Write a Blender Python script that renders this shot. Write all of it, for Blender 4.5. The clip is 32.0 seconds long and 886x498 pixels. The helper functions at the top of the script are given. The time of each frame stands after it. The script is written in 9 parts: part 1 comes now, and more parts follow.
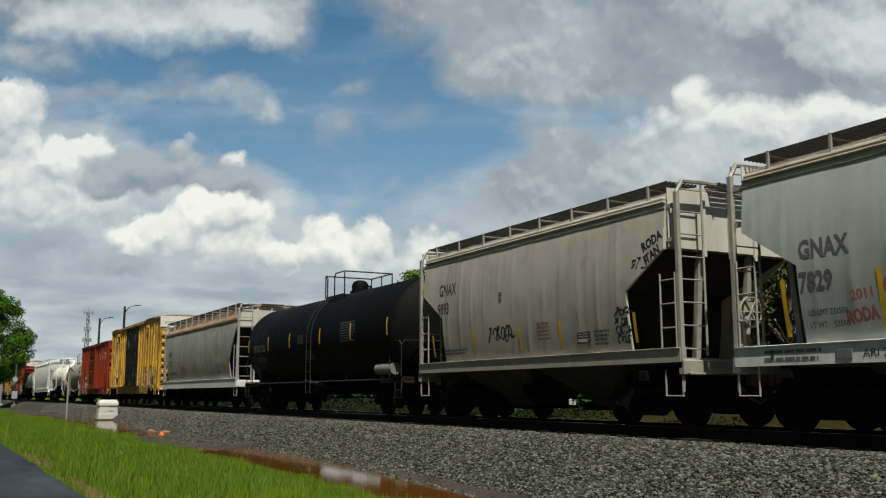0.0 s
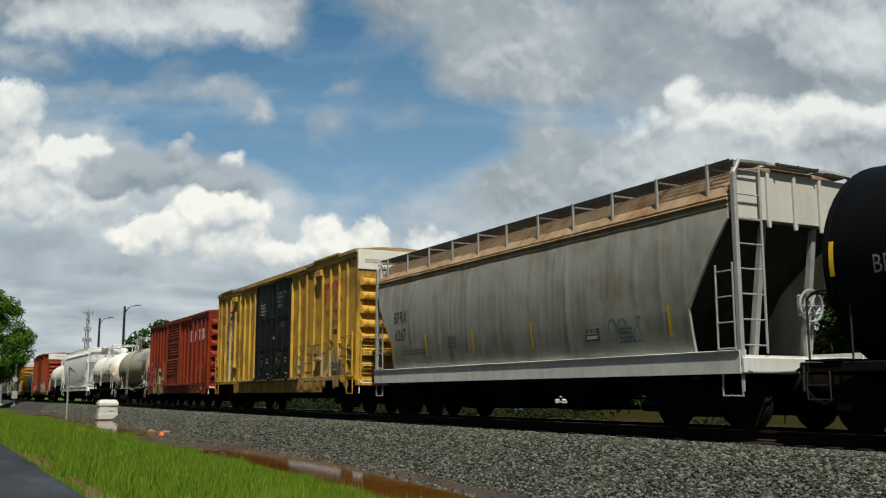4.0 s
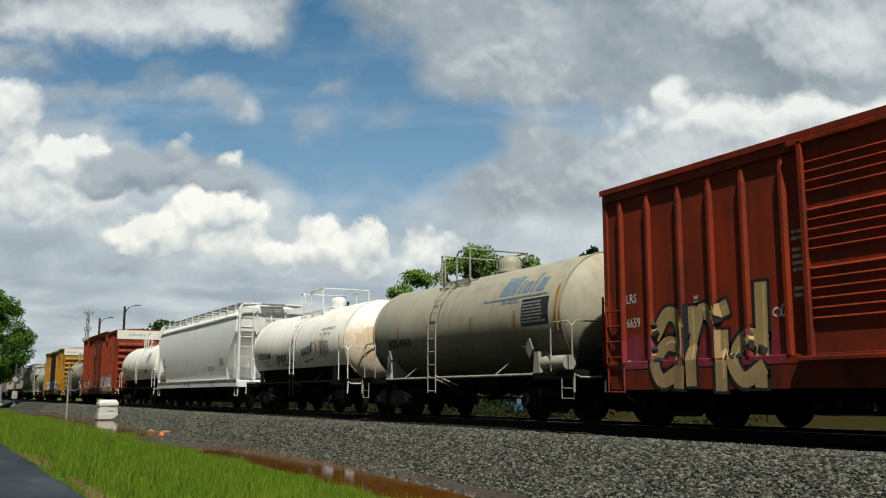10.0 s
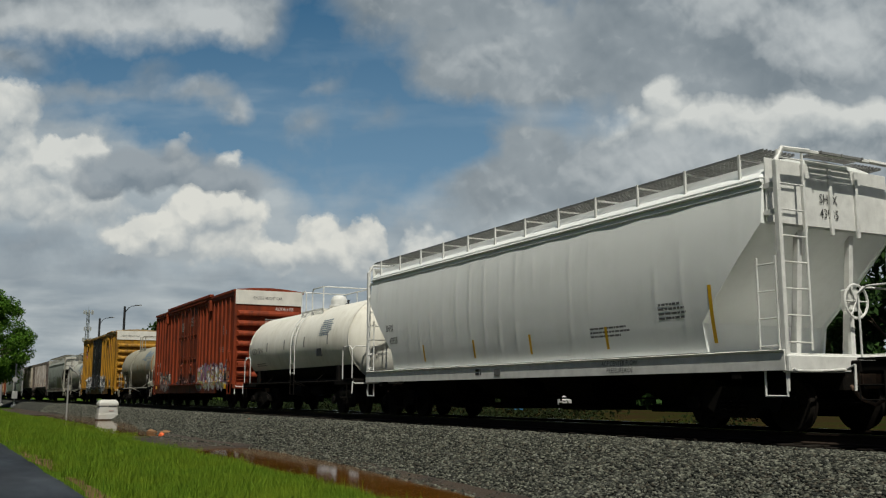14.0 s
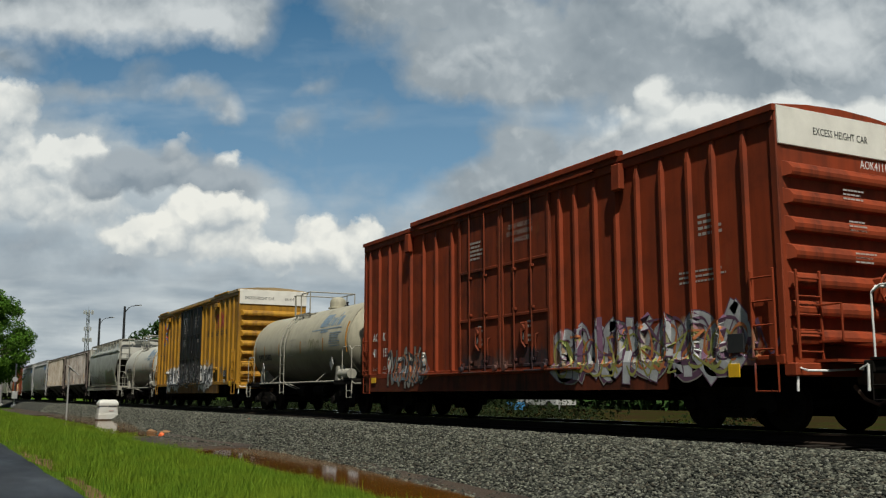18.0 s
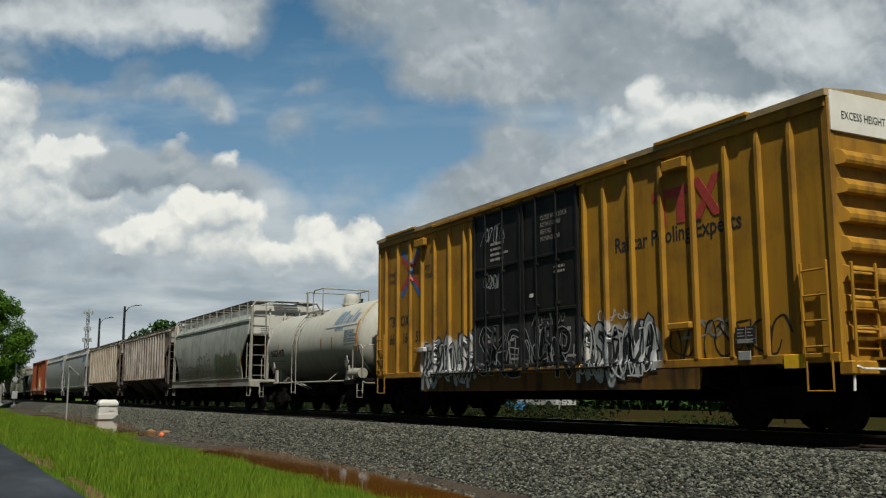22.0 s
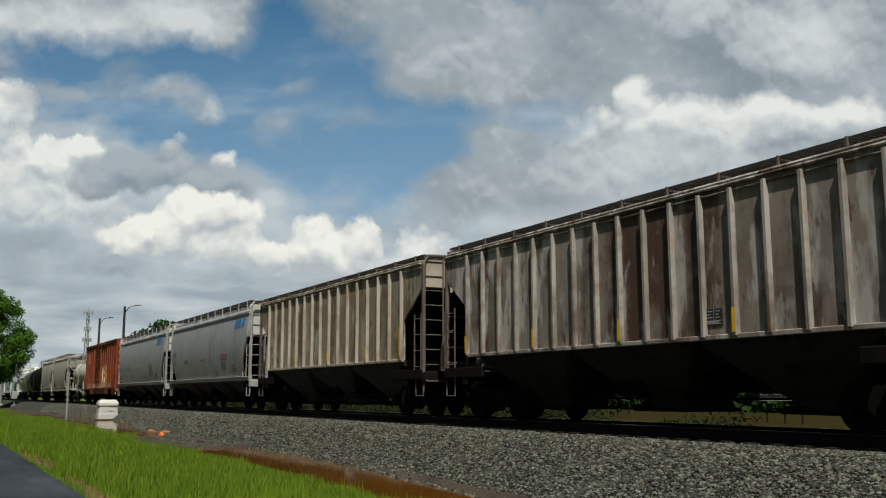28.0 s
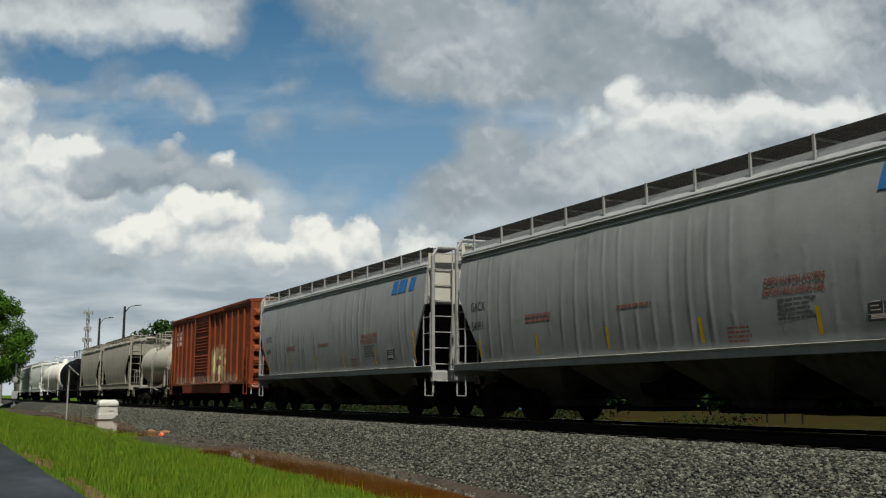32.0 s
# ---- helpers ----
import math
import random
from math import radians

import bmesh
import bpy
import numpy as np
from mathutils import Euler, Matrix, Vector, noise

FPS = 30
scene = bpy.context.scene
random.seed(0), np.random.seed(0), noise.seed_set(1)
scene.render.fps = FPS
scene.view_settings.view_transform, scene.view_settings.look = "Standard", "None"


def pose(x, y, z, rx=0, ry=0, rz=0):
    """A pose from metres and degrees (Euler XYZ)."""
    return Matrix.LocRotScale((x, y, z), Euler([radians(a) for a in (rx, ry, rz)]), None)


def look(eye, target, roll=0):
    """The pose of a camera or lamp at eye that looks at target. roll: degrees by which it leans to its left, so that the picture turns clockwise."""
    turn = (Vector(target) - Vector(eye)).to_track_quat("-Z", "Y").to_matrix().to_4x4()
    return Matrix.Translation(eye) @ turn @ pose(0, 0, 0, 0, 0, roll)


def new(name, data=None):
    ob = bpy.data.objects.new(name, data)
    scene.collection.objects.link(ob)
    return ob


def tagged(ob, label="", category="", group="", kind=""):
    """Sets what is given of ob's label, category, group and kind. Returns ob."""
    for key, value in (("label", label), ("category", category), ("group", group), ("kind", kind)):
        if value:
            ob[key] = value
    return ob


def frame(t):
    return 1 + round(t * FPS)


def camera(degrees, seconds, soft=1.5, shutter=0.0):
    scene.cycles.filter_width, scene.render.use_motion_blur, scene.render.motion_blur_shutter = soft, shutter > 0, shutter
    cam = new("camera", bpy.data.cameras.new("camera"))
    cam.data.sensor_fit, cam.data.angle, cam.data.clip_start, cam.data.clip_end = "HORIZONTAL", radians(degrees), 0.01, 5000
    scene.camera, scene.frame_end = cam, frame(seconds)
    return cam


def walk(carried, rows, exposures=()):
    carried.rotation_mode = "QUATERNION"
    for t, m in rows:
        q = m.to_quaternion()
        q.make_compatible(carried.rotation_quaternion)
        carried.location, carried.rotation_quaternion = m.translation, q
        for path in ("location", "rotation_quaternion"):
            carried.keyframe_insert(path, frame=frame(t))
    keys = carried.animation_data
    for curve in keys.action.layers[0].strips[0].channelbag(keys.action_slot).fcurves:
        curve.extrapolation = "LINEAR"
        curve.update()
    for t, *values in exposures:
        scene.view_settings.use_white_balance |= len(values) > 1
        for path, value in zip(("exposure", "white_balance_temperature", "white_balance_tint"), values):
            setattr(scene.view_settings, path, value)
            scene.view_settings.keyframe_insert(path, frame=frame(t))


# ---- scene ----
# ---- camera: stands still beside the line; world z = 0 is the top of the rail ----
EYE = Vector((0.0, 0.0, 0.576))
YAW, PITCH, ROLL, FOV = radians(61.8225), radians(8.6964), -0.0702, 49.894
FWD = Vector((-math.sin(YAW) * math.cos(PITCH), math.cos(YAW) * math.cos(PITCH), math.sin(PITCH)))
cam = camera(FOV, 32.0, 1.2)
SHOT = look(EYE, EYE + FWD, ROLL)
# the clip's camera brightens and darkens its picture a little on the way
LIGHT = [(0.0, 0.06), (2.0, 0.15), (3.0, 0.12), (6.0, 0.10), (9.0, 0.18), (10.0, 0.15), (11.0, -0.08), (12.0, -0.27), (13.0, -0.33), (14.0, -0.32), (17.0, -0.22), (18.0, -0.04), (19.0, 0.16), (20.0, 0.16), (21.0, 0.0), (22.0, -0.03), (23.0, 0.08), (24.0, 0.10), (25.0, -0.14), (28.0, 0.0), (32.0, 0.0)]
walk(cam, [(0.0, SHOT), (32.0, SHOT)], [(t, ev, 6500.0, 6.0) for t, ev in LIGHT])

TRACK_Y = 12.70          # centre line of the track
# how far the train has run, metres at every second second
RUN = [(0, 0.0), (2, 14.01), (4, 28.02), (6, 42.06), (8, 56.18), (10, 70.42), (12, 84.76), (14, 99.21), (16, 113.84),
       (18, 128.67), (20, 143.61), (22, 158.51), (24, 173.40), (26, 188.32), (28, 203.46), (30, 218.91), (32, 234.56)]


def run_at(t):
    for (t0, s0), (t1, s1) in zip(RUN, RUN[1:]):
        if t <= t1:
            return s0 + (s1 - s0) * (t - t0) / (t1 - t0)
    return RUN[-1][1]


# ---- light ----
SUN_DIR = Vector((0.47, -0.17, 0.87)).normalized()
sun_elev = math.asin(SUN_DIR.z)
sun_az = math.atan2(SUN_DIR.x, SUN_DIR.y)
world = bpy.data.worlds.new("sky")
scene.world = world
world.use_nodes = True
wn = world.node_tree.nodes
sky = wn.new("ShaderNodeTexSky")
sky.sky_type, sky.sun_disc, sky.sun_elevation, sky.sun_rotation = "NISHITA", False, sun_elev, sun_az
sky.dust_density = 2.0
world.node_tree.links.new(sky.outputs[0], wn["Background"].inputs[0])
wn["Background"].inputs[1].default_value = 0.035
sun = new("sun", bpy.data.lights.new("sun", "SUN"))
sun.data.energy, sun.data.angle, sun.data.color = 5.3, radians(0.6), (1.0, 0.95, 0.86)
sun.matrix_world = look((0, 0, 60), Vector((0, 0, 60)) - SUN_DIR)


# ---- materials ----
def lin(r, g, b):
    return tuple(((c / 255) / 12.92 if c / 255 < 0.04045 else ((c / 255 + 0.055) / 1.055) ** 2.4) for c in (r, g, b))


class Nodes:
    """A small helper for writing node trees."""

    def __init__(self, tree):
        self.t, self.n = tree, tree.nodes

    def add(self, kind, ins=None, **props):
        nd = self.n.new(kind)
        if "operation" in props:
            nd.operation = props["operation"]
        if "use_clamp" in props:
            nd.use_clamp = props["use_clamp"]
        if "data_type" in props:
            nd.data_type = props["data_type"]
        if "blend_type" in props:
            nd.blend_type = props["blend_type"]
        if "feature" in props:
            nd.feature = props["feature"]
        if "wave_profile" in props:
            nd.wave_profile = props["wave_profile"]
        if "gradient_type" in props:
            nd.gradient_type = props["gradient_type"]
        for key, v in (ins or {}).items():
            if isinstance(v, bpy.types.NodeSocket):
                self.t.links.new(v, nd.inputs[key])
            else:
                nd.inputs[key].default_value = v
        return nd

    def math(self, op, a, b=0.0, c=0.0, clamp=False):
        return self.add("ShaderNodeMath", {0: a, 1: b, 2: c}, operation=op, use_clamp=clamp).outputs[0]

    def noise(self, vec, scale, detail=4.0, rough=0.55, distort=0.0):
        return self.add("ShaderNodeTexNoise", {"Vector": vec, "Scale": scale, "Detail": detail, "Roughness": rough, "Distortion": distort}).outputs[0]

    def ramp(self, fac, lo, hi):
        nd = self.add("ShaderNodeMapRange", {"Value": fac, "From Min": lo, "From Max": hi})
        return nd.outputs[0]

    def mix(self, fac, a, b, blend="MIX"):
        nd = self.add("ShaderNodeMix", data_type="RGBA", blend_type=blend)
        for key, v in ((0, fac), (6, a), (7, b)):
            if isinstance(v, bpy.types.NodeSocket):
                self.t.links.new(v, nd.inputs[key])
            else:
                nd.inputs[key].default_value = (*v, 1) if isinstance(v, tuple) and len(v) == 3 else v
        return nd.outputs[2]

    def scaled(self, vec, s, loc=(0, 0, 0)):
        return self.add("ShaderNodeMapping", {"Vector": vec, "Scale": s, "Location": loc}).outputs[0]


def base_mat(name, rough, metal=0.0, gloss=0.5):
    m = bpy.data.materials.new(name)
    m.use_nodes = True
    N = Nodes(m.node_tree)
    b = N.n["Principled BSDF"]
    b.inputs["Roughness"].default_value, b.inputs["Metallic"].default_value = rough, metal
    b.inputs["Specular IOR Level"].default_value = gloss
    co = N.add("ShaderNodeTexCoord").outputs["Object"]
    return m, N, b, co


def plain(name, col, rough=0.6, metal=0.0, vary=0.25, scale=6.0, bump=0.15, bscale=60.0, other=None, gloss=0.5):
    """A worn surface: colour that varies at two scales, and fine relief."""
    m, N, b, co = base_mat(name, rough, metal, gloss)
    n1, n2 = N.noise(co, scale), N.noise(co, bscale, 3.0)
    dark = other or tuple(c * 0.55 for c in col)
    c1 = N.mix(N.math("MULTIPLY", N.ramp(n1, 0.35, 0.7), vary * 2, clamp=True), col, dark)
    c2 = N.mix(N.math("MULTIPLY", N.ramp(n2, 0.5, 0.75), vary), c1, tuple(min(1, c * 1.3 + 0.004) for c in col))
    N.t.links.new(c2, b.inputs["Base Color"])
    N.t.links.new(N.math("ADD", N.math("MULTIPLY", n2, 0.2), rough - 0.1), b.inputs["Roughness"])
    if bump:
        bp = N.add("ShaderNodeBump", {"Strength": bump, "Distance": 0.01, "Height": n2})
        N.t.links.new(bp.outputs[0], b.inputs["Normal"])
    return m


def car_paint(name, col, grime=(0.06, 0.05, 0.04), streak=0.35, rust=0.0, rough=0.5, bands=0.0, patches=(), dents=0.3, pale=0.2, belly=None, drip=None, gloss=0.16, mottle=None):
    """Car-body paint: run-down streaks, grime blotches, rust blooms, and sprayed patches (x0, x1, z0, z1, colours, seed)."""
    m, N, b, co = base_mat(name, rough, 0.0, gloss)
    if not patches:      # each part weathers in its own way
        own = N.add("ShaderNodeCombineXYZ", {1: N.math("MULTIPLY", N.add("ShaderNodeObjectInfo").outputs["Random"], 40.0)})
        co = N.add("ShaderNodeVectorMath", {0: co, 1: own.outputs[0]}, operation="ADD").outputs[0]
    big, mid = N.noise(co, 0.55, 5.0), N.noise(co, 2.6, 5.0, 0.6)
    run = N.noise(N.scaled(co, (5.0, 5.0, 0.35)), 1.0, 5.0, 0.6)
    run2 = N.noise(N.scaled(co, (15.0, 15.0, 0.9)), 1.0, 3.0)
    fine = N.noise(co, 55.0, 3.0)
    c = N.mix(N.math("MULTIPLY", N.ramp(mid, 0.45, 0.75), pale), col, tuple(min(0.85, v * 1.3 + 0.012) for v in col))
    if pale > 0.3:
        wash = N.noise(N.scaled(co, (3.4, 3.4, 0.55), (4, 2, 7)), 1.0, 5.0, 0.6)
        c = N.mix(N.math("MULTIPLY", N.ramp(wash, 0.5, 0.66), min(0.8, pale * 1.4)), c, tuple(min(0.8, v * 1.55 + 0.02) for v in col))
    f = N.math("MULTIPLY", N.math("MULTIPLY", N.ramp(run, 0.42, 0.72), N.ramp(big, 0.3, 0.65)), streak * 1.6, clamp=True)
    c = N.mix(f, c, grime)
    c = N.mix(N.math("MULTIPLY", N.ramp(run2, 0.5, 0.8), streak * 0.14), c, grime)
    c = N.mix(N.math("MULTIPLY", N.ramp(N.noise(co, 1.1, 6.0, 0.65), 0.47, 0.66), min(0.85, streak * 0.75)), c, grime)
    broad = N.noise(N.scaled(co, (1.6, 1.6, 0.12)), 1.0, 4.0, 0.55)
    c = N.mix(N.math("MULTIPLY", N.ramp(broad, 0.5, 0.68), streak * 0.75, clamp=True), c, tuple(0.5 * (g2 + v) for g2, v in zip(grime, col)))
    if rust:
        rn = N.noise(N.scaled(co, (1.0, 1.0, 0.6)), 1.7, 6.0, 0.7)
        c = N.mix(N.math("MULTIPLY", N.ramp(rn, 0.62 - 0.12 * rust, 0.74), min(1.0, 0.85 * rust + 0.2)), c, (0.24, 0.09, 0.03))
    sep = N.add("ShaderNodeSeparateXYZ", {0: co})
    x, z = sep.outputs[0], sep.outputs[2]
    if belly:      # road dirt with a ragged edge, plus the low side's shade, in one colour
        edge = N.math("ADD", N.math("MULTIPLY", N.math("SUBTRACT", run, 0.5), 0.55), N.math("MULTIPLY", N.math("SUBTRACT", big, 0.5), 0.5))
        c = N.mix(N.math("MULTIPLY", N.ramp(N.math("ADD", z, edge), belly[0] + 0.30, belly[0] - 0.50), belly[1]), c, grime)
    if mottle:     # sheets that have aged differently: dark brown washes and scuffed pale panels
        sheet = N.noise(N.scaled(co, (0.95, 0.95, 0.07), (2, 0, 5)), 1.0, 3.0, 0.5)
        c = N.mix(N.math("MULTIPLY", N.ramp(N.math("ADD", sheet, N.math("MULTIPLY", N.math("SUBTRACT", mid, 0.5), 0.35)), 0.50, 0.62), mottle[2]), c, mottle[0])
        scuff = N.noise(N.scaled(co, (2.6, 2.6, 0.75), (7, 0, 1)), 1.0, 4.0, 0.55)
        c = N.mix(N.math("MULTIPLY", N.ramp(scuff, 0.50, 0.60), mottle[2]), c, mottle[1])
        spot = N.noise(N.scaled(co, (4.0, 4.0, 1.6), (1, 0, 9)), 1.0, 4.0, 0.6)
        c = N.mix(N.math("MULTIPLY", N.ramp(spot, 0.60, 0.68), mottle[2] * 0.8), c, mottle[0])
    if drip:       # rust that bleeds down from the eave in soft runs: height, reach, colour, strength
        fall = N.math("MULTIPLY", N.math("SUBTRACT", N.noise(N.scaled(co, (1.7, 1.7, 0.25), (9, 0, 3)), 1.0, 5.0, 0.65), 0.5), 3.2 * drip[1])
        f = N.ramp(N.math("ADD", z, fall), drip[0] - drip[1], drip[0] + drip[1] * 0.6)
        f = N.math("MULTIPLY", f, N.ramp(N.noise(N.scaled(co, (3.0, 3.0, 0.9)), 1.0, 5.0, 0.6), 0.36, 0.6))
        c = N.mix(N.math("MULTIPLY", f, drip[3]), c, drip[2])
    for x0, x1, z0, z1, cols, seed in patches:
        wob = N.noise(N.scaled(co, (1, 1, 1), (seed, 0, seed)), 2.2, 3.0)
        inx = N.math("MULTIPLY", N.ramp(x, x0, x0 + 0.35), N.ramp(x, x1, x1 - 0.35))
        inz = N.math("MULTIPLY", N.ramp(z, z0, z0 + 0.18), N.ramp(z, z1, z1 - 0.5))
        mask = N.ramp(N.math("ADD", N.math("MULTIPLY", inx, inz), N.math("MULTIPLY", N.math("SUBTRACT", wob, 0.5), 1.5)), 0.38, 0.58)
        warp = N.add("ShaderNodeVectorMath", {0: N.scaled(co, (1.5, 0.0, 0.55), (seed, 0, 0)), 1: N.add("ShaderNodeTexNoise", {"Vector": co, "Scale": 1.6, "Detail": 2.0}).outputs[1]}, operation="ADD").outputs[0]
        vor = N.add("ShaderNodeTexVoronoi", {"Vector": warp, "Scale": 1.9})
        rnd = N.add("ShaderNodeSeparateColor", {0: vor.outputs[1]}).outputs[0]
        g = cols[0]
        for i, col2 in enumerate(cols[1:]):
            k = (i + 1) / len(cols)
            g = N.mix(N.ramp(rnd, k - 0.01, k + 0.01), g, col2)
        veil = N.noise(N.scaled(co, (3.2, 3.2, 0.7), (seed, 1, 0)), 1.6, 4.0, 0.6)
        g = N.mix(N.math("MULTIPLY", N.ramp(veil, 0.52, 0.62), 0.45), g, cols[-1])
        mask = N.math("MULTIPLY", mask, N.math("ADD", N.math("MULTIPLY", N.ramp(N.math("ADD", veil, N.math("MULTIPLY", inx, 0.25)), 0.42, 0.75), 0.75), 0.2))
        c = N.mix(N.math("MULTIPLY", mask, N.ramp(fine, 0.28, 0.4)), c, g)
    N.t.links.new(c, b.inputs["Base Color"])
    N.t.links.new(N.math("ADD", N.math("MULTIPLY", mid, 0.3), rough - 0.15), b.inputs["Roughness"])
    h = N.math("ADD", N.math("MULTIPLY", fine, 0.12), N.math("MULTIPLY", mid, 0.35))
    if bands:
        wave = N.add("ShaderNodeTexWave", {"Vector": co, "Scale": 1.0 / bands, "Distortion": 2.2, "Detail": 1.0, "Detail Scale": 0.4}, wave_profile="SIN").outputs[1]
        h = N.math("ADD", h, N.math("MULTIPLY", N.math("MULTIPLY", N.math("POWER", wave, 6.0), N.ramp(big, 0.4, 0.65)), 0.9))
    bp = N.add("ShaderNodeBump", {"Strength": dents, "Distance": 0.03, "Height": h})
    N.t.links.new(bp.outputs[0], b.inputs["Normal"])
    return m


BLACKTRIM = plain("black steel trim", (0.008, 0.008, 0.0085), 0.7, 0, 0.3, 4.0, 0.1)
BLACK = plain("grimy black steel", (0.0065, 0.006, 0.0055), 0.95, 0.0, 0.4, 5.0, 0.2, 40.0, (0.012, 0.010, 0.008), 0.06)
WHEELM = plain("rolled wheel steel", (0.008, 0.007, 0.006), 0.9, 0.0, 0.4, 9.0, 0.1, 40.0, (0.016, 0.012, 0.009), 0.1)
TREAD = plain("polished wheel tread", (0.45, 0.43, 0.40), 0.28, 1.0, 0.2, 9.0, 0.05)
RUSTY = plain("rusty cast steel", (0.11, 0.06, 0.035), 0.8, 0.0, 0.5, 7.0, 0.3, 50.0, (0.05, 0.03, 0.02))
GALV = plain("galvanised grating", (0.30, 0.30, 0.29), 0.55, 0.4, 0.4, 4.0, 0.1)
DARKGRATE = plain("weathered roof-walk grating", (0.06, 0.055, 0.05), 0.6, 0.4, 0.4, 4.0, 0.1)
PALECRANK = plain("worn bare steel", (0.20, 0.20, 0.19), 0.55, 0.3, 0.4, 9.0, 0.1)
WHITE = plain("white stencil paint", (0.72, 0.72, 0.70), 0.6, 0.0, 0.3, 9.0, 0.0)
INK = plain("black stencil paint", (0.02, 0.02, 0.022), 0.6, 0.0, 0.3, 9.0, 0.0)
REDINK = plain("red stencil paint", (0.42, 0.05, 0.04), 0.6, 0.0, 0.3, 9.0, 0.0)
BLUEINK = plain("blue stencil paint", (0.03, 0.16, 0.42), 0.6, 0.0, 0.3, 9.0, 0.0)
SLATEINK = plain("faded slate-blue stencil paint", (0.16, 0.22, 0.27), 0.6, 0.0, 0.4, 9.0, 0.0)
PINKINK = plain("faded red stencil paint", (0.33, 0.13, 0.11), 0.6, 0.0, 0.4, 9.0, 0.0)
FAINT = plain("faded grey stencil paint", (0.13, 0.13, 0.13), 0.6, 0.0, 0.4, 9.0, 0.0)
DUSTREFLECT = plain("dusty amber reflective tape", (0.36, 0.165, 0.02), 0.6, 0.0, 0.4, 9.0, 0.0)
REFLECT = plain("yellow reflective tape", (0.78, 0.46, 0.02), 0.4, 0.0, 0.15, 9.0, 0.0)
ORANGE = plain("orange plastic", (0.75, 0.13, 0.03), 0.5, 0.0, 0.2, 9.0, 0.0)
GRAFK = plain("black spray paint", (0.015, 0.016, 0.018), 0.5, 0.0, 0.3, 3.0, 0.0)
GRAFS = plain("silver-grey spray paint", (0.16, 0.15, 0.13), 0.5, 0.2, 0.5, 2.5, 0.0, 60.0, (0.42, 0.40, 0.36))
GRAFG = plain("green-yellow spray paint", (0.20, 0.24, 0.06), 0.6, 0.0, 0.5, 2.0, 0.0, 60.0, (0.40, 0.33, 0.10))
GRAFB = plain("brown-black spray paint", (0.035, 0.026, 0.018), 0.6, 0.0, 0.5, 2.0, 0.0, 60.0, (0.09, 0.07, 0.05))
GRAFV = plain("dull violet spray paint", (0.13, 0.06, 0.11), 0.6, 0.0, 0.4, 3.0, 0.0)
GRAFR = plain("faded red spray paint", (0.42, 0.16, 0.12), 0.6, 0.0, 0.3, 3.0, 0.0)
GRAFO = plain("orange spray paint", (0.50, 0.17, 0.06), 0.6, 0.0, 0.3, 3.0, 0.0)
GRAFC = plain("chrome spray paint", (0.46, 0.47, 0.48), 0.45, 0.0, 0.5, 2.5, 0.0, 60.0, (0.20, 0.21, 0.23))
GRAFW = plain("white spray paint", (0.62, 0.63, 0.62), 0.6, 0.0, 0.3, 3.0, 0.0)


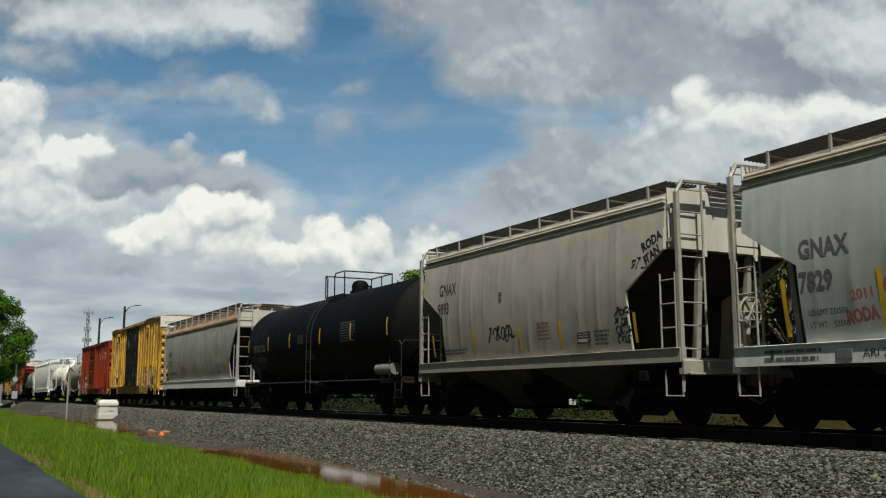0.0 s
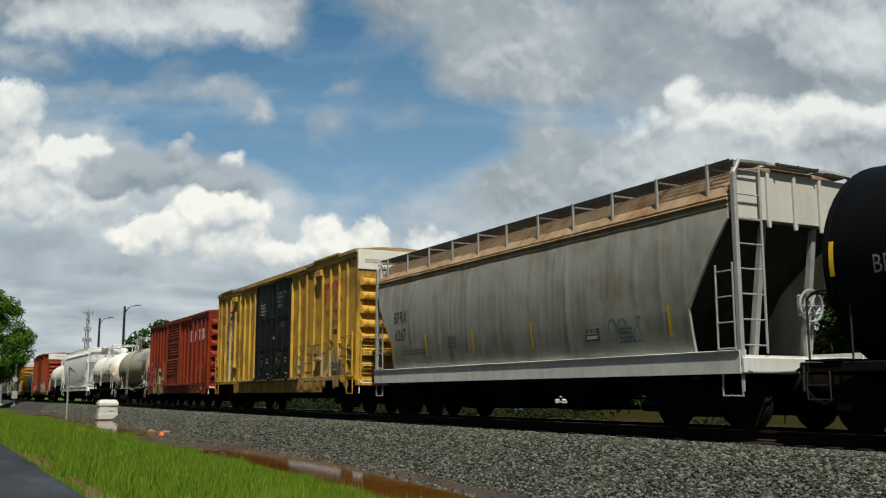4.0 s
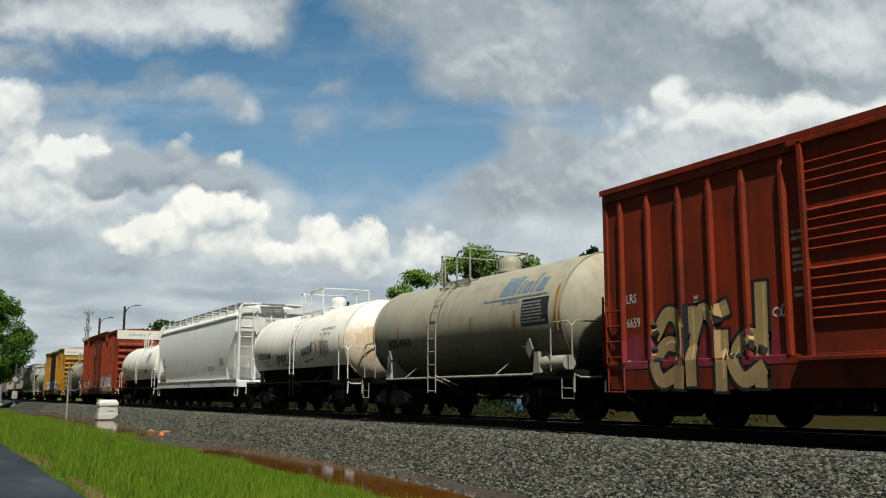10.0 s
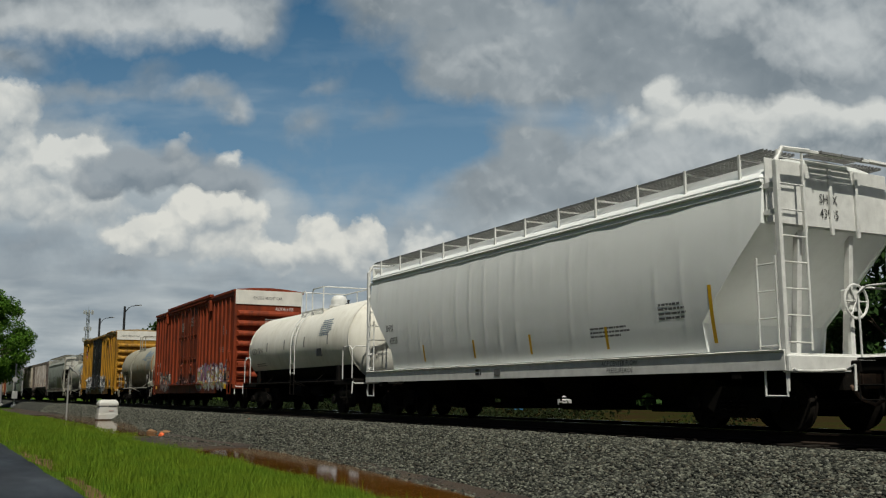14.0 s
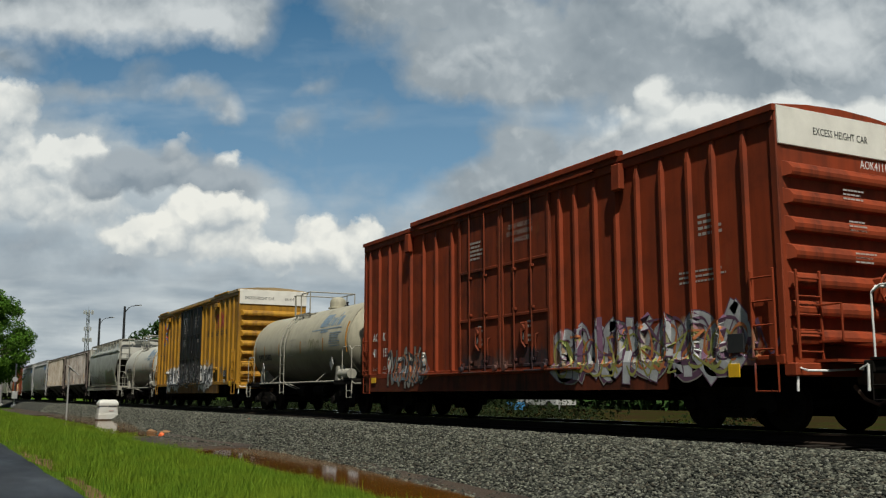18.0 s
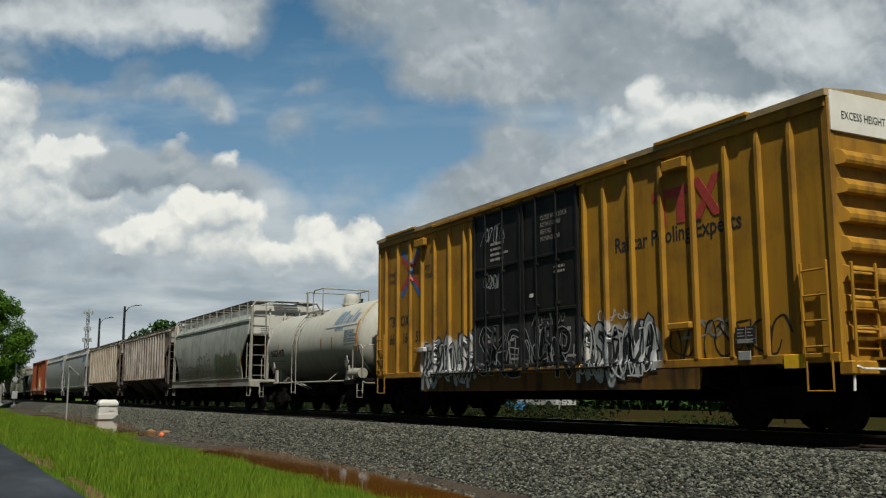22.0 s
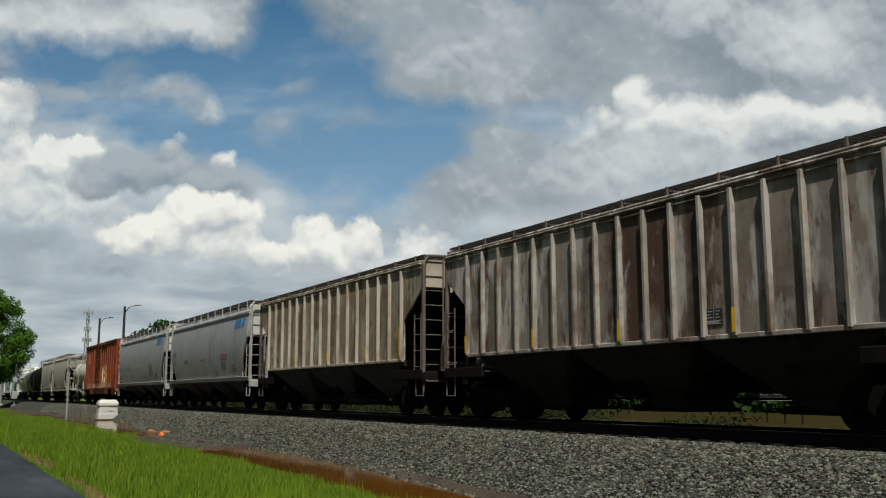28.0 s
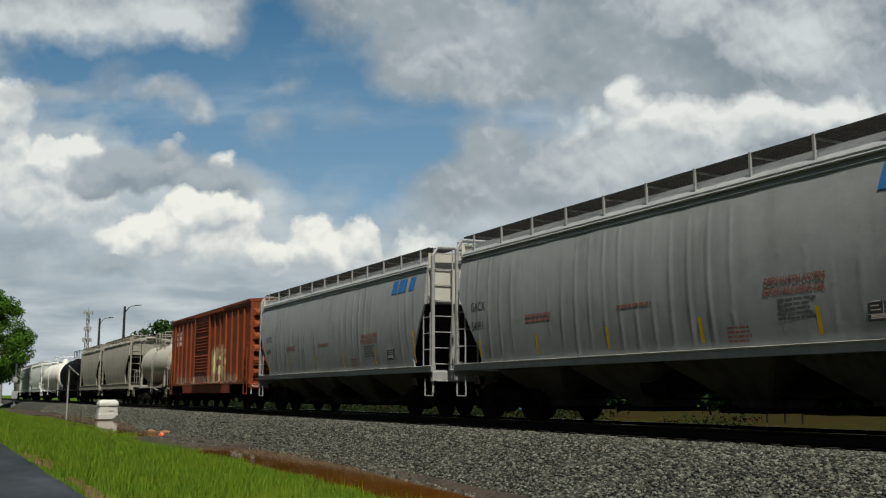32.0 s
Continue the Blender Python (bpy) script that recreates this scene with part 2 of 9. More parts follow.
# ---- mesh tools ----
class Shape:
    """Collects vertices and faces for one mesh."""

    def __init__(self):
        self.v, self.f = [], []

    def loft(self, rings, cap=True, closed=True):
        base, n = len(self.v), len(rings[0])
        for r in rings:
            self.v += [tuple(p) for p in r]
        for j in range(len(rings) - 1):
            for i in range(n if closed else n - 1):
                a, b2 = base + j * n + i, base + j * n + (i + 1) % n
                self.f.append((a, b2, b2 + n, a + n))
        if cap:
            self.f.append(tuple(base + i for i in reversed(range(n))))
            self.f.append(tuple(base + (len(rings) - 1) * n + i for i in range(n)))
        return self

    def box(self, x0, x1, y0, y1, z0, z1, b=0.0):
        if b <= 0:
            return self.loft([[(x0, y0, z), (x1, y0, z), (x1, y1, z), (x0, y1, z)] for z in (z0, z1)])
        def ring(z, e):
            return [(x0 + b, y0 + e, z), (x1 - b, y0 + e, z), (x1 - e, y0 + b, z), (x1 - e, y1 - b, z),
                    (x1 - b, y1 - e, z), (x0 + b, y1 - e, z), (x0 + e, y1 - b, z), (x0 + e, y0 + b, z)]
        return self.loft([ring(z0, b), ring(z0 + b, 0), ring(z1 - b, 0), ring(z1, b)])

    def tube(self, pts, r, n=8, r1=None):
        pts = [Vector(p) for p in pts]
        rings, up = [], None
        for i, p in enumerate(pts):
            d = (pts[min(i + 1, len(pts) - 1)] - pts[max(i - 1, 0)]).normalized()
            a = d.orthogonal().normalized() if up is None else (up - d * up.dot(d)).normalized()
            up = a
            c2 = d.cross(a)
            rr = r if r1 is None else r + (r1 - r) * i / (len(pts) - 1)
            rings.append([p + (a * math.cos(2 * math.pi * k / n) + c2 * math.sin(2 * math.pi * k / n)) * rr for k in range(n)])
        return self.loft(rings)

    def prism(self, poly, axis, lo, hi):
        """poly: 2D points; axis: the one along which it is extruded, 'x', 'y' or 'z'."""
        def put(p, w):
            return (w, p[0], p[1]) if axis == "x" else (p[0], w, p[1]) if axis == "y" else (p[0], p[1], w)
        return self.loft([[put(p, w) for p in poly] for w in (lo, hi)])

    def disc(self, c, axis, r, half, n=24, hub=0.0):
        """A wheel-like solid round an axis 'x', 'y' or 'z'."""
        prof = [(-half, r * 0.97), (-half * 0.7, r), (half * 0.7, r), (half, r * 0.97)]
        def put(w, rr, a):
            p = (rr * math.cos(a), rr * math.sin(a))
            q = (w, *p) if axis == "x" else (p[0], w, p[1]) if axis == "y" else (*p, w)
            return (c[0] + q[0], c[1] + q[1], c[2] + q[2])
        return self.loft([[put(w, rr, 2 * math.pi * k / n) for k in range(n)] for w, rr in prof])

    def mesh(self, name, mat, smooth=False):
        me = bpy.data.meshes.new(name)
        me.from_pydata(self.v, [], self.f)
        bm = bmesh.new()
        bm.from_mesh(me)
        bmesh.ops.recalc_face_normals(bm, faces=bm.faces)
        bm.to_mesh(me)
        bm.free()
        if mat:
            me.materials.append(mat)
        if smooth:
            me.polygons.foreach_set("use_smooth", [True] * len(me.polygons))
            me.set_sharp_from_angle(angle=radians(smooth if smooth > 1 else 40))
        return me


def part(name, shape, mat, parent, label="", smooth=False, at=None, kind=""):
    """Links a shape (or a finished mesh) as one mesh object under a thing or a part."""
    me = shape if isinstance(shape, bpy.types.Mesh) else shape.mesh(name, mat, smooth)
    ob = new(name, me)
    ob.parent = parent
    if at:
        ob.location = at
    return tagged(ob, label, kind=kind) if label or kind else ob


def thing(name, at, label, category, group=""):
    ob = new(name)
    ob.empty_display_size = 0.3
    ob.location = at
    return tagged(ob, label, category, group)


def B(*a):
    return Shape().box(*a)


def letter_mesh(text, size, mat, surf, x, z, shear=0.0, stretch=1.0, bold=0.0, face=-1, turn=0.0):
    """Stencilled letters laid on the side of a car; surf(z, x) gives the depth of the side there."""
    cu = bpy.data.curves.new("letters", "FONT")
    cu.body, cu.size, cu.shear, cu.offset, cu.resolution_u = text, size, shear, bold, 2
    ob = bpy.data.objects.new("letters", cu)
    scene.collection.objects.link(ob)
    dg = bpy.context.evaluated_depsgraph_get()
    me = bpy.data.meshes.new_from_object(ob.evaluated_get(dg))
    bpy.data.objects.remove(ob)
    for v in me.vertices:
        px, pz = v.co.x * stretch, v.co.y
        px, pz = px * math.cos(turn) - pz * math.sin(turn), px * math.sin(turn) + pz * math.cos(turn)
        if face < 0:
            v.co = (x + px, surf(z + pz, x + px), z + pz)
        else:
            v.co = (surf(z + pz), x + px, z + pz)
    me.materials.clear()
    me.materials.append(mat)
    return me


def bars_shape(surf, x, z, w, lines, h, gap, seed=0, face=-1):
    """Small writing that cannot be read: rows of short bars."""
    rnd = random.Random(seed)
    s = Shape()
    for i in range(lines):
        zz, px, end = z - i * (h + gap), x, x + w * rnd.uniform(0.7, 1.0)
        while px < end:
            l = rnd.uniform(1.2, 4.0) * h
            a, b2 = px, min(px + l, end)
            if face < 0:
                s.v += [(a, surf(zz, a), zz), (b2, surf(zz, b2), zz), (b2, surf(zz + h, b2), zz + h), (a, surf(zz + h, a), zz + h)]
            else:
                s.v += [(surf(zz), a, zz), (surf(zz), b2, zz), (surf(zz + h), b2, zz + h), (surf(zz + h), a, zz + h)]
            k = len(s.v)
            s.f.append((k - 4, k - 3, k - 2, k - 1))
            px += l + h * 0.5
    return s


def ribbon(s, pts, r, surf, ph):
    """One unbroken stroke of paint along the points, of slightly uneven width."""
    m, k = len(pts), len(s.v)
    for j in range(m):
        (ax, az), (bx, bz) = pts[max(j - 1, 0)], pts[min(j + 1, m - 1)]
        d = Vector((bx - ax, bz - az))
        d = (d.normalized() if d.length > 1e-6 else Vector((1, 0))) * r * (0.8 + 0.25 * math.sin(j * 0.8 + ph))
        for sg in (1, -1):
            px, pz = pts[j][0] - sg * d.y, pts[j][1] + sg * d.x
            s.v.append((px, surf(pz, px) - 0.0002 * (j % 5), pz))
        if j:
            q = k + 2 * j
            s.f.append((q - 2, q - 1, q + 1, q))


def scrawl(surf, x, z, w, h, n, seed, r=0.03):
    """A sprayed tag: a few strokes of paint that lie on the side, one shape each."""
    rnd = random.Random(seed)
    strokes = []
    for i in range(n):
        s = Shape()
        cx, cw = x + w * (i + 0.5) / n, w / n
        kind, pts, m = rnd.random(), [], 20
        hh = h * rnd.uniform(0.65, 1.0)
        z0 = z + (h - hh) * rnd.random()
        lean = rnd.uniform(-0.1, 0.25) * hh
        if kind < 0.4:      # an angular letter: a few straight strokes
            keys = [(rnd.uniform(-0.5, 0.5), rnd.choice((0.0, 0.05, 0.5, 0.95, 1.0))) for _ in range(5)]
            keys[0], keys[2] = (-0.45, 0.0), (rnd.uniform(-0.1, 0.3), 1.0)
        else:               # a looped letter
            ph, dr = rnd.uniform(0, 6.3), rnd.choice((-1, 1))
            e = rnd.uniform(0.25, 0.45)
            keys = [(e * math.cos(ph + dr * k * 1.05) * (1 - 0.05 * k), 0.5 + 0.48 * math.sin(ph + dr * k * 1.05)) for k in range(rnd.randint(5, 8))]
            if rnd.random() < 0.6:
                keys += [(0.5, rnd.choice((0.0, 0.2))), (0.75, 0.4)]
        m = (len(keys) - 1) * 4 + 1
        for j in range(m):
            q, u = min(j // 4, len(keys) - 2), j / 4 - min(j // 4, len(keys) - 2)
            if kind >= 0.4:
                k0, k1, k2, k3 = keys[max(q - 1, 0)], keys[q], keys[q + 1], keys[min(q + 2, len(keys) - 1)]
                pt = [0.5 * (2 * b + (c - a) * u + (2 * a - 5 * b + 4 * c - d) * u * u + (3 * b - a - 3 * c + d) * u ** 3) for a, b, c, d in zip(k0, k1, k2, k3)]
            else:
                pt = [b + (c - b) * u for b, c in zip(keys[q], keys[q + 1])]
            pts.append((cx + pt[0] * cw * 1.5 + lean * pt[1], z0 + hh * pt[1]))
        ribbon(s, pts, r, surf, i)
        strokes.append(s)
    return strokes


def throwup(surf, x, z, w, h, n, seed, r=0.035):
    """Fat outlined letters sprayed side by side: an outer contour, a counter and a shadow stroke each."""
    rnd = random.Random(seed)
    strokes = []

    def contour(pts, rr):
        s = Shape()
        ribbon(s, pts, rr, surf, seed)
        strokes.append(s)

    for i in range(n):
        cx, cw = x + w * (i + 0.5) / n, w / n * 0.56
        hh = h * rnd.uniform(0.72, 1.0)
        z0, lean = z + rnd.uniform(0, 0.12) * h, rnd.uniform(-0.05, 0.2)
        p, lobes, ph = rnd.uniform(2.6, 4.5), rnd.choice((2, 3, 4)), rnd.uniform(0, 6.3)
        for scale, rr in ((1.0, r), (rnd.uniform(0.25, 0.5), r * 0.9)):
            pts = []
            for k in range(27):
                a = 2 * math.pi * k / 26
                rad = scale / (abs(math.cos(a)) ** p + abs(math.sin(a)) ** p) ** (1 / p) * (1 + 0.10 * math.sin(lobes * a + ph))
                zz = 0.5 + 0.5 * rad * math.sin(a)
                pts.append((cx + cw * rad * math.cos(a) * (0.8 if scale < 1 else 1.0) + lean * hh * (zz - 0.5), z0 + hh * zz))
            if scale < 1 and rnd.random() < 0.5:
                pts = pts[:rnd.randint(9, 18)]
            contour(pts, rr)
        if rnd.random() < 0.7:
            x1 = cx + rnd.uniform(-0.3, 0.3) * cw
            contour([(x1 + lean * 0.1 * k, z0 + hh * (0.05 + 0.11 * k)) for k in range(rnd.randint(4, 8))], r * 1.3)
    return strokes


LETTERS = {
    "S": [[(0.9, 0.85), (0.5, 1.0), (0.1, 0.8), (0.3, 0.55), (0.8, 0.42), (0.9, 0.15), (0.5, 0.0), (0.05, 0.15)]],
    "E": [[(0.9, 1.0), (0.1, 0.95), (0.1, 0.05), (0.95, 0.0)], [(0.1, 0.5), (0.7, 0.5)]],
    "T": [[(0.0, 1.0), (1.0, 0.95)], [(0.5, 0.97), (0.5, 0.0)]],
    "A": [[(0.0, 0.0), (0.45, 1.0), (1.0, 0.0)], [(0.2, 0.4), (0.8, 0.4)]],
    "R": [[(0.1, 0.0), (0.1, 1.0), (0.8, 0.9), (0.8, 0.55), (0.15, 0.5), (0.95, 0.0)]],
    "N": [[(0.05, 0.0), (0.1, 1.0), (0.9, 0.05), (0.95, 1.0)]],
    "O": [[(0.5, 1.0), (0.1, 0.75), (0.1, 0.25), (0.5, 0.0), (0.9, 0.25), (0.9, 0.75), (0.5, 1.0)]],
    "K": [[(0.1, 1.0), (0.1, 0.0)], [(0.9, 1.0), (0.15, 0.5), (0.95, 0.0)]],
    "a": [[(0.12, 0.72), (0.45, 0.98), (0.82, 0.8), (0.82, 0.0)], [(0.82, 0.5), (0.4, 0.55), (0.1, 0.3), (0.32, 0.03), (0.8, 0.15)]],
    "r": [[(0.2, 0.98), (0.25, 0.0)], [(0.25, 0.6), (0.55, 0.98), (0.95, 0.85)]],
    "i": [[(0.5, 0.60), (0.5, 0.0)], [(0.42, 0.92), (0.58, 0.94)]],
    "d": [[(0.85, 1.12), (0.85, 0.0)], [(0.85, 0.48), (0.45, 0.55), (0.1, 0.28), (0.4, 0.02), (0.85, 0.14)]]}


def smoothed(keys, n=6):
    """A soft line through the points."""
    pts = []
    for q in range(len(keys) - 1):
        k0, k1, k2, k3 = keys[max(q - 1, 0)], keys[q], keys[q + 1], keys[min(q + 2, len(keys) - 1)]
        for j in range(n + (q == len(keys) - 2)):
            u = j / n
            pts.append(tuple(0.5 * (2 * b + (c - a) * u + (2 * a - 5 * b + 4 * c - d) * u * u + (3 * b - a - 3 * c + d) * u ** 3) for a, b, c, d in zip(k0, k1, k2, k3)))
    return pts


def paint_band(s, pts, r, surf, dy):
    """A band of paint with square ends that lies on the side and over its posts."""
    k = len(s.v)
    for j, (px, pz) in enumerate(pts):
        (ax, az), (bx, bz) = pts[max(j - 1, 0)], pts[min(j + 1, len(pts) - 1)]
        d = Vector((bx - ax, bz - az))
        d = d.normalized() if d.length > 1e-6 else Vector((1, 0))
        if j in (0, len(pts) - 1):
            px, pz = px + (d.x if j else -d.x) * r * 0.8, pz + (d.y if j else -d.y) * r * 0.8
        for sg in (1.0, 0.33, -0.33, -1.0):
            qx, qz = px - sg * d.y * r, pz + sg * d.x * r
            s.v.append((qx, surf(qz, qx) - dy, qz))
        if j:
            for c2 in range(3):
                q = k + 4 * j + c2
                s.f.append((q - 4, q - 3, q + 1, q))


def over(posts, y, depth=0.066, sill=True):
    """The depth of a box car's side at a place: its sheet, its posts and its sill."""
    def at(z, x):
        if sill and z < 1.17:
            return y - 0.058
        return y - depth - 0.003 if any(abs(x - p) < 0.05 for p in posts) else y - 0.003
    return at


def burner(car, x, z, w, h, text, seed, fill, line, surf, thick=0.12, edge=0.035, lean=0.1, wild=0.06, shine=None):
    """Fat sprayed letters: an outline under a filled band for each, and a few shine strokes."""
    rnd = random.Random(seed)
    n = len(text)
    for i, ch in enumerate(text):
        cw = w / n
        x0, z0, hh = x + cw * (i + 0.06), z + rnd.uniform(0, 0.1) * h, h * rnd.uniform(0.85, 1.0)
        under, top, gleam = Shape(), Shape(), Shape()
        for q, keys in enumerate(LETTERS[ch]):
            keys = [(x0 + cw * 0.88 * (u + rnd.uniform(-wild, wild)) + lean * hh * v, z0 + hh * (v + rnd.uniform(-wild, wild))) for u, v in keys]
            pts = smoothed(keys)
            paint_band(under, pts, thick + edge, surf, 0.0006 + 0.0005 * i)
            paint_band(top, pts, thick, surf, 0.0009 + 0.0005 * i + 0.00012 * q)
            if shine and len(pts) > 6:
                c = rnd.randint(0, len(pts) - 6)
                paint_band(gleam, [(a + thick * 0.45, b2 + thick * 0.25) for a, b2 in pts[c:c + 5]], thick * 0.16, surf, 0.0014 + 0.0005 * i)
        part("graffiti", under, line, car)
        part("graffiti", top, fill, car)
        if gleam.v:
            part("graffiti", gleam, shine, car)


# ---- running gear, shared by every car ----
GEAR = {}


def running_gear(car, length, truck_in=1.9, sill=(0.62, 0.95), sill_mat=None):
    """Centre sill, couplers, brake gear and two trucks with turning wheelsets."""
    if not GEAR:
        w = Shape()
        for s in (-1, 1):
            w.disc((0, s * 0.80, 0), "y", 0.419, 0.055, 28)
            w.disc((0, s * 0.735, 0), "y", 0.445, 0.018, 28)
            w.disc((0, s * 0.865, 0), "y", 0.17, 0.03, 14)
        w.tube([(0, -1.02, 0), (0, 1.02, 0)], 0.085, 10)
        for s in (-1, 1):
            for k in range(6):
                a = k * math.pi / 3
                w.box(math.cos(a) * 0.27 - 0.03, math.cos(a) * 0.27 + 0.03, s * 0.845 - 0.02, s * 0.845 + 0.02, math.sin(a) * 0.27 - 0.03, math.sin(a) * 0.27 + 0.03)
        GEAR["wheel"] = w.mesh("wheelset", WHEELM, 35)
        tr = Shape()
        for s in (-1, 1):
            tr.loft([[(math.cos(2 * math.pi * k / 28) * rr, s * yy, math.sin(2 * math.pi * k / 28) * rr) for k in range(28)] for yy, rr in ((0.76, 0.4205), (0.86, 0.4205))], cap=False)
        GEAR["tread"] = tr.mesh("tread", TREAD, 35)
        fr = Shape()
        fr.prism([(-1.12, 0.52), (-1.12, 0.36), (-0.62, 0.36), (-0.40, 0.20), (0.40, 0.20), (0.62, 0.36), (1.12, 0.36), (1.12, 0.52), (0.55, 0.70), (-0.55, 0.70)], "y", -1.10, -0.94)
        for x in (-0.89, 0.89):
            fr.disc((x, -1.12, 0.42), "y", 0.13, 0.05, 14)
        GEAR["frame"] = fr.mesh("side_frame", BLACK, 30)
        sp = Shape().tube([(0.075 * math.cos(k * 0.7), -1.12 + 0.075 * math.sin(k * 0.7), 0.28 + k * 0.0075) for k in range(34)], 0.016, 5)
        GEAR["spring"] = sp.mesh("spring", BLACK, 30)
        bo = Shape().box(-0.2, 0.2, -1.05, 1.05, 0.42, 0.68, 0.04)
        bo.disc((0, 0, 0.72), "z", 0.25, 0.05, 16)
        for s in (-1, 1):
            bo.box(s * 0.42 - 0.06, s * 0.42 + 0.06, -0.9, 0.9, 0.30, 0.42, 0.02)
        GEAR["bolster"] = bo.mesh("truck", BLACK, 30)
        cp = Shape().box(-0.75, 0.05, -0.09, 0.09, 0.72, 0.94, 0.03)
        cp.box(-0.02, 0.30, -0.16, 0.10, 0.66, 1.0, 0.05)
        cp.box(0.22, 0.36, 0.02, 0.16, 0.70, 0.96, 0.03)
        cp.tube([(-0.1, -0.28, 0.70), (0.1, -0.30, 0.50), (0.3, -0.26, 0.42), (0.42, -0.2, 0.5)], 0.03, 8)
        GEAR["coupler"] = cp.mesh("coupler", RUSTY, 30)
    h = length / 2
    mat = sill_mat or BLACK
    s = B(-h + 0.55, h - 0.55, -0.32, 0.32, sill[0], sill[1], 0.02)
    s.box(-h + 0.55, h - 0.55, -0.45, 0.45, sill[1] - 0.03, sill[1])
    part("centre_sill", s, mat, car)
    for e in (-1, 1):
        c2 = part("coupler", GEAR["coupler"], None, car, at=(e * (h - 0.36), 0, 0))
        if e < 0:
            c2.rotation_euler = (0, 0, math.pi)
        tk = part("truck", GEAR["bolster"], None, car, at=(e * (h - truck_in - 0.3), 0, 0))
        for sd in (-1, 1):
            f = part("side_frame", GEAR["frame"], None, tk)
            if sd > 0:
                f.rotation_euler = (0, 0, math.pi)
        for x in (-0.2, 0.0, 0.2):
            part("spring", GEAR["spring"], None, tk, at=(x, 0, 0))
        for k, x in enumerate((-0.89, 0.89)):
            ws = part("wheelset", GEAR["wheel"], None, tk, at=(x, 0, 0.419))
            WHEELSETS[k].append(ws)
    b = Shape()
    b.tube([(-0.9, -0.75, 0.72), (-0.2, -0.75, 0.72)], 0.19, 14)
    b.tube([(0.3, -0.6, 0.74), (1.3, -0.6, 0.74)], 0.16, 14)
    b.tube([(-h + 2.6, -0.5, 0.62), (h - 2.6, -0.5, 0.62)], 0.022, 6)
    b.tube([(-h + 2.2, -0.3, 0.5), (h - 2.2, -0.3, 0.5)], 0.02, 6)
    part("brake_gear", b, BLACK, car, "black air-brake cylinder, reservoir and rods under the car")


WHEELSETS = ([], [])


def ladder(car, x0, x1, y0, y1, z0, z1, n, mat, r=0.02, stile=0.03, label=""):
    """A ladder with two stiles and n rungs between two corners."""
    s = Shape()
    for x, y in ((x0, y0), (x1, y1)):
        s.box(x - stile, x + stile, y - stile, y + stile, z0 - 0.12, z1 + 0.12, 0.008)
    ld = part("ladder", s, mat, car, label)
    me = Shape().tube([(x0, y0, 0), (x1, y1, 0)], r, 8).mesh("rung", mat, 40)
    for i in range(n):
        part("rung", me, None, ld, at=(0, 0, z0 + (z1 - z0) * i / (n - 1)))
    return ld


def uncoupling_lever(car, h, e, mat):
    s = Shape().tube([(e * (h - 0.2), -1.42, 0.98), (e * (h - 0.05), -1.40, 0.92), (e * (h - 0.05), -1.0, 0.92), (e * (h - 0.1), -0.3, 0.95)], 0.018, 6)
    s.tube([(e * (h - 0.2), -1.42, 0.98), (e * (h - 0.2), -1.44, 0.62)], 0.02, 6)
    part("uncoupling_lever", s, mat, car)


def flat(y):
    return lambda z, x=0.0: y


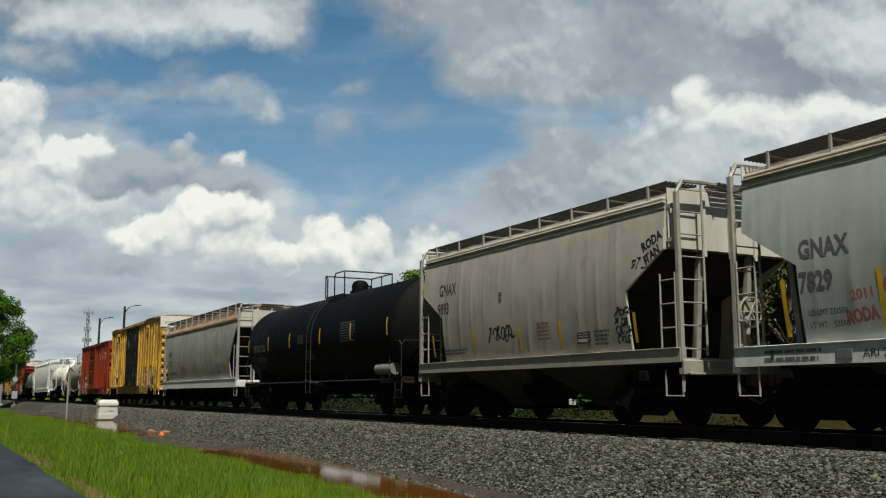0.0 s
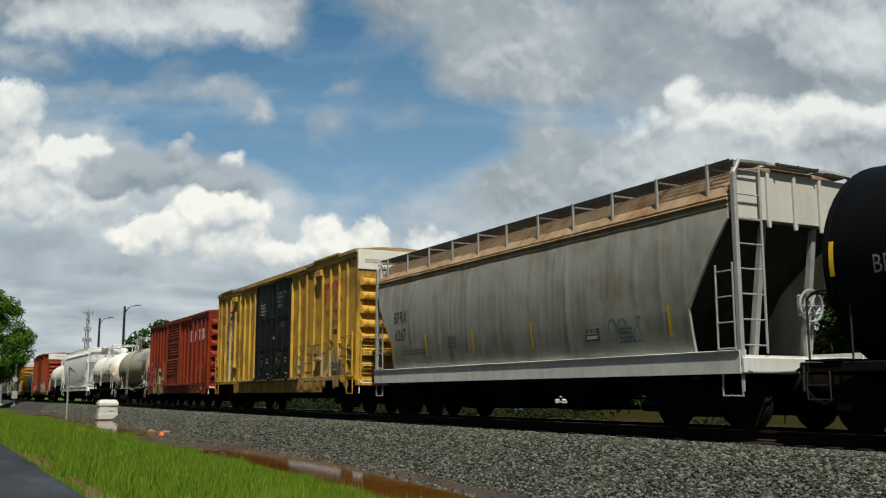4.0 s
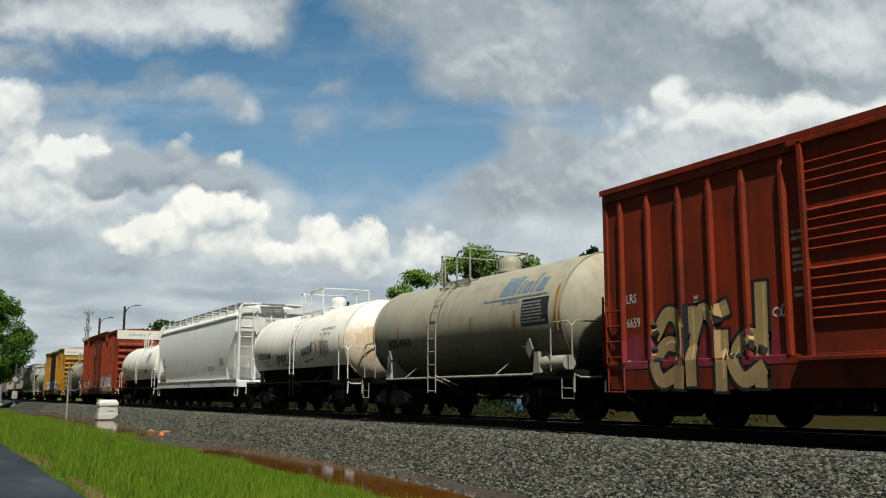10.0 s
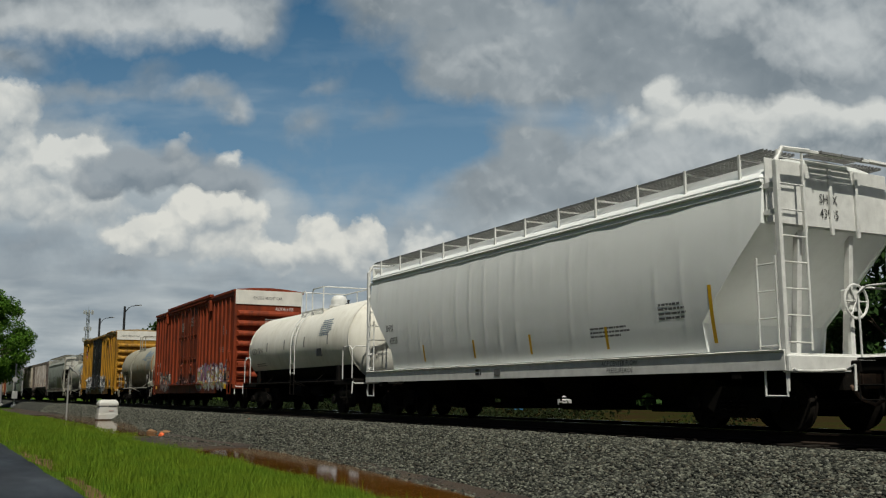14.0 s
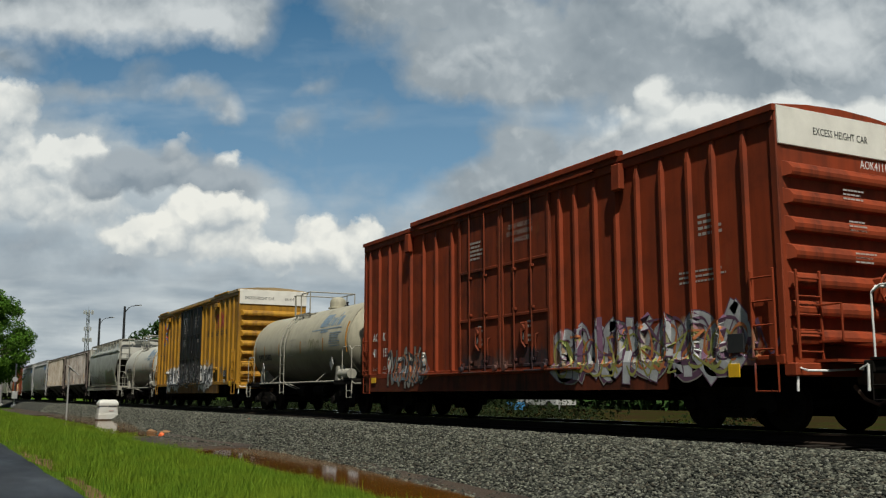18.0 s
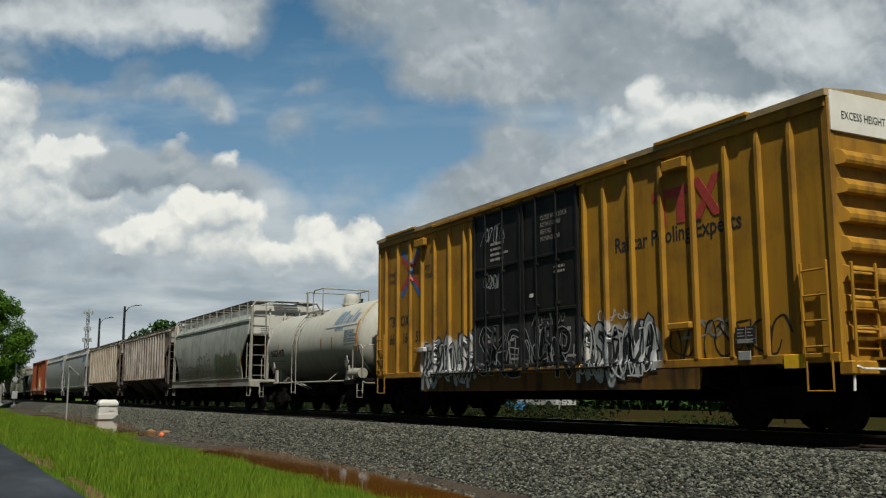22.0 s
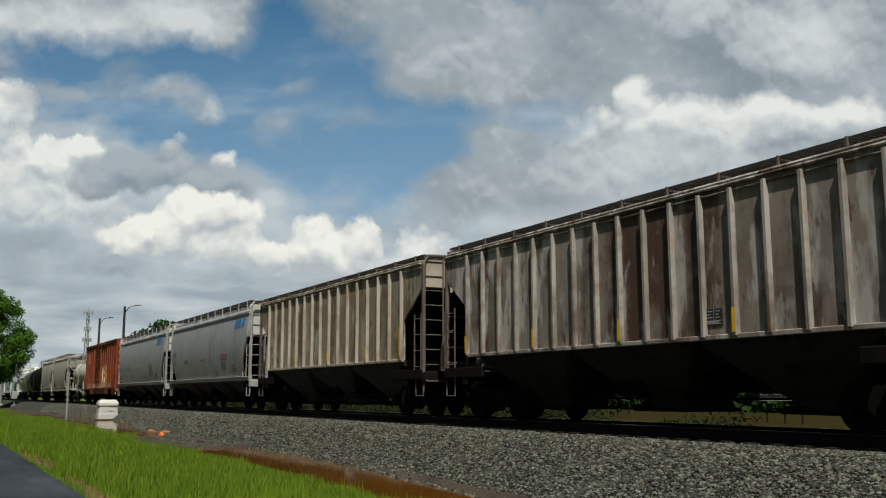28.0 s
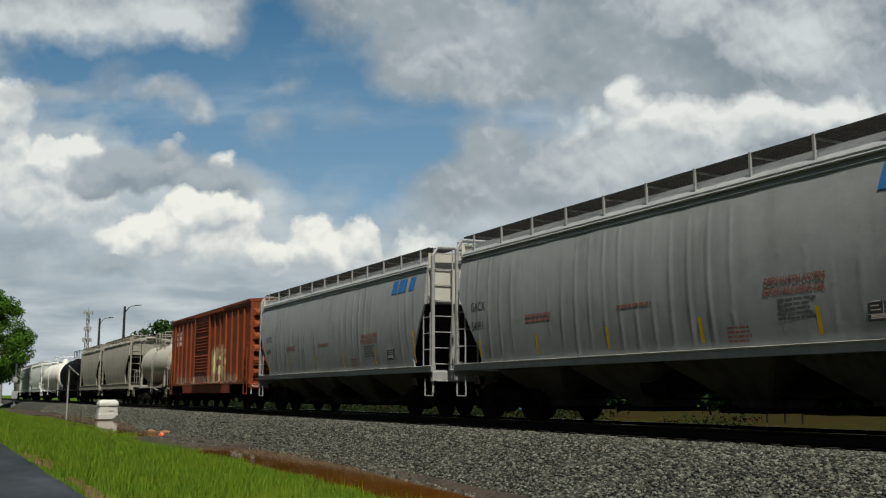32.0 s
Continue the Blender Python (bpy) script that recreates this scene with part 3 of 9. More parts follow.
# ---- box cars ----
def boxcar(xc, length, body, H, paint, roof_mat, door, label, posts, end_top=None, trim=None, door_mat=None, white_lever=True, low_mat=None, skirt=None):
    car = thing("boxcar", (xc, TRACK_Y, 0), label, "boxcar", "cars of the freight train")
    CARS.append((car, xc))
    h, y = body / 2, -1.47
    d0, d1 = door[0], door[1]
    trim = trim or paint
    running_gear(car, length, 1.9, (0.62, 0.95))
    part("fishbelly_sill", Shape().prism([(-h + 3.2, 0.66), (-h + 4.0, 0.46), (h - 4.0, 0.46), (h - 3.2, 0.66)], "y", -0.3, 0.3), BLACK, car)
    # walls
    for nm, a, b2 in (("side_wall", -h, d0), ("side_wall", d1, h)):
        part(nm, B(a, b2, y, y + 0.05, 1.02, H - 0.04, 0.004), paint, car)
    part("side_wall", B(-h, h, -y - 0.05, -y, 1.02, H - 0.04, 0.004), paint, car)
    part("floor", B(-h + 0.05, h - 0.05, y + 0.06, -y - 0.06, 0.98, 1.06), BLACK, car)
    top = Shape().prism([(y - 0.085, H - 0.10), (y - 0.085, H), (y * 0.5, H + 0.09), (0, H + 0.12), (-y * 0.5, H + 0.09), (-y + 0.085, H), (-y + 0.085, H - 0.10)], "x", -h - 0.042, h + 0.042)
    part("roof", top, roof_mat, car)
    rb = Shape().prism([(y - 0.06, H + 0.005), (y * 0.5, H + 0.10), (0, H + 0.13), (-y * 0.5, H + 0.10), (-y + 0.06, H + 0.005), (0, H + 0.165)], "x", -0.05, 0.05).mesh("roof_rib", roof_mat)
    for i in range(14):
        part("roof_rib", rb, None, car, at=(-h + body * (i + 0.5) / 14, 0, 0))
    part("top_plate", B(-h, h, y - 0.055, y + 0.02, H - 0.26, H - 0.06, 0.012), trim, car)
    part("side_sill", B(-h, h, y - 0.055, y + 0.02, 1.02, 1.16, 0.01), trim, car)
    s0, s1 = skirt or (-h + 2.75, h - 2.75)
    part("lower_sill", Shape().prism([(s0, 1.03), (s0 + 0.1, 0.66), (s1 - 0.1, 0.66), (s1, 1.03)], "y", y - 0.05, y + 0.03), low_mat or trim, car)
    # posts
    def pm(x):
        return Shape().loft([[(x - 0.062, y, 1.16), (x - 0.032, y - 0.066, 1.16), (x + 0.032, y - 0.066, 1.16), (x + 0.062, y, 1.16)],
                             [(x - 0.062, y, H - 0.50), (x - 0.032, y - 0.066, H - 0.50), (x + 0.032, y - 0.066, H - 0.50), (x + 0.062, y, H - 0.50)],
                             [(x - 0.055, y, H - 0.24), (x - 0.026, y - 0.03, H - 0.25), (x + 0.026, y - 0.03, H - 0.25), (x + 0.055, y, H - 0.24)]]).mesh("side_post", trim)

    for x in posts:
        part("side_post", pm(x), None, car)
    nc = int(body / 0.98)
    for i in range(nc):
        x = -h + 1.9 + (body - 3.8) * i / (nc - 1)
        part("cross_bearer", Shape().prism([(y + 0.02, 1.0), (y + 0.05, 0.72), (-0.3, 0.5), (0.3, 0.5), (-y - 0.05, 0.72), (-y - 0.02, 1.0)], "x", x - 0.07, x + 0.07), BLACK, car)
    for x in (-h + 0.03, h - 0.03):
        part("corner_post", B(x - 0.07, x + 0.07, y - 0.03, y + 0.08, 1.02, H - 0.05, 0.015), trim, car)
    # ends
    for e in (-1, 1):
        part("end_wall", B(e * h - 0.03, e * h + 0.03, y + 0.02, -y - 0.02, 1.0, H - 0.02, 0.005), trim, car)
        n = 7 if H > 4.7 else 6
        zt = H - (0.85 if end_top else 0.35)
        step = (zt - 1.15) / n
        rp = [(0, -0.27), (0.115, -0.22), (0.13, -0.12), (0.13, 0.02), (0.08, 0.20), (0, 0.29)]
        rib = Shape().loft([[(dx, sd * (y + 0.07 + dx * 0.7), dz * step * 1.05) for dx, dz in rp] for sd in (1, -1)]).mesh("end_rib", trim)
        for i in range(n):
            o = part("end_rib", rib, None, car, at=(e * (h + 0.03), 0, 1.25 + step * (i + 0.4)))
            if e < 0:
                o.rotation_euler = (0, 0, math.pi)
        if end_top:
            part("end_panel", B(e * (h + 0.045) - 0.02, e * (h + 0.045) + 0.02, y - 0.0, -y, H - 0.62, H - 0.01, 0.006), end_top, car, "white-painted panel across the top of the end")
        part("end_platform", Shape().box(e * (h + 0.3) - 0.22, e * (h + 0.3) + 0.22, -1.0, 1.0, 1.05, 1.09).box(e * (h + 0.08) - 0.12, e * (h + 0.08) + 0.12, y - 0.03, -y + 0.03, 0.84, 1.04, 0.02), BLACK if e < 0 else trim, car)
        uncoupling_lever(car, h + 0.35, e, WHITE if white_lever else trim)
        # side and end ladders
        ladder(car, e * (h - 0.55), e * (h - 0.1), y - 0.10, y - 0.10, 1.25, 2.35 if e > 0 else 2.1, 4, trim, 0.016, 0.02)
        ladder(car, e * (h + 0.20), e * (h + 0.20), y + 0.06, y + 0.56, 1.2, 2.3, 5, trim, 0.016, 0.02)
        st = Shape().tube([(e * (h - 0.55), y - 0.08, 1.05), (e * (h - 0.55), y - 0.08, 0.62), (e * (h - 0.1), y - 0.08, 0.62), (e * (h - 0.1), y - 0.08, 1.05)], 0.018, 6)
        part("step", st, trim, car)
    # hand brake on the front end
    hb = Shape()
    hb.tube([(h + 0.34 + 0.0, 0.55 + 0.26 * math.cos(a), 2.2 + 0.26 * math.sin(a)) for a in [2 * math.pi * k / 20 for k in range(21)]], 0.02, 6)
    for k in range(5):
        a = 2 * math.pi * k / 5
        hb.tube([(h + 0.34, 0.55, 2.2), (h + 0.34, 0.55 + 0.25 * math.cos(a), 2.2 + 0.25 * math.sin(a))], 0.014, 6)
    hb.box(h + 0.1, h + 0.33, 0.40, 0.70, 2.0, 2.4, 0.03)
    part("hand_brake", hb, trim, car)
    cr = Shape().box(h + 0.16, h + 0.6, -0.95, -0.1, 1.34, 1.37)
    cr.tube([(h + 0.6, -0.95, 1.36), (h + 0.6, -0.95, 1.9), (h + 0.12, -0.95, 1.9)], 0.018, 6)
    part("crossover_step", cr, trim, car)
    return car, h, y


def plug_doors(car, y, d0, d1, H, mat, bar, rail):
    """Two plug doors: framed panels with cross bars, lock rods, cranks, lock boxes and guide rollers."""
    mid = (d0 + d1) / 2
    for a, b2 in ((d0, mid - 0.01), (mid + 0.01, d1)):
        dr = part("door", B(a, b2, y - 0.03, y + 0.03, 1.14, H - 0.16, 0.012), mat, car)
        w = b2 - a
        for x in (a + 0.05, b2 - 0.05):
            part("door_edge", B(x - 0.045, x + 0.045, y - 0.065, y - 0.03, 1.16, H - 0.2, 0.01), bar, dr)
        for z in (1.20, 2.30, 3.45, H - 0.26):
            part("door_bar", B(a + 0.1, b2 - 0.1, y - 0.062, y - 0.03, z - 0.035, z + 0.035, 0.01), bar, dr)
        for f in (0.30, 0.66):
            x = a + w * f
            part("lock_rod", Shape().tube([(x, y - 0.085, 1.10), (x, y - 0.085, H - 0.2)], 0.019, 8), bar, dr)
            for z in (1.32, 2.42, 3.30):
                part("rod_guide", B(x - 0.05, x + 0.05, y - 0.10, y - 0.03, z - 0.03, z + 0.03, 0.008), bar, dr)
        cx = a + w * 0.48
        lk = part("lock_box", Shape().box(cx - 0.13, cx + 0.13, y - 0.085, y - 0.03, 1.62, 2.12, 0.02).disc((cx, y - 0.10, 1.98), "y", 0.09, 0.03, 16), bar, dr)
        part("crank", Shape().tube([(cx, y - 0.13, 1.98), (cx + 0.02, y - 0.14, 1.70), (cx + 0.16, y - 0.13, 1.56)], 0.02, 6), bar, lk)
        part("lock_plate", B(cx - 0.035, cx + 0.045, y - 0.092, y - 0.084, 1.74, 1.94, 0.003), PALECRANK, lk, "small white instruction plate")
        part("door_handle", Shape().tube([(a + w * 0.74, y - 0.03, 1.45), (a + w * 0.74, y - 0.10, 1.47), (a + w * 0.74, y - 0.10, 1.83), (a + w * 0.74, y - 0.03, 1.85)], 0.014, 6), bar, dr)
        for x in (a + 0.2, b2 - 0.2):
            part("door_roller", Shape().disc((x, y - 0.11, 1.16), "y", 0.075, 0.03, 14).box(x - 0.05, x + 0.05, y - 0.09, y - 0.03, 1.14, 1.30, 0.01), bar, dr)
    part("door_rail", B(d0 - 2.0, d1 + 1.0, y - 0.13, y - 0.02, 1.06, 1.10, 0.01), bar, car)
    part("door_rail", B(d0 - 2.0, d1 + 1.6, y - 0.12, y - 0.02, H - 0.17, H - 0.09, 0.01), rail, car)


def ribbed_door(car, y, d0, d1, H, mat):
    """One sliding door pressed into horizontal ribs."""
    dr = part("door", B(d0, d1, y - 0.05, y + 0.0, 1.14, H - 0.16, 0.01), mat, car)
    rib = Shape().loft([[(d0 + 0.08, y - 0.05, -0.05), (d0 + 0.12, y - 0.09, 0), (d0 + 0.08, y - 0.05, 0.035)], [(d1 - 0.08, y - 0.05, -0.05), (d1 - 0.12, y - 0.09, 0), (d1 - 0.08, y - 0.05, 0.035)]]).mesh("door_rib", mat)
    n = 17
    for i in range(n):
        if i not in (6, 12):
            part("door_rib", rib, None, dr, at=(0, 0, 1.65 + (H - 2.0) * i / n))
    for x in (d0 + 0.04, d1 - 0.04):
        part("door_edge", B(x - 0.05, x + 0.05, y - 0.12, y - 0.02, 1.1, H - 0.14, 0.015), mat, dr)
    part("door_handle", Shape().box(d1 - 0.45, d1 - 0.15, y - 0.10, y - 0.05, 1.35, 1.6, 0.02), mat, dr)
    part("door_rail", B(d0 - 0.2, d1 + 2.2, y - 0.13, y - 0.02, 1.05, 1.12, 0.01), mat, car)
    part("door_rail", B(d0 - 0.2, d1 + 2.2, y - 0.12, y - 0.02, H - 0.20, H - 0.12, 0.01), mat, car)


# ---- covered hoppers ----
def ring(l, w, z, r=0.06):
    return [(-l + r, -w, z), (l - r, -w, z), (l, -w + r, z), (l, w - r, z), (l - r, w, z), (-l + r, w, z), (-l, w - r, z), (-l, -w + r, z)]


def hopper(xc, length, body, paint, label, zt=3.95, cut=(3.05, 2.35, 1.25), ribs=(), bays=3, sill=True, grate=None, trim=None, roof_mat=None, side_low=1.26, board=True, bay_mat=None, sill_mat=None, sill_z=(0.98, 1.30), post_mat=None, roof_up=0.20, walk_up=0.38, recess=1.25, frame_in=0.30, hole=None, end_mat=None, bulge=(0.006, 0.018)):
    car = thing("covered_hopper", (xc, TRACK_Y, 0), label, "hopper car", "cars of the freight train")
    CARS.append((car, xc))
    trim, roof_mat, grate, bay_mat = trim or paint, roof_mat or paint, grate or DARKGRATE, bay_mat or paint
    sill_mat = sill_mat or trim
    hs = length / 2 - 0.62
    h = hs - frame_in
    body = 2 * h
    running_gear(car, length, 1.75, (0.62, 0.98))
    flat_side = bool(ribs)

    def wide(z):
        if flat_side:
            return 1.46
        u = (z - side_low) / (zt - side_low)
        return 1.33 + 0.215 * math.sin(min(1, max(0, u * 0.80 + 0.07)) * math.pi) ** 0.8

    zh, zl, inset = cut
    zb = zt + walk_up
    zs = [side_low] + [side_low + (zl - side_low) * k / 5 for k in range(1, 5)] + [zl, zl + (zh - zl) * 0.33, zl + (zh - zl) * 0.67, zh] + [zh + (zt - zh) * k / 3 for k in range(1, 4)]
    rings = []
    rnd = random.Random(int(abs(xc) * 7))
    span = h - inset - 0.06
    npan = 0 if flat_side else max(4, round(span / 0.78))
    swell = [(-span + 2 * span * k / (2 * npan), rnd.uniform(*bulge) if k % 2 else rnd.uniform(0.0, 0.003)) for k in range(2 * npan + 1)] if npan else []
    for z in zs:
        belly = math.sin(math.pi * min(1.0, max(0.0, (z - side_low) / (zt - side_low)))) ** 0.6
        down = 1.0 if z <= zl else (zh - z) / (zh - zl) if z < zh else 0.0
        deep = min(1.0, max(0.0, (zh + 0.02 - z) / (zh - side_low)))
        l, w = h - inset * down, wide(z)
        le = l - recess * min(1.0, deep * 3.0) - 0.02
        rings.append([(-l, -w, z)] + [(x, -w + a * belly, z) for x, a in swell] + [(l, -w, z), (l, -w + 0.05, z), (le, -w + 0.06, z), (le, w - 0.06, z), (l, w - 0.05, z), (l, w, z), (-l, w, z), (-l, w - 0.05, z), (-le, w - 0.06, z), (-le, -w + 0.06, z), (-l, -w + 0.05, z)])
    body_ob = part("body", Shape().loft(rings), paint, car, smooth=25)
    # end recess faces get a near-black colour that stands for deep shade
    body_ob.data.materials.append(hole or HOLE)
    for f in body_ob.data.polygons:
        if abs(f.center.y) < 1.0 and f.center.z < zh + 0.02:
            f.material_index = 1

    sag = [math.sin(math.pi * min(1.0, max(0.0, (z - side_low) / (zt - side_low)))) ** 0.6 for z in zs]

    def surf(z, x=None):
        z = min(max(z, side_low), zt)
        dent = float(np.interp(x, [p[0] for p in swell], [p[1] for p in swell])) * float(np.interp(z, zs, sag)) if swell and x is not None else 0.0
        return -wide(z) - 0.003 + dent

    # roof with a rolled eave
    we = wide(zt)
    ru = roof_up
    rf = Shape().loft([ring(h + 0.01, we + 0.02, zt - 0.02), ring(h + 0.02, we + 0.035, zt + 0.03), ring(h + 0.02, we + 0.02, zt + 0.06), ring(h + 0.02, we - 0.17, zt + 0.06 + (ru - 0.06) * 0.5), ring(h + 0.02, we - 0.36, zt + ru), ring(h + 0.01, we * 0.55, zt + ru + 0.05), ring(h, 0.05, zt + ru + 0.08)])
    part("roof", rf, roof_mat, car, smooth=30)
    part("eave_moulding", Shape().tube([(-h, -we - 0.03, zt - 0.03), (h, -we - 0.03, zt - 0.03)], 0.028, 8).tube([(-h, -we - 0.025, zt - 0.14), (h, -we - 0.025, zt - 0.14)], 0.016, 6), roof_mat, car, smooth=40)
    hm = Shape().disc((0, 0, zt + ru + 0.12), "z", 0.32, 0.07, 18).mesh("roof_hatch", roof_mat, 40)
    nh = max(3, int(body / 1.9))
    for i in range(nh):
        part("roof_hatch", hm, None, car, at=(-h + body * (i + 0.5) / nh, 0, 0))
    # running boards on brackets along both eaves
    if board:
        zb = zt + walk_up
        for sd in (-1, 1):
            rw = Shape()
            for k in range(9):
                yy = sd * (1.38 - 0.085 * k)
                rw.box(-h, h, yy - 0.012, yy + 0.012, zb, zb + 0.045)
            nb = int(body / 0.09)
            for i in range(nb):
                x = -h + 0.1 + (body - 0.2) * i / (nb - 1)
                rw.box(x - 0.008, x + 0.008, sd * 1.04 - 0.34, sd * 1.04 + 0.34, zb + 0.01, zb + 0.04)
            part("running_board", rw, grate, car, "open steel grating walkway along the roof")
            if sd < 0:
                br = Shape().box(-0.02, 0.02, -1.42, -1.38, zt + 0.02, zb + 0.05).box(-0.02, 0.02, -1.42, -0.70, zb - 0.03, zb).mesh("running_board_bracket", trim)
                n = int(body / 1.15)
                for i in range(n):
                    part("running_board_bracket", br, None, car, at=(-h + 0.5 + (body - 1.0) * i / (n - 1), 0, 0))
        for e in (-1, 1):
            ex = Shape()
            for k in range(7):
                ex.box(e * (hs - 0.12) - 0.16 + 0.05 * k - 0.01, e * (hs - 0.12) - 0.16 + 0.05 * k + 0.01, -0.5, 0.5, zb, zb + 0.04)
            for yy in (-0.48, 0.0, 0.48):
                ex.box(e * (hs - 0.12) - 0.2, e * (hs - 0.12) + 0.18, yy - 0.012, yy + 0.012, zb, zb + 0.04)
            part("end_running_board", ex, grate, car, kind="stuff")
    # outlet bays; a bay_mat darker than the body holds the underbody shade
    reach = body - 2 * inset - 0.6
    for i in range(bays):
        cx = -reach / 2 + reach * (i + 0.5) / bays
        hw = reach / bays / 2 * (0.93 if sill else 0.98)
        wb = wide(side_low) - 0.06
        bay = Shape().loft([ring(hw, wb, side_low + 0.01), ring(hw * 0.97, wb * 0.97, side_low - 0.14), ring(hw * 0.34, 0.55, 0.46), ring(hw * 0.34, 0.55, 0.34)])
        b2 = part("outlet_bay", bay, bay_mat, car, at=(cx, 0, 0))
        part("outlet_gate", B(-hw * 0.42, hw * 0.42, -0.68, 0.68, 0.26, 0.34, 0.015).tube([(-hw * 0.2, -0.95, 0.36), (-hw * 0.2, 0.95, 0.36)], 0.035, 8), BLACK, b2)
    # side sill and end frame
    for sd in (-1, 1):
        if sill:
            part("side_sill", Shape().prism([(sd * 1.36, sill_z[0]), (sd * 1.50, sill_z[0]), (sd * 1.50, sill_z[1] - 0.04), (sd * 1.53, sill_z[1]), (sd * 1.36, sill_z[1] + 0.02)], "x", -hs, hs), sill_mat, car)
        else:
            for e in (-1, 1):
                part("side_sill", B(e * (hs - 0.9) - 0.9, e * (hs - 0.9) + 0.9, sd * 1.45 - 0.05, sd * 1.45 + 0.05, 0.98, 1.22, 0.015), sill_mat, car)
    for e in (-1, 1):
        x = e * hs
        part("end_sill", B(x - 0.08, x + 0.08, -1.48, 1.48, 0.90, 1.16, 0.02), sill_mat, car)
        part("end_platform", B(e * (hs - 0.75) - 0.68, e * (hs - 0.75) + 0.68, -1.34, 1.34, 1.165, 1.195), sill_mat, car)
        xo = e * (hs - 0.02)
        fr = Shape()
        for sd in (-1, 1):
            fr.box(xo - 0.05, xo + 0.05, sd * 1.44 - 0.04, sd * 1.44 + 0.04, 1.0, zb - 0.2, 0.012)
            fr.tube([(xo, sd * 1.44, zb - 0.22), (xo, sd * 1.30, zb + 0.0), (xo, sd * 0.7, zb + 0.02)], 0.042, 6)
            fr.box(min(xo, e * h), max(xo, e * h), sd * 1.42 - 0.02, sd * 1.42 + 0.02, zt - 0.16, zt - 0.08)
            fr.box(min(xo, e * h), max(xo, e * h), sd * 1.42 - 0.02, sd * 1.42 + 0.02, zh + 0.12, zh + 0.2)
        fr.box(xo - 0.03, xo + 0.03, -0.72, 0.72, zb - 0.02, zb + 0.04, 0.01)
        part("end_frame", fr, trim, car)
        ladder(car, xo, xo, -1.40, -0.86, 1.35, zb - 0.15, 8, trim, 0.013, 0.019)
        ladder(car, e * (hs - 0.48), e * (hs - 0.1), -1.47, -1.47, 1.3, 2.55, 4, trim, 0.012, 0.016)
        part("step", Shape().tube([(xo - e * 0.42, -1.44, 1.0), (xo - e * 0.42, -1.44, 0.55), (xo, -1.44, 0.55), (xo, -1.44, 1.0)], 0.02, 6), trim, car)
        ep = part("end_panel", B(e * (h + 0.035) - 0.012, e * (h + 0.035) + 0.012, -wide(zh) + 0.1, wide(zh) - 0.1, zh + 0.02, zt + roof_up - 0.02, 0.006), end_mat or trim, car, "flat end plate of the hopper")
        for yy in (-0.62, 0.0, 0.62):
            part("stiffener", B(e * (h + 0.07) - 0.025, e * (h + 0.07) + 0.025, yy - 0.035, yy + 0.035, zh - 0.1, zt + roof_up - 0.05, 0.008), end_mat or trim, ep)
        for yy in (-0.6, 0.6):
            ps = Shape().loft([[(e * (h - 0.05), yy - 0.05, zh + 0.05), (e * (h - 0.05), yy + 0.05, zh + 0.05), (e * (h - 0.14), yy + 0.05, zh + 0.05), (e * (h - 0.14), yy - 0.05, zh + 0.05)],
                               [(xo - e * 0.5, yy - 0.05, 1.19), (xo - e * 0.5, yy + 0.05, 1.19), (xo - e * 0.62, yy + 0.05, 1.19), (xo - e * 0.62, yy - 0.05, 1.19)]])
            part("end_strut", ps, trim, car)
        uncoupling_lever(car, hs + 0.2, e, trim)
        part("jacking_pad", B(x - e * 1.0 - 0.12, x - e * 1.0 + 0.12, -1.49, -1.30, 0.80, 1.0, 0.02), BLACK, car)
    hb = Shape()
    bx = hs - 0.15
    hb.tube([(bx, 0.35 + 0.27 * math.cos(2 * math.pi * k / 20), 2.05 + 0.27 * math.sin(2 * math.pi * k / 20)) for k in range(21)], 0.022, 6)
    for k in range(6):
        a = 2 * math.pi * k / 6
        hb.tube([(bx, 0.35, 2.05), (bx, 0.35 + 0.26 * math.cos(a), 2.05 + 0.26 * math.sin(a))], 0.014, 6)
    hb.box(bx - 0.2, bx - 0.02, 0.22, 0.48, 1.9, 2.25, 0.02)
    hb.box(bx - 0.16, bx - 0.1, 0.3, 0.4, 1.2, 1.95)
    part("hand_brake", hb, trim, car)
    if flat_side:
        y = -1.46
        pm = Shape().loft([[(-0.048, y, side_low), (-0.028, y - 0.085, side_low), (0.028, y - 0.085, side_low), (0.048, y, side_low)],
                           [(-0.048, y, zt - 0.1), (-0.028, y - 0.085, zt - 0.1), (0.028, y - 0.085, zt - 0.1), (0.048, y, zt - 0.1)]]).mesh("side_post", post_mat or trim)
        for x in ribs:
            part("side_post", pm, None, car, at=(x, 0, 0))
        part("bottom_rail", B(-h + inset, h - inset, y - 0.05, y + 0.02, side_low - 0.05, side_low + 0.03, 0.01), post_mat or trim, car)
    return car, h, surf


def reflectors(car, xs, z, surf, hgt=0.42, tape=None):
    """Yellow reflective strips along the side."""
    me = Shape()
    n = 4
    for i in range(n):
        za, zb = z + hgt * i / n, z + hgt * (i + 1) / n
        k = len(me.v)
        me.v += [(-0.04, surf(za) - 0.003, za), (0.04, surf(za) - 0.003, za), (0.04, surf(zb) - 0.003, zb), (-0.04, surf(zb) - 0.003, zb)]
        me.f.append((k, k + 1, k + 2, k + 3))
    me = me.mesh("reflector", tape or REFLECT)
    for x in xs:
        part("reflector", me, None, car, at=(x, surf(z + hgt / 2, x) - surf(z + hgt / 2), 0))


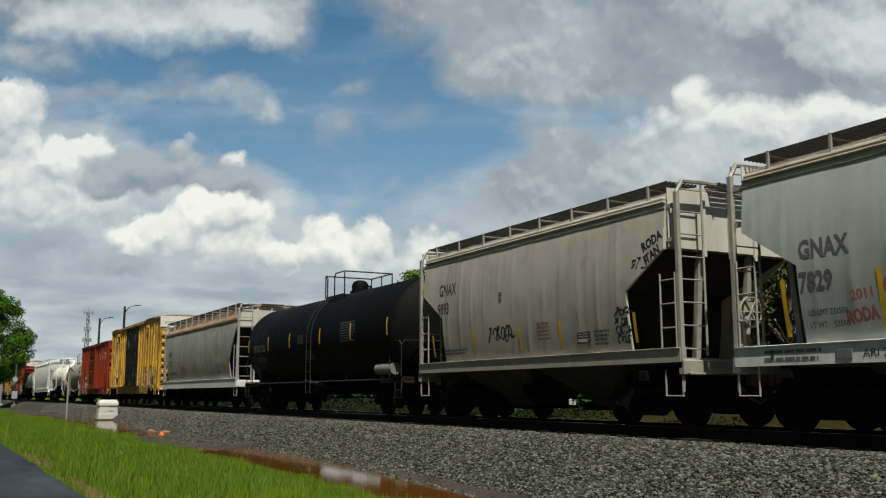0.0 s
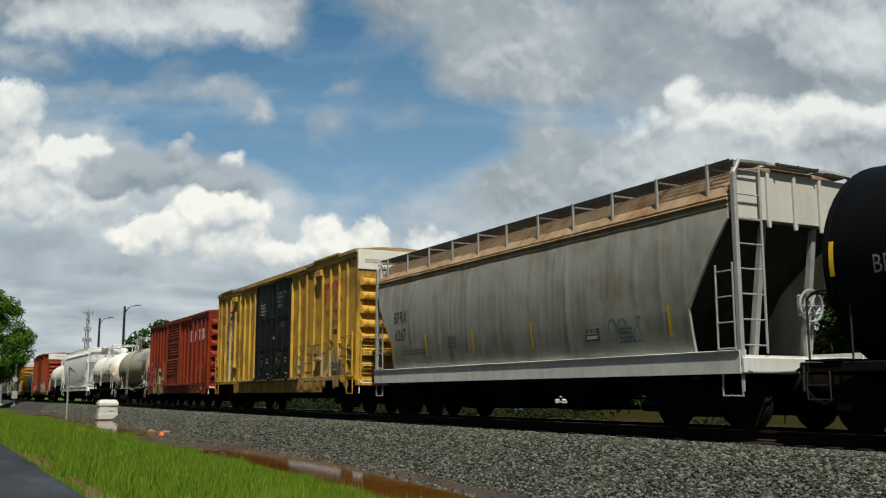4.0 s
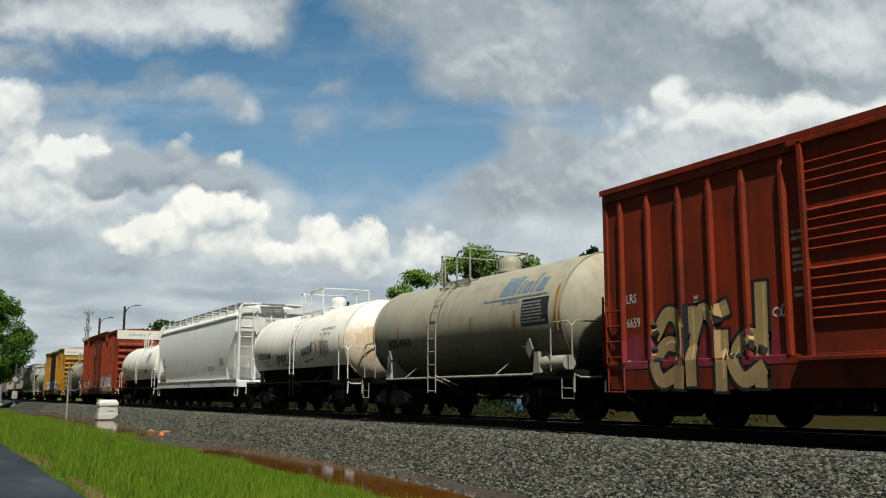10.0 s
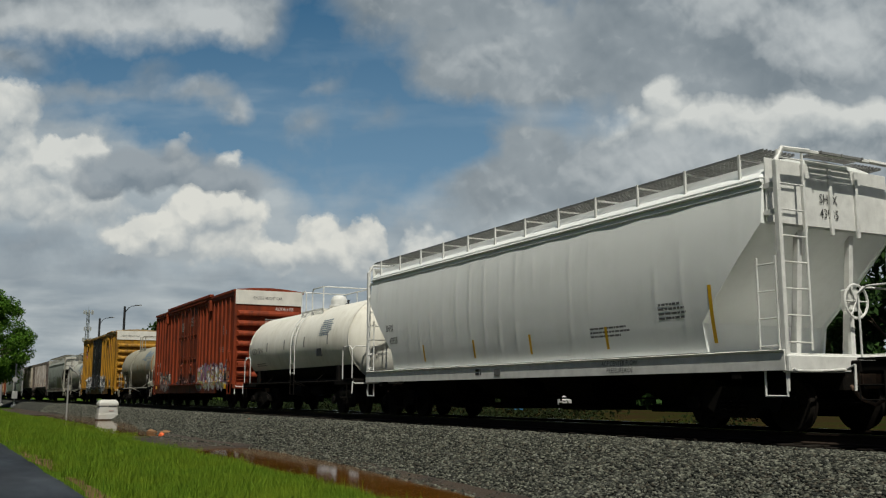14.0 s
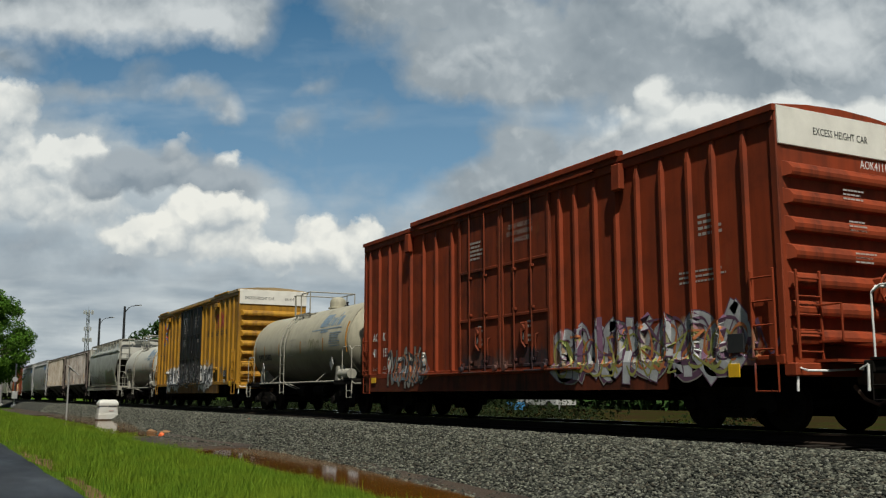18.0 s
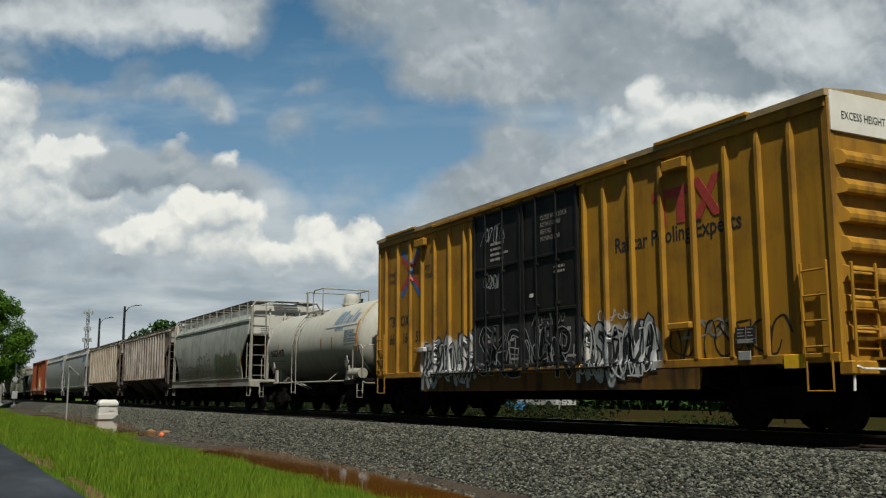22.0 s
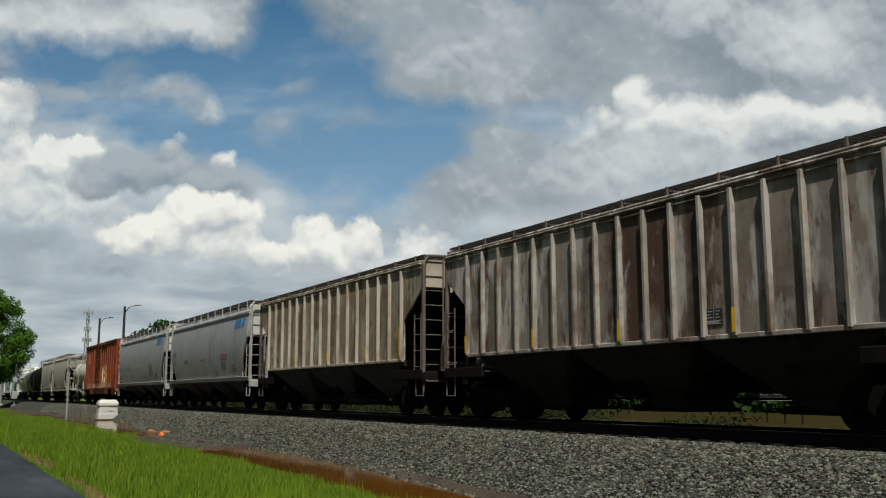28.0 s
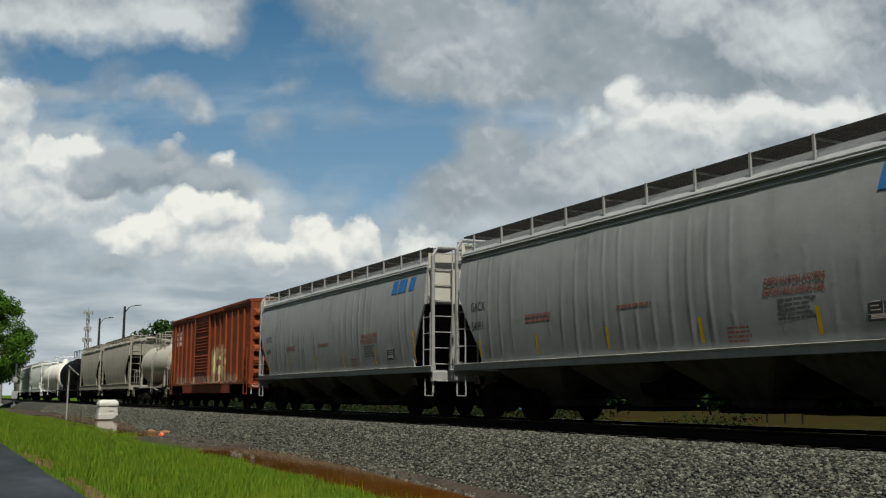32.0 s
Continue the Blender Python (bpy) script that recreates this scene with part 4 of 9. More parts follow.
# ---- tank cars ----
def tank(xc, length, shell, r, zc, paint, label, trim, lad=0.0, plat=(-2.0, 2.0), under=None, jacket_bands=(), black_below=False, rail_mat=None, dome=0.0):
    car = thing("tank_car", (xc, TRACK_Y, 0), label, "tank car", "cars of the freight train")
    CARS.append((car, xc))
    rail_mat = rail_mat or trim
    running_gear(car, length, 1.6, (0.62, 1.0))
    h = shell / 2
    n, rings = 48, []
    for x, k in ((-h - 0.52, 0.02), (-h - 0.50, 0.28), (-h - 0.44, 0.52), (-h - 0.32, 0.76), (-h - 0.16, 0.92), (-h - 0.05, 0.985), (-h, 1.0),
                 (-h * 0.5, 1.0), (0, 1.0), (h * 0.5, 1.0), (h, 1.0), (h + 0.05, 0.985), (h + 0.16, 0.92), (h + 0.32, 0.76), (h + 0.44, 0.52), (h + 0.50, 0.28), (h + 0.52, 0.02)):
        rings.append([(x, r * k * math.cos(2 * math.pi * i / n), zc + r * k * math.sin(2 * math.pi * i / n)) for i in range(n)])
    part("tank_shell", Shape().loft(rings), paint, car, smooth=50)

    def surf(z, x=0.0):
        return -math.sqrt(max(0.01, r * r - (z - zc) ** 2)) - 0.006

    for x in (-h, h) + tuple(jacket_bands):
        part("shell_band", Shape().loft([[(x + dx, rr * math.cos(2 * math.pi * i / n), zc + rr * math.sin(2 * math.pi * i / n)) for i in range(n)] for dx, rr in ((-0.05, r), (-0.045, r + 0.012), (0.045, r + 0.012), (0.05, r))], cap=False), paint, car, smooth=40)
    # saddles, end frames and walkway pipes
    hs = length / 2 - 0.55
    for e in (-1, 1):
        sx = e * (length / 2 - 2.1)
        w = math.sqrt(max(0.05, r * r - (1.45 - zc) ** 2)) + 0.05
        part("saddle", Shape().prism([(-w, 1.0), (-w, 1.5), (-w * 0.6, 1.2), (w * 0.6, 1.2), (w, 1.5), (w, 1.0)], "x", sx - 0.16, sx + 0.16), trim if not black_below else BLACK, car)
        part("saddle_wing", Shape().prism([(sx - 0.13, 1.0), (sx + 0.13, 1.0), (sx + 0.07, zc - r * 0.58), (sx - 0.07, zc - r * 0.58)], "y", -1.30, -1.22), BLACK if black_below else trim, car)
        part("end_sill", B(e * hs - 0.09, e * hs + 0.09, -1.42, 1.42, 0.86, 1.04, 0.02), BLACK, car)
        part("end_platform", B(e * (hs - 0.35) - 0.32, e * (hs - 0.35) + 0.32, -1.42, 1.42, 1.045, 1.075), BLACK, car)
        part("end_beam", B(min(e * hs, sx) , max(e * hs, sx), -1.40, -1.30, 0.88, 1.03, 0.015), BLACK, car)
        gr = Shape().tube([(e * (hs - 0.1), -1.40, 1.05), (e * (hs - 0.1), -1.40, 1.95), (e * (hs - 0.1), -1.30, 2.05), (e * (hs - 0.1), 1.30, 2.05), (e * (hs - 0.1), 1.40, 1.95), (e * (hs - 0.1), 1.40, 1.05)], 0.016, 8)
        gr.tube([(e * (hs - 0.1), -1.40, 1.95), (e * (hs - 0.25), -1.40, 2.05), (e * (hs - 0.75), -1.40, 2.05), (e * (hs - 0.85), -1.40, 1.95), (e * (hs - 0.85), -1.40, 1.05)], 0.016, 8)
        part("end_railing", gr, rail_mat, car)
        part("step", Shape().tube([(e * (hs - 0.45), -1.42, 0.9), (e * (hs - 0.45), -1.42, 0.5), (e * (hs - 0.05), -1.42, 0.5), (e * (hs - 0.05), -1.42, 0.9)], 0.014, 6).tube([(e * (hs - 0.45), -1.42, 0.7), (e * (hs - 0.05), -1.42, 0.7)], 0.012, 6), BLACK if black_below else rail_mat, car)
        uncoupling_lever(car, hs + 0.2, e, rail_mat)
    part("side_pipe", Shape().tube([(-hs + 0.6, -1.36, 1.0), (hs - 0.6, -1.36, 1.0)], 0.028, 8), BLACK if black_below else rail_mat, car, "long handrail pipe along the side")
    for x in (-h * 0.55, h * 0.45):
        part("pipe_bracket", Shape().tube([(x, -1.36, 1.0), (x + 0.25, -w, 1.28)], 0.018, 6), BLACK if black_below else rail_mat, car)
    # top platform with railings and manway
    p0, p1 = plat
    zt = zc + r
    zp = zt - 0.14
    pl = Shape()
    for yy in (-0.86, -0.62, -0.38, 0.38, 0.62, 0.86):
        pl.box(p0, p1, yy - 0.012, yy + 0.012, zp - 0.02, zp + 0.03)
    for i in range(int((p1 - p0) / 0.12)):
        for sd in (-1, 1):
            pl.box(p0 + i * 0.12, p0 + i * 0.12 + 0.02, sd * 0.62 - 0.26, sd * 0.62 + 0.26, zp - 0.015, zp + 0.02)
    for x in (p0 + 0.1, (p0 + p1) / 2, p1 - 0.1):
        for sd in (-1, 1):
            pl.box(x - 0.03, x + 0.03, sd * 0.84 - 0.03, sd * 0.84 + 0.03, zc + math.sqrt(r * r - 0.81) - 0.05, zp)
    part("top_platform", pl, rail_mat, car)
    zr = zt + 0.62
    rl = Shape()
    for sd in (-1, 1):
        yy = sd * 0.86
        if sd < 0:
            a0, a1 = lad - 0.32, lad + 0.32
            rl.tube([(p0, yy, zp), (p0, yy, zr), (a0 - 0.1, yy, zr), (a0, yy, zr - 0.1), (a0, yy, zp)], 0.024, 8)
            rl.tube([(a1, yy, zp), (a1, yy, zr - 0.1), (a1 + 0.1, yy, zr), (p1, yy, zr), (p1, yy, zp)], 0.024, 8)
        else:
            rl.tube([(p0, yy, zp), (p0, yy, zr), (p1, yy, zr), (p1, yy, zp)], 0.024, 8)
            rl.tube([((p0 + p1) / 2, yy, zp), ((p0 + p1) / 2, yy, zr)], 0.022, 8)
    for x in (p0, p1):
        rl.tube([(x, -0.86, zr), (x, 0.86, zr)], 0.022, 8)
    part("platform_railing", rl, rail_mat, car, "tubular safety railing round the top platform")
    mw = Shape().loft([[(dome + rr * math.cos(2 * math.pi * k / 20), rr * math.sin(2 * math.pi * k / 20), zt + dz) for k in range(20)] for rr, dz in ((0.29, -0.1), (0.29, 0.20), (0.275, 0.29), (0.22, 0.37), (0.12, 0.415), (0.02, 0.43))])
    mw.disc((dome, 0, zt + 0.02), "z", 0.35, 0.03, 20)
    part("manway", mw, rail_mat if black_below else paint, car, smooth=30)
    for x in (dome - 0.75, dome + 0.62):
        vv = Shape().disc((x, 0.1, zt + 0.03), "z", 0.10, 0.05, 12)
        vv.tube([(x, 0.1, zt), (x, 0.1, zt + 0.20)], 0.035, 8)
        vv.tube([(x - 0.09, 0.1, zt + 0.17), (x + 0.09, 0.1, zt + 0.17)], 0.025, 6)
        part("valve", vv, BLACKTRIM, car)
    # side ladder that follows the shell, then hangs down to the step
    def out(z):
        return -math.sqrt(max(0.0, (r + 0.09) ** 2 - (z - zc) ** 2)) if z > zc else -(r + 0.09)
    st = Shape()
    low = 1.28 if black_below else 0.62
    zz = [low, low + 0.2, 1.6, zc] + [zc + (r + 0.02) * math.sin(a * math.pi / 16) for a in range(1, 7)]
    for x in (lad - 0.21, lad + 0.21):
        st.tube([(x, out(z), z) for z in zz], 0.016, 8)
    ld = part("ladder", st, rail_mat, car)
    rg = Shape().tube([(lad - 0.21, 0, 0), (lad + 0.21, 0, 0)], 0.012, 8).mesh("rung", rail_mat, 40)
    for i in range(10):
        z = low + 0.05 + i * 0.33
        if z < zc + r * 0.93:
            part("rung", rg, None, ld, at=(0, out(z), z))
    lb = Shape()
    for x in (lad - 0.21, lad + 0.21):
        lb.tube([(x, out(1.0), 1.05), (x + 0.3, -0.8, 0.75)], 0.018, 6)
    part("ladder_brace", lb, BLACK if black_below else rail_mat, car)
    if black_below:
        part("step", Shape().tube([(lad - 0.19, out(1.2), 1.28), (lad - 0.19, out(1.0), 0.58), (lad + 0.19, out(1.0), 0.58), (lad + 0.19, out(1.2), 1.28)], 0.02, 6).tube([(lad - 0.19, out(1.0), 0.92), (lad + 0.19, out(1.0), 0.92)], 0.016, 6), BLACK, car)
    if black_below:
        bl2, a0 = [], math.asin((1.52 - zc) / r)
        for x in (-h - 0.03, h + 0.03):
            bl2.append([(x, (r + 0.012) * math.cos(a), zc + (r + 0.012) * math.sin(a)) for a in [-math.pi - a0 + (math.pi + 2 * a0) * i / 24 for i in range(25)]])
        part("belly_plate", Shape().loft(bl2, cap=False, closed=False), BLACK, car, "black-painted underside of the tank", smooth=40)
        part("underframe", Shape().box(-hs + 0.6, hs - 0.6, -0.9, 0.9, 0.98, 1.12, 0.02), BLACK, car)
    part("discharge_valve", Shape().tube([(0, 0, zc - r + 0.05), (0, 0, 0.45)], 0.16, 12).disc((0, 0, 0.5), "z", 0.24, 0.04, 14), BLACK, car)
    return car, h, surf


CARS = []

# ---- ground ----
TOE = [(-200, 8.6), (-75, 9.3), (-58, 9.4), (-48, 8.9), (-42, 7.95), (-39, 7.6), (-33.4, 7.25), (-30, 7.2), (-28, 7.3), (-26.5, 7.55), (-25, 7.72), (-23, 7.8), (-19, 7.65), (-17, 7.4), (-15, 7.1), (-11.7, 6.8), (-9, 6.6), (40, 6.6)]


def toe(x):
    """Where the foot of the ballast bank runs."""
    return float(np.interp(x, [p[0] for p in TOE], [p[1] for p in TOE])) + 0.10 * noise.noise((x * 0.8, 9, 0)) + 0.05 * noise.noise((x * 2.6, 9, 0))


GRASSM, N, b, co = base_mat("mown grass and weeds", 0.95, 0.0, 0.05)
n1, n2, n3 = N.noise(co, 0.35, 4.0), N.noise(co, 3.0, 4.0), N.noise(co, 45.0, 3.0)
c = N.mix(N.ramp(n1, 0.35, 0.7), (0.048, 0.098, 0.005), (0.075, 0.130, 0.008))
c = N.mix(N.math("MULTIPLY", N.ramp(n2, 0.5, 0.8), 0.5), c, (0.08, 0.085, 0.02))
c = N.mix(N.math("MULTIPLY", N.ramp(n3, 0.45, 0.7), 0.45), c, (0.03, 0.065, 0.008))
N.t.links.new(c, b.inputs["Base Color"])
N.t.links.new(N.add("ShaderNodeBump", {"Strength": 0.9, "Distance": 0.05, "Height": n3}).outputs[0], b.inputs["Normal"])

BLADE, N, b, co = base_mat("grass blade", 0.8, 0.0, 0.12)
isl = N.add("ShaderNodeNewGeometry").outputs["Random Per Island"]
c = N.mix(isl, (0.050, 0.110, 0.006), (0.130, 0.210, 0.014))
c = N.mix(N.math("MULTIPLY", N.ramp(N.noise(co, 0.8, 3.0), 0.4, 0.7), 0.5), c, (0.155, 0.195, 0.012))
N.t.links.new(c, b.inputs["Base Color"])
b.inputs["Transmission Weight"].default_value = 0.0
b.inputs["Subsurface Weight"].default_value = 0.0

DIRT, N, b, co = base_mat("wet brown soil", 0.75)
n1, n2 = N.noise(co, 1.1, 5.0), N.noise(co, 26.0, 4.0)
c = N.mix(N.ramp(n1, 0.35, 0.65), (0.020, 0.013, 0.007), (0.050, 0.032, 0.017))
c = N.mix(N.math("MULTIPLY", N.ramp(n2, 0.5, 0.75), 0.6), c, (0.05, 0.03, 0.018))
N.t.links.new(c, b.inputs["Base Color"])
N.t.links.new(N.add("ShaderNodeBump", {"Strength": 0.6, "Distance": 0.03, "Height": n2}).outputs[0], b.inputs["Normal"])

REDSOIL = plain("dry orange soil", (0.27, 0.13, 0.06), 0.9, 0, 0.4, 1.5, 0.5, 18.0, (0.15, 0.09, 0.05))

ASPHALT, N, b, co = base_mat("damp asphalt", 0.6, 0.0, 0.2)
n1, n2 = N.noise(co, 0.5, 5.0), N.noise(co, 70.0, 3.0)
c = N.mix(N.ramp(n1, 0.35, 0.7), (0.013, 0.015, 0.018), (0.024, 0.026, 0.029))
c = N.mix(N.math("MULTIPLY", N.ramp(n2, 0.55, 0.75), 0.4), c, (0.06, 0.06, 0.06))
N.t.links.new(c, b.inputs["Base Color"])
N.t.links.new(N.math("ADD", N.math("MULTIPLY", N.ramp(N.noise(N.scaled(co, (0.25, 0.8, 1)), 0.9, 4.0), 0.3, 0.7), 0.35), 0.45), b.inputs["Roughness"])
N.t.links.new(N.add("ShaderNodeBump", {"Strength": 0.25, "Distance": 0.01, "Height": n2}).outputs[0], b.inputs["Normal"])

BALLASTM, N, b, co = base_mat("grey granite ballast bed", 0.9, 0.0, 0.15)
v1 = N.add("ShaderNodeTexVoronoi", {"Vector": co, "Scale": 17.0})
v2 = N.add("ShaderNodeTexVoronoi", {"Vector": co, "Scale": 17.0}, feature="DISTANCE_TO_EDGE").outputs[0]
g = N.add("ShaderNodeSeparateColor", {0: v1.outputs[1]}).outputs[0]
c = N.mix(g, (0.016, 0.017, 0.014), (0.085, 0.087, 0.072))
c = N.mix(N.math("MULTIPLY", N.ramp(N.noise(co, 0.7, 4.0), 0.45, 0.75), 0.35), c, (0.055, 0.05, 0.036))
c = N.mix(N.ramp(v2, 0.09, 0.0), c, (0.02, 0.02, 0.02))
N.t.links.new(c, b.inputs["Base Color"])
N.t.links.new(N.add("ShaderNodeBump", {"Strength": 1.0, "Distance": 0.05, "Height": v2}).outputs[0], b.inputs["Normal"])

STONE, N, b, co = base_mat("crushed granite", 0.85, 0.0, 0.15)
isl = N.add("ShaderNodeNewGeometry").outputs["Random Per Island"]
c = N.mix(N.math("POWER", isl, 1.9), (0.013, 0.015, 0.012), (0.195, 0.200, 0.157))
c = N.mix(N.math("MULTIPLY", N.ramp(N.math("FRACT", N.math("MULTIPLY", isl, 31.7)), 0.965, 0.975), 0.7), c, (0.24, 0.24, 0.21))
c = N.mix(N.math("MULTIPLY", N.ramp(N.math("FRACT", N.math("MULTIPLY", isl, 7.3)), 0.85, 0.87), 0.5), c, (0.075, 0.06, 0.042))
c = N.mix(N.math("MULTIPLY", N.ramp(N.noise(co, 90.0, 2.0), 0.4, 0.7), 0.4), c, (0.03, 0.03, 0.03))
N.t.links.new(c, b.inputs["Base Color"])

WATER, N, b, co = base_mat("muddy puddle water", 0.07, 0.0, 0.2)
c = N.mix(N.ramp(N.noise(co, 0.7, 3.0), 0.35, 0.7), (0.075, 0.029, 0.0035), (0.112, 0.046, 0.007))
N.t.links.new(c, b.inputs["Base Color"])
b.inputs["IOR"].default_value = 1.33
N.t.links.new(N.add("ShaderNodeBump", {"Strength": 0.03, "Distance": 0.01, "Height": N.noise(N.scaled(co, (2, 5, 1)), 2.0, 2.0)}).outputs[0], b.inputs["Normal"])

TIEM = plain("creosoted timber", (0.018, 0.015, 0.012), 0.9, 0, 0.5, 4.0, 0.4, 30.0, None, 0.1)
RAILM = plain("dark rusty rail", (0.026, 0.018, 0.013), 0.85, 0.0, 0.3, 5.0, 0.1, 40.0, None, 0.15)
RAILTOP = plain("polished rail head", (0.35, 0.33, 0.31), 0.25, 1.0, 0.2, 3.0, 0.0)

# one sheet of ground, folded along the line of the track
prof = [(-4000, -0.90), (-60, -0.90), (-2.6, -0.84), (1.8, -0.84), (2.3, -0.76), (4.9, -0.78), (5.5, -0.86), (6.0, -1.0), (7.2, -1.0), (9.6, -0.98), (10.4, -0.72), (17.0, -0.62), (20.0, -0.50), (60.0, -0.45), (4000, -0.45)]
xs = [-4600, -1500, -600, -300, -200] + [-160 + 2.5 * i for i in range(70)] + [40, 120, 500, 1500, 4000]
gs = Shape()
rows = []
for x in xs:
    rows.append([(x, y, z + (0.05 * noise.noise((x * 0.3, y * 0.5, 0)) if -8 < y < 8 and -160 < x < 20 else 0)) for y, z in prof])
gs.loft(rows, cap=False, closed=False)
ground = tagged(new("ground", gs.mesh("ground", GRASSM)), "lush green grass verge and open grassy land", "ground", kind="structure")

pth = Shape()
rows = []
for i in range(120):
    x = -150 + i * 1.35
    e = 2.04 + 0.07 * noise.noise((x * 0.6, 3, 0)) + 0.03 * noise.noise((x * 2.7, 3, 0))
    rows.append([(x, -2.4, -0.90), (x, -2.4, -0.80), (x, e - 0.04, -0.805), (x, e, -0.83), (x, e + 0.02, -0.90)])
pth.loft(rows)
tagged(new("path", pth.mesh("path", ASPHALT)), "damp dark asphalt cycle path beside the grass", "path", kind="structure")
# bare soil along the edge of the path
sl = Shape()
rows = []
for i in range(220):
    x = -150 + i * 0.735
    w = 0.28 + 0.22 * noise.noise((x * 0.9, 8, 0)) + 0.12 * noise.noise((x * 3.1, 8, 0))
    rows.append([(x, 1.93, -0.84), (x, 2.09 + w * 0.4, -0.765 + 0.015 * noise.noise((x * 2, 1, 0))), (x, 2.30 + max(0.08, w), -0.765), (x, 2.42 + max(0.08, w), -0.83)])
sl.loft(rows, cap=False, closed=False)
tagged(new("soil_edge", sl.mesh("soil_edge", plain("crumbly brown soil", (0.085, 0.048, 0.025), 0.95, 0, 0.6, 3.0, 0.6, 22.0, (0.16, 0.095, 0.055), 0.05))), "strip of bare brown soil along the path edge", "soil", kind="structure")
# the ditch and its muddy floor
dt = Shape()
rows = []
for i in range(260):
    x = -120 + i * 0.47
    k = 0.12 * noise.noise((x * 0.5, 5, 0)) + 0.06 * noise.noise((x * 1.9, 5, 0))
    far = toe(x)
    spit = 0.17 + 0.05 * noise.noise((x * 1.7, 3, 0)) if -33.5 < x < -25.8 else 0.0
    rows.append([(x, 5.25 + k, -0.81), (x, 5.7 + k, -0.90 + spit * 0.6), (x, 6.2, -0.95 + spit), (x, far - 0.45, -0.95 + spit), (x, far - 0.1, -0.90 + spit * 0.5), (x, far + 0.35, -0.76)])
dt.loft(rows, cap=False, closed=False)
tagged(new("ditch", dt.mesh("ditch", DIRT)), "muddy brown drainage ditch between grass and ballast", "ditch", kind="structure")


def pool(x0, x1, y0, y1, z, label):
    s = Shape()
    top, bot = [], []
    n = 60
    for i in range(n):
        x = x0 + (x1 - x0) * i / (n - 1)
        e = min(1, (i + 0.5) / 5, (n - i - 0.5) / 5)
        mid, half = (y0 + y1) / 2, (y1 - y0) / 2 * e ** 0.5
        top.append((x, mid + half + 0.10 * noise.noise((x * 0.7, 2, 0)), z))
        bot.append((x, mid - half, z))
    s.loft([bot, top], cap=False, closed=False)
    tagged(new("puddle", s.mesh("puddle", WATER)), label, "puddle", kind="structure")


pool(-28.0, -5.0, 5.1, 9.0, -0.842, "long shallow puddle of muddy brown water in the ditch")
pool(-75.0, -31.0, 5.4, 9.9, -0.840, "far puddle of muddy brown water round the utility box")

# ---- track ----
bl = Shape()
rows = []
prof = [(7.2, -0.90), (7.7, -0.77), (8.3, -0.62), (9.0, -0.46), (9.8, -0.31), (10.4, -0.235), (11.0, -0.215), (11.6, -0.215), (13.8, -0.215), (14.9, -0.24), (17.2, -0.62)]
for i in range(420):
    x = -200 + i * 0.5 if i < 280 else -60 + (i - 280) * 0.5
    rows.append([(x, y if y >= 10.4 else toe(x) - 0.1 + (y - 7.2) * (10.5 - toe(x)) / 3.2, z + 0.035 * noise.noise((x * 1.3, y * 1.3, 0)) * (1 if y < 10.6 else 0.3)) for y, z in prof])
bl.loft(rows, cap=False, closed=False)
bal = tagged(new("ballast", bl.mesh("ballast", BALLASTM)), "bank of grey crushed-stone ballast under the track", "ballast", kind="structure")
far = Shape().loft([[(x, y, z) for y, z in prof] for x in (-1500, -200)], cap=False, closed=False)
tagged(new("ballast_far", far.mesh("ballast_far", BALLASTM)), "ballast bank running on into the distance", "ballast", kind="structure")


def scatter_stones(n):
    """Loose stones on the ballast slope, thickest where the line passes close by."""
    rng = np.random.default_rng(5)
    octa = np.array([(1, 0, 0), (-1, 0, 0), (0, 1, 0), (0, -1, 0), (0, 0, 1), (0, 0, -1)], float)
    tri = np.array([(0, 2, 4), (2, 1, 4), (1, 3, 4), (3, 0, 4), (2, 0, 5), (1, 2, 5), (3, 1, 5), (0, 3, 5)])
    x = -4.0 - 92.0 * rng.random(n) ** 2.0
    y0 = 7.2 + 4.1 * rng.random(n)
    foot = np.array([toe(float(a)) for a in x])
    y = np.where(y0 < 10.4, foot - 0.1 + (y0 - 7.2) * (10.5 - foot) / 3.2, y0)
    py, pz = [p[0] for p in prof], [p[1] for p in prof]
    z = np.interp(y0, py, pz) + 0.012
    sp = np.arange(n) < 2600
    x = np.where(sp, rng.uniform(-33.0, -26.0, n), x)
    y = np.where(sp, rng.uniform(6.4, 7.5, n), y)
    z = np.where(sp, rng.uniform(-0.84, -0.78, n), z)
    size = rng.uniform(0.013, 0.042, n) * (1.0 + np.maximum(0, -x - 40) / 60)
    v = octa[None] * rng.uniform(0.55, 1.35, (n, 6, 1)) + rng.normal(0, 0.18, (n, 6, 3))
    ang = rng.uniform(0, 6.283, (n, 2))
    ca, sa, cb, sb = np.cos(ang[:, 0]), np.sin(ang[:, 0]), np.cos(ang[:, 1]), np.sin(ang[:, 1])
    vx, vy, vz = v[..., 0], v[..., 1], v[..., 2]
    vx, vy = vx * ca[:, None] - vy * sa[:, None], vx * sa[:, None] + vy * ca[:, None]
    vy, vz = vy * cb[:, None] - vz * sb[:, None], vy * sb[:, None] + vz * cb[:, None]
    P = np.stack([vx, vy, vz * 0.6], -1) * size[:, None, None] + np.stack([x, y, z], -1)[:, None]
    F = (tri[None] + 6 * np.arange(n)[:, None, None]).reshape(-1, 3)
    return quick_mesh("ballast_stones", P.reshape(-1, 3), F, STONE)


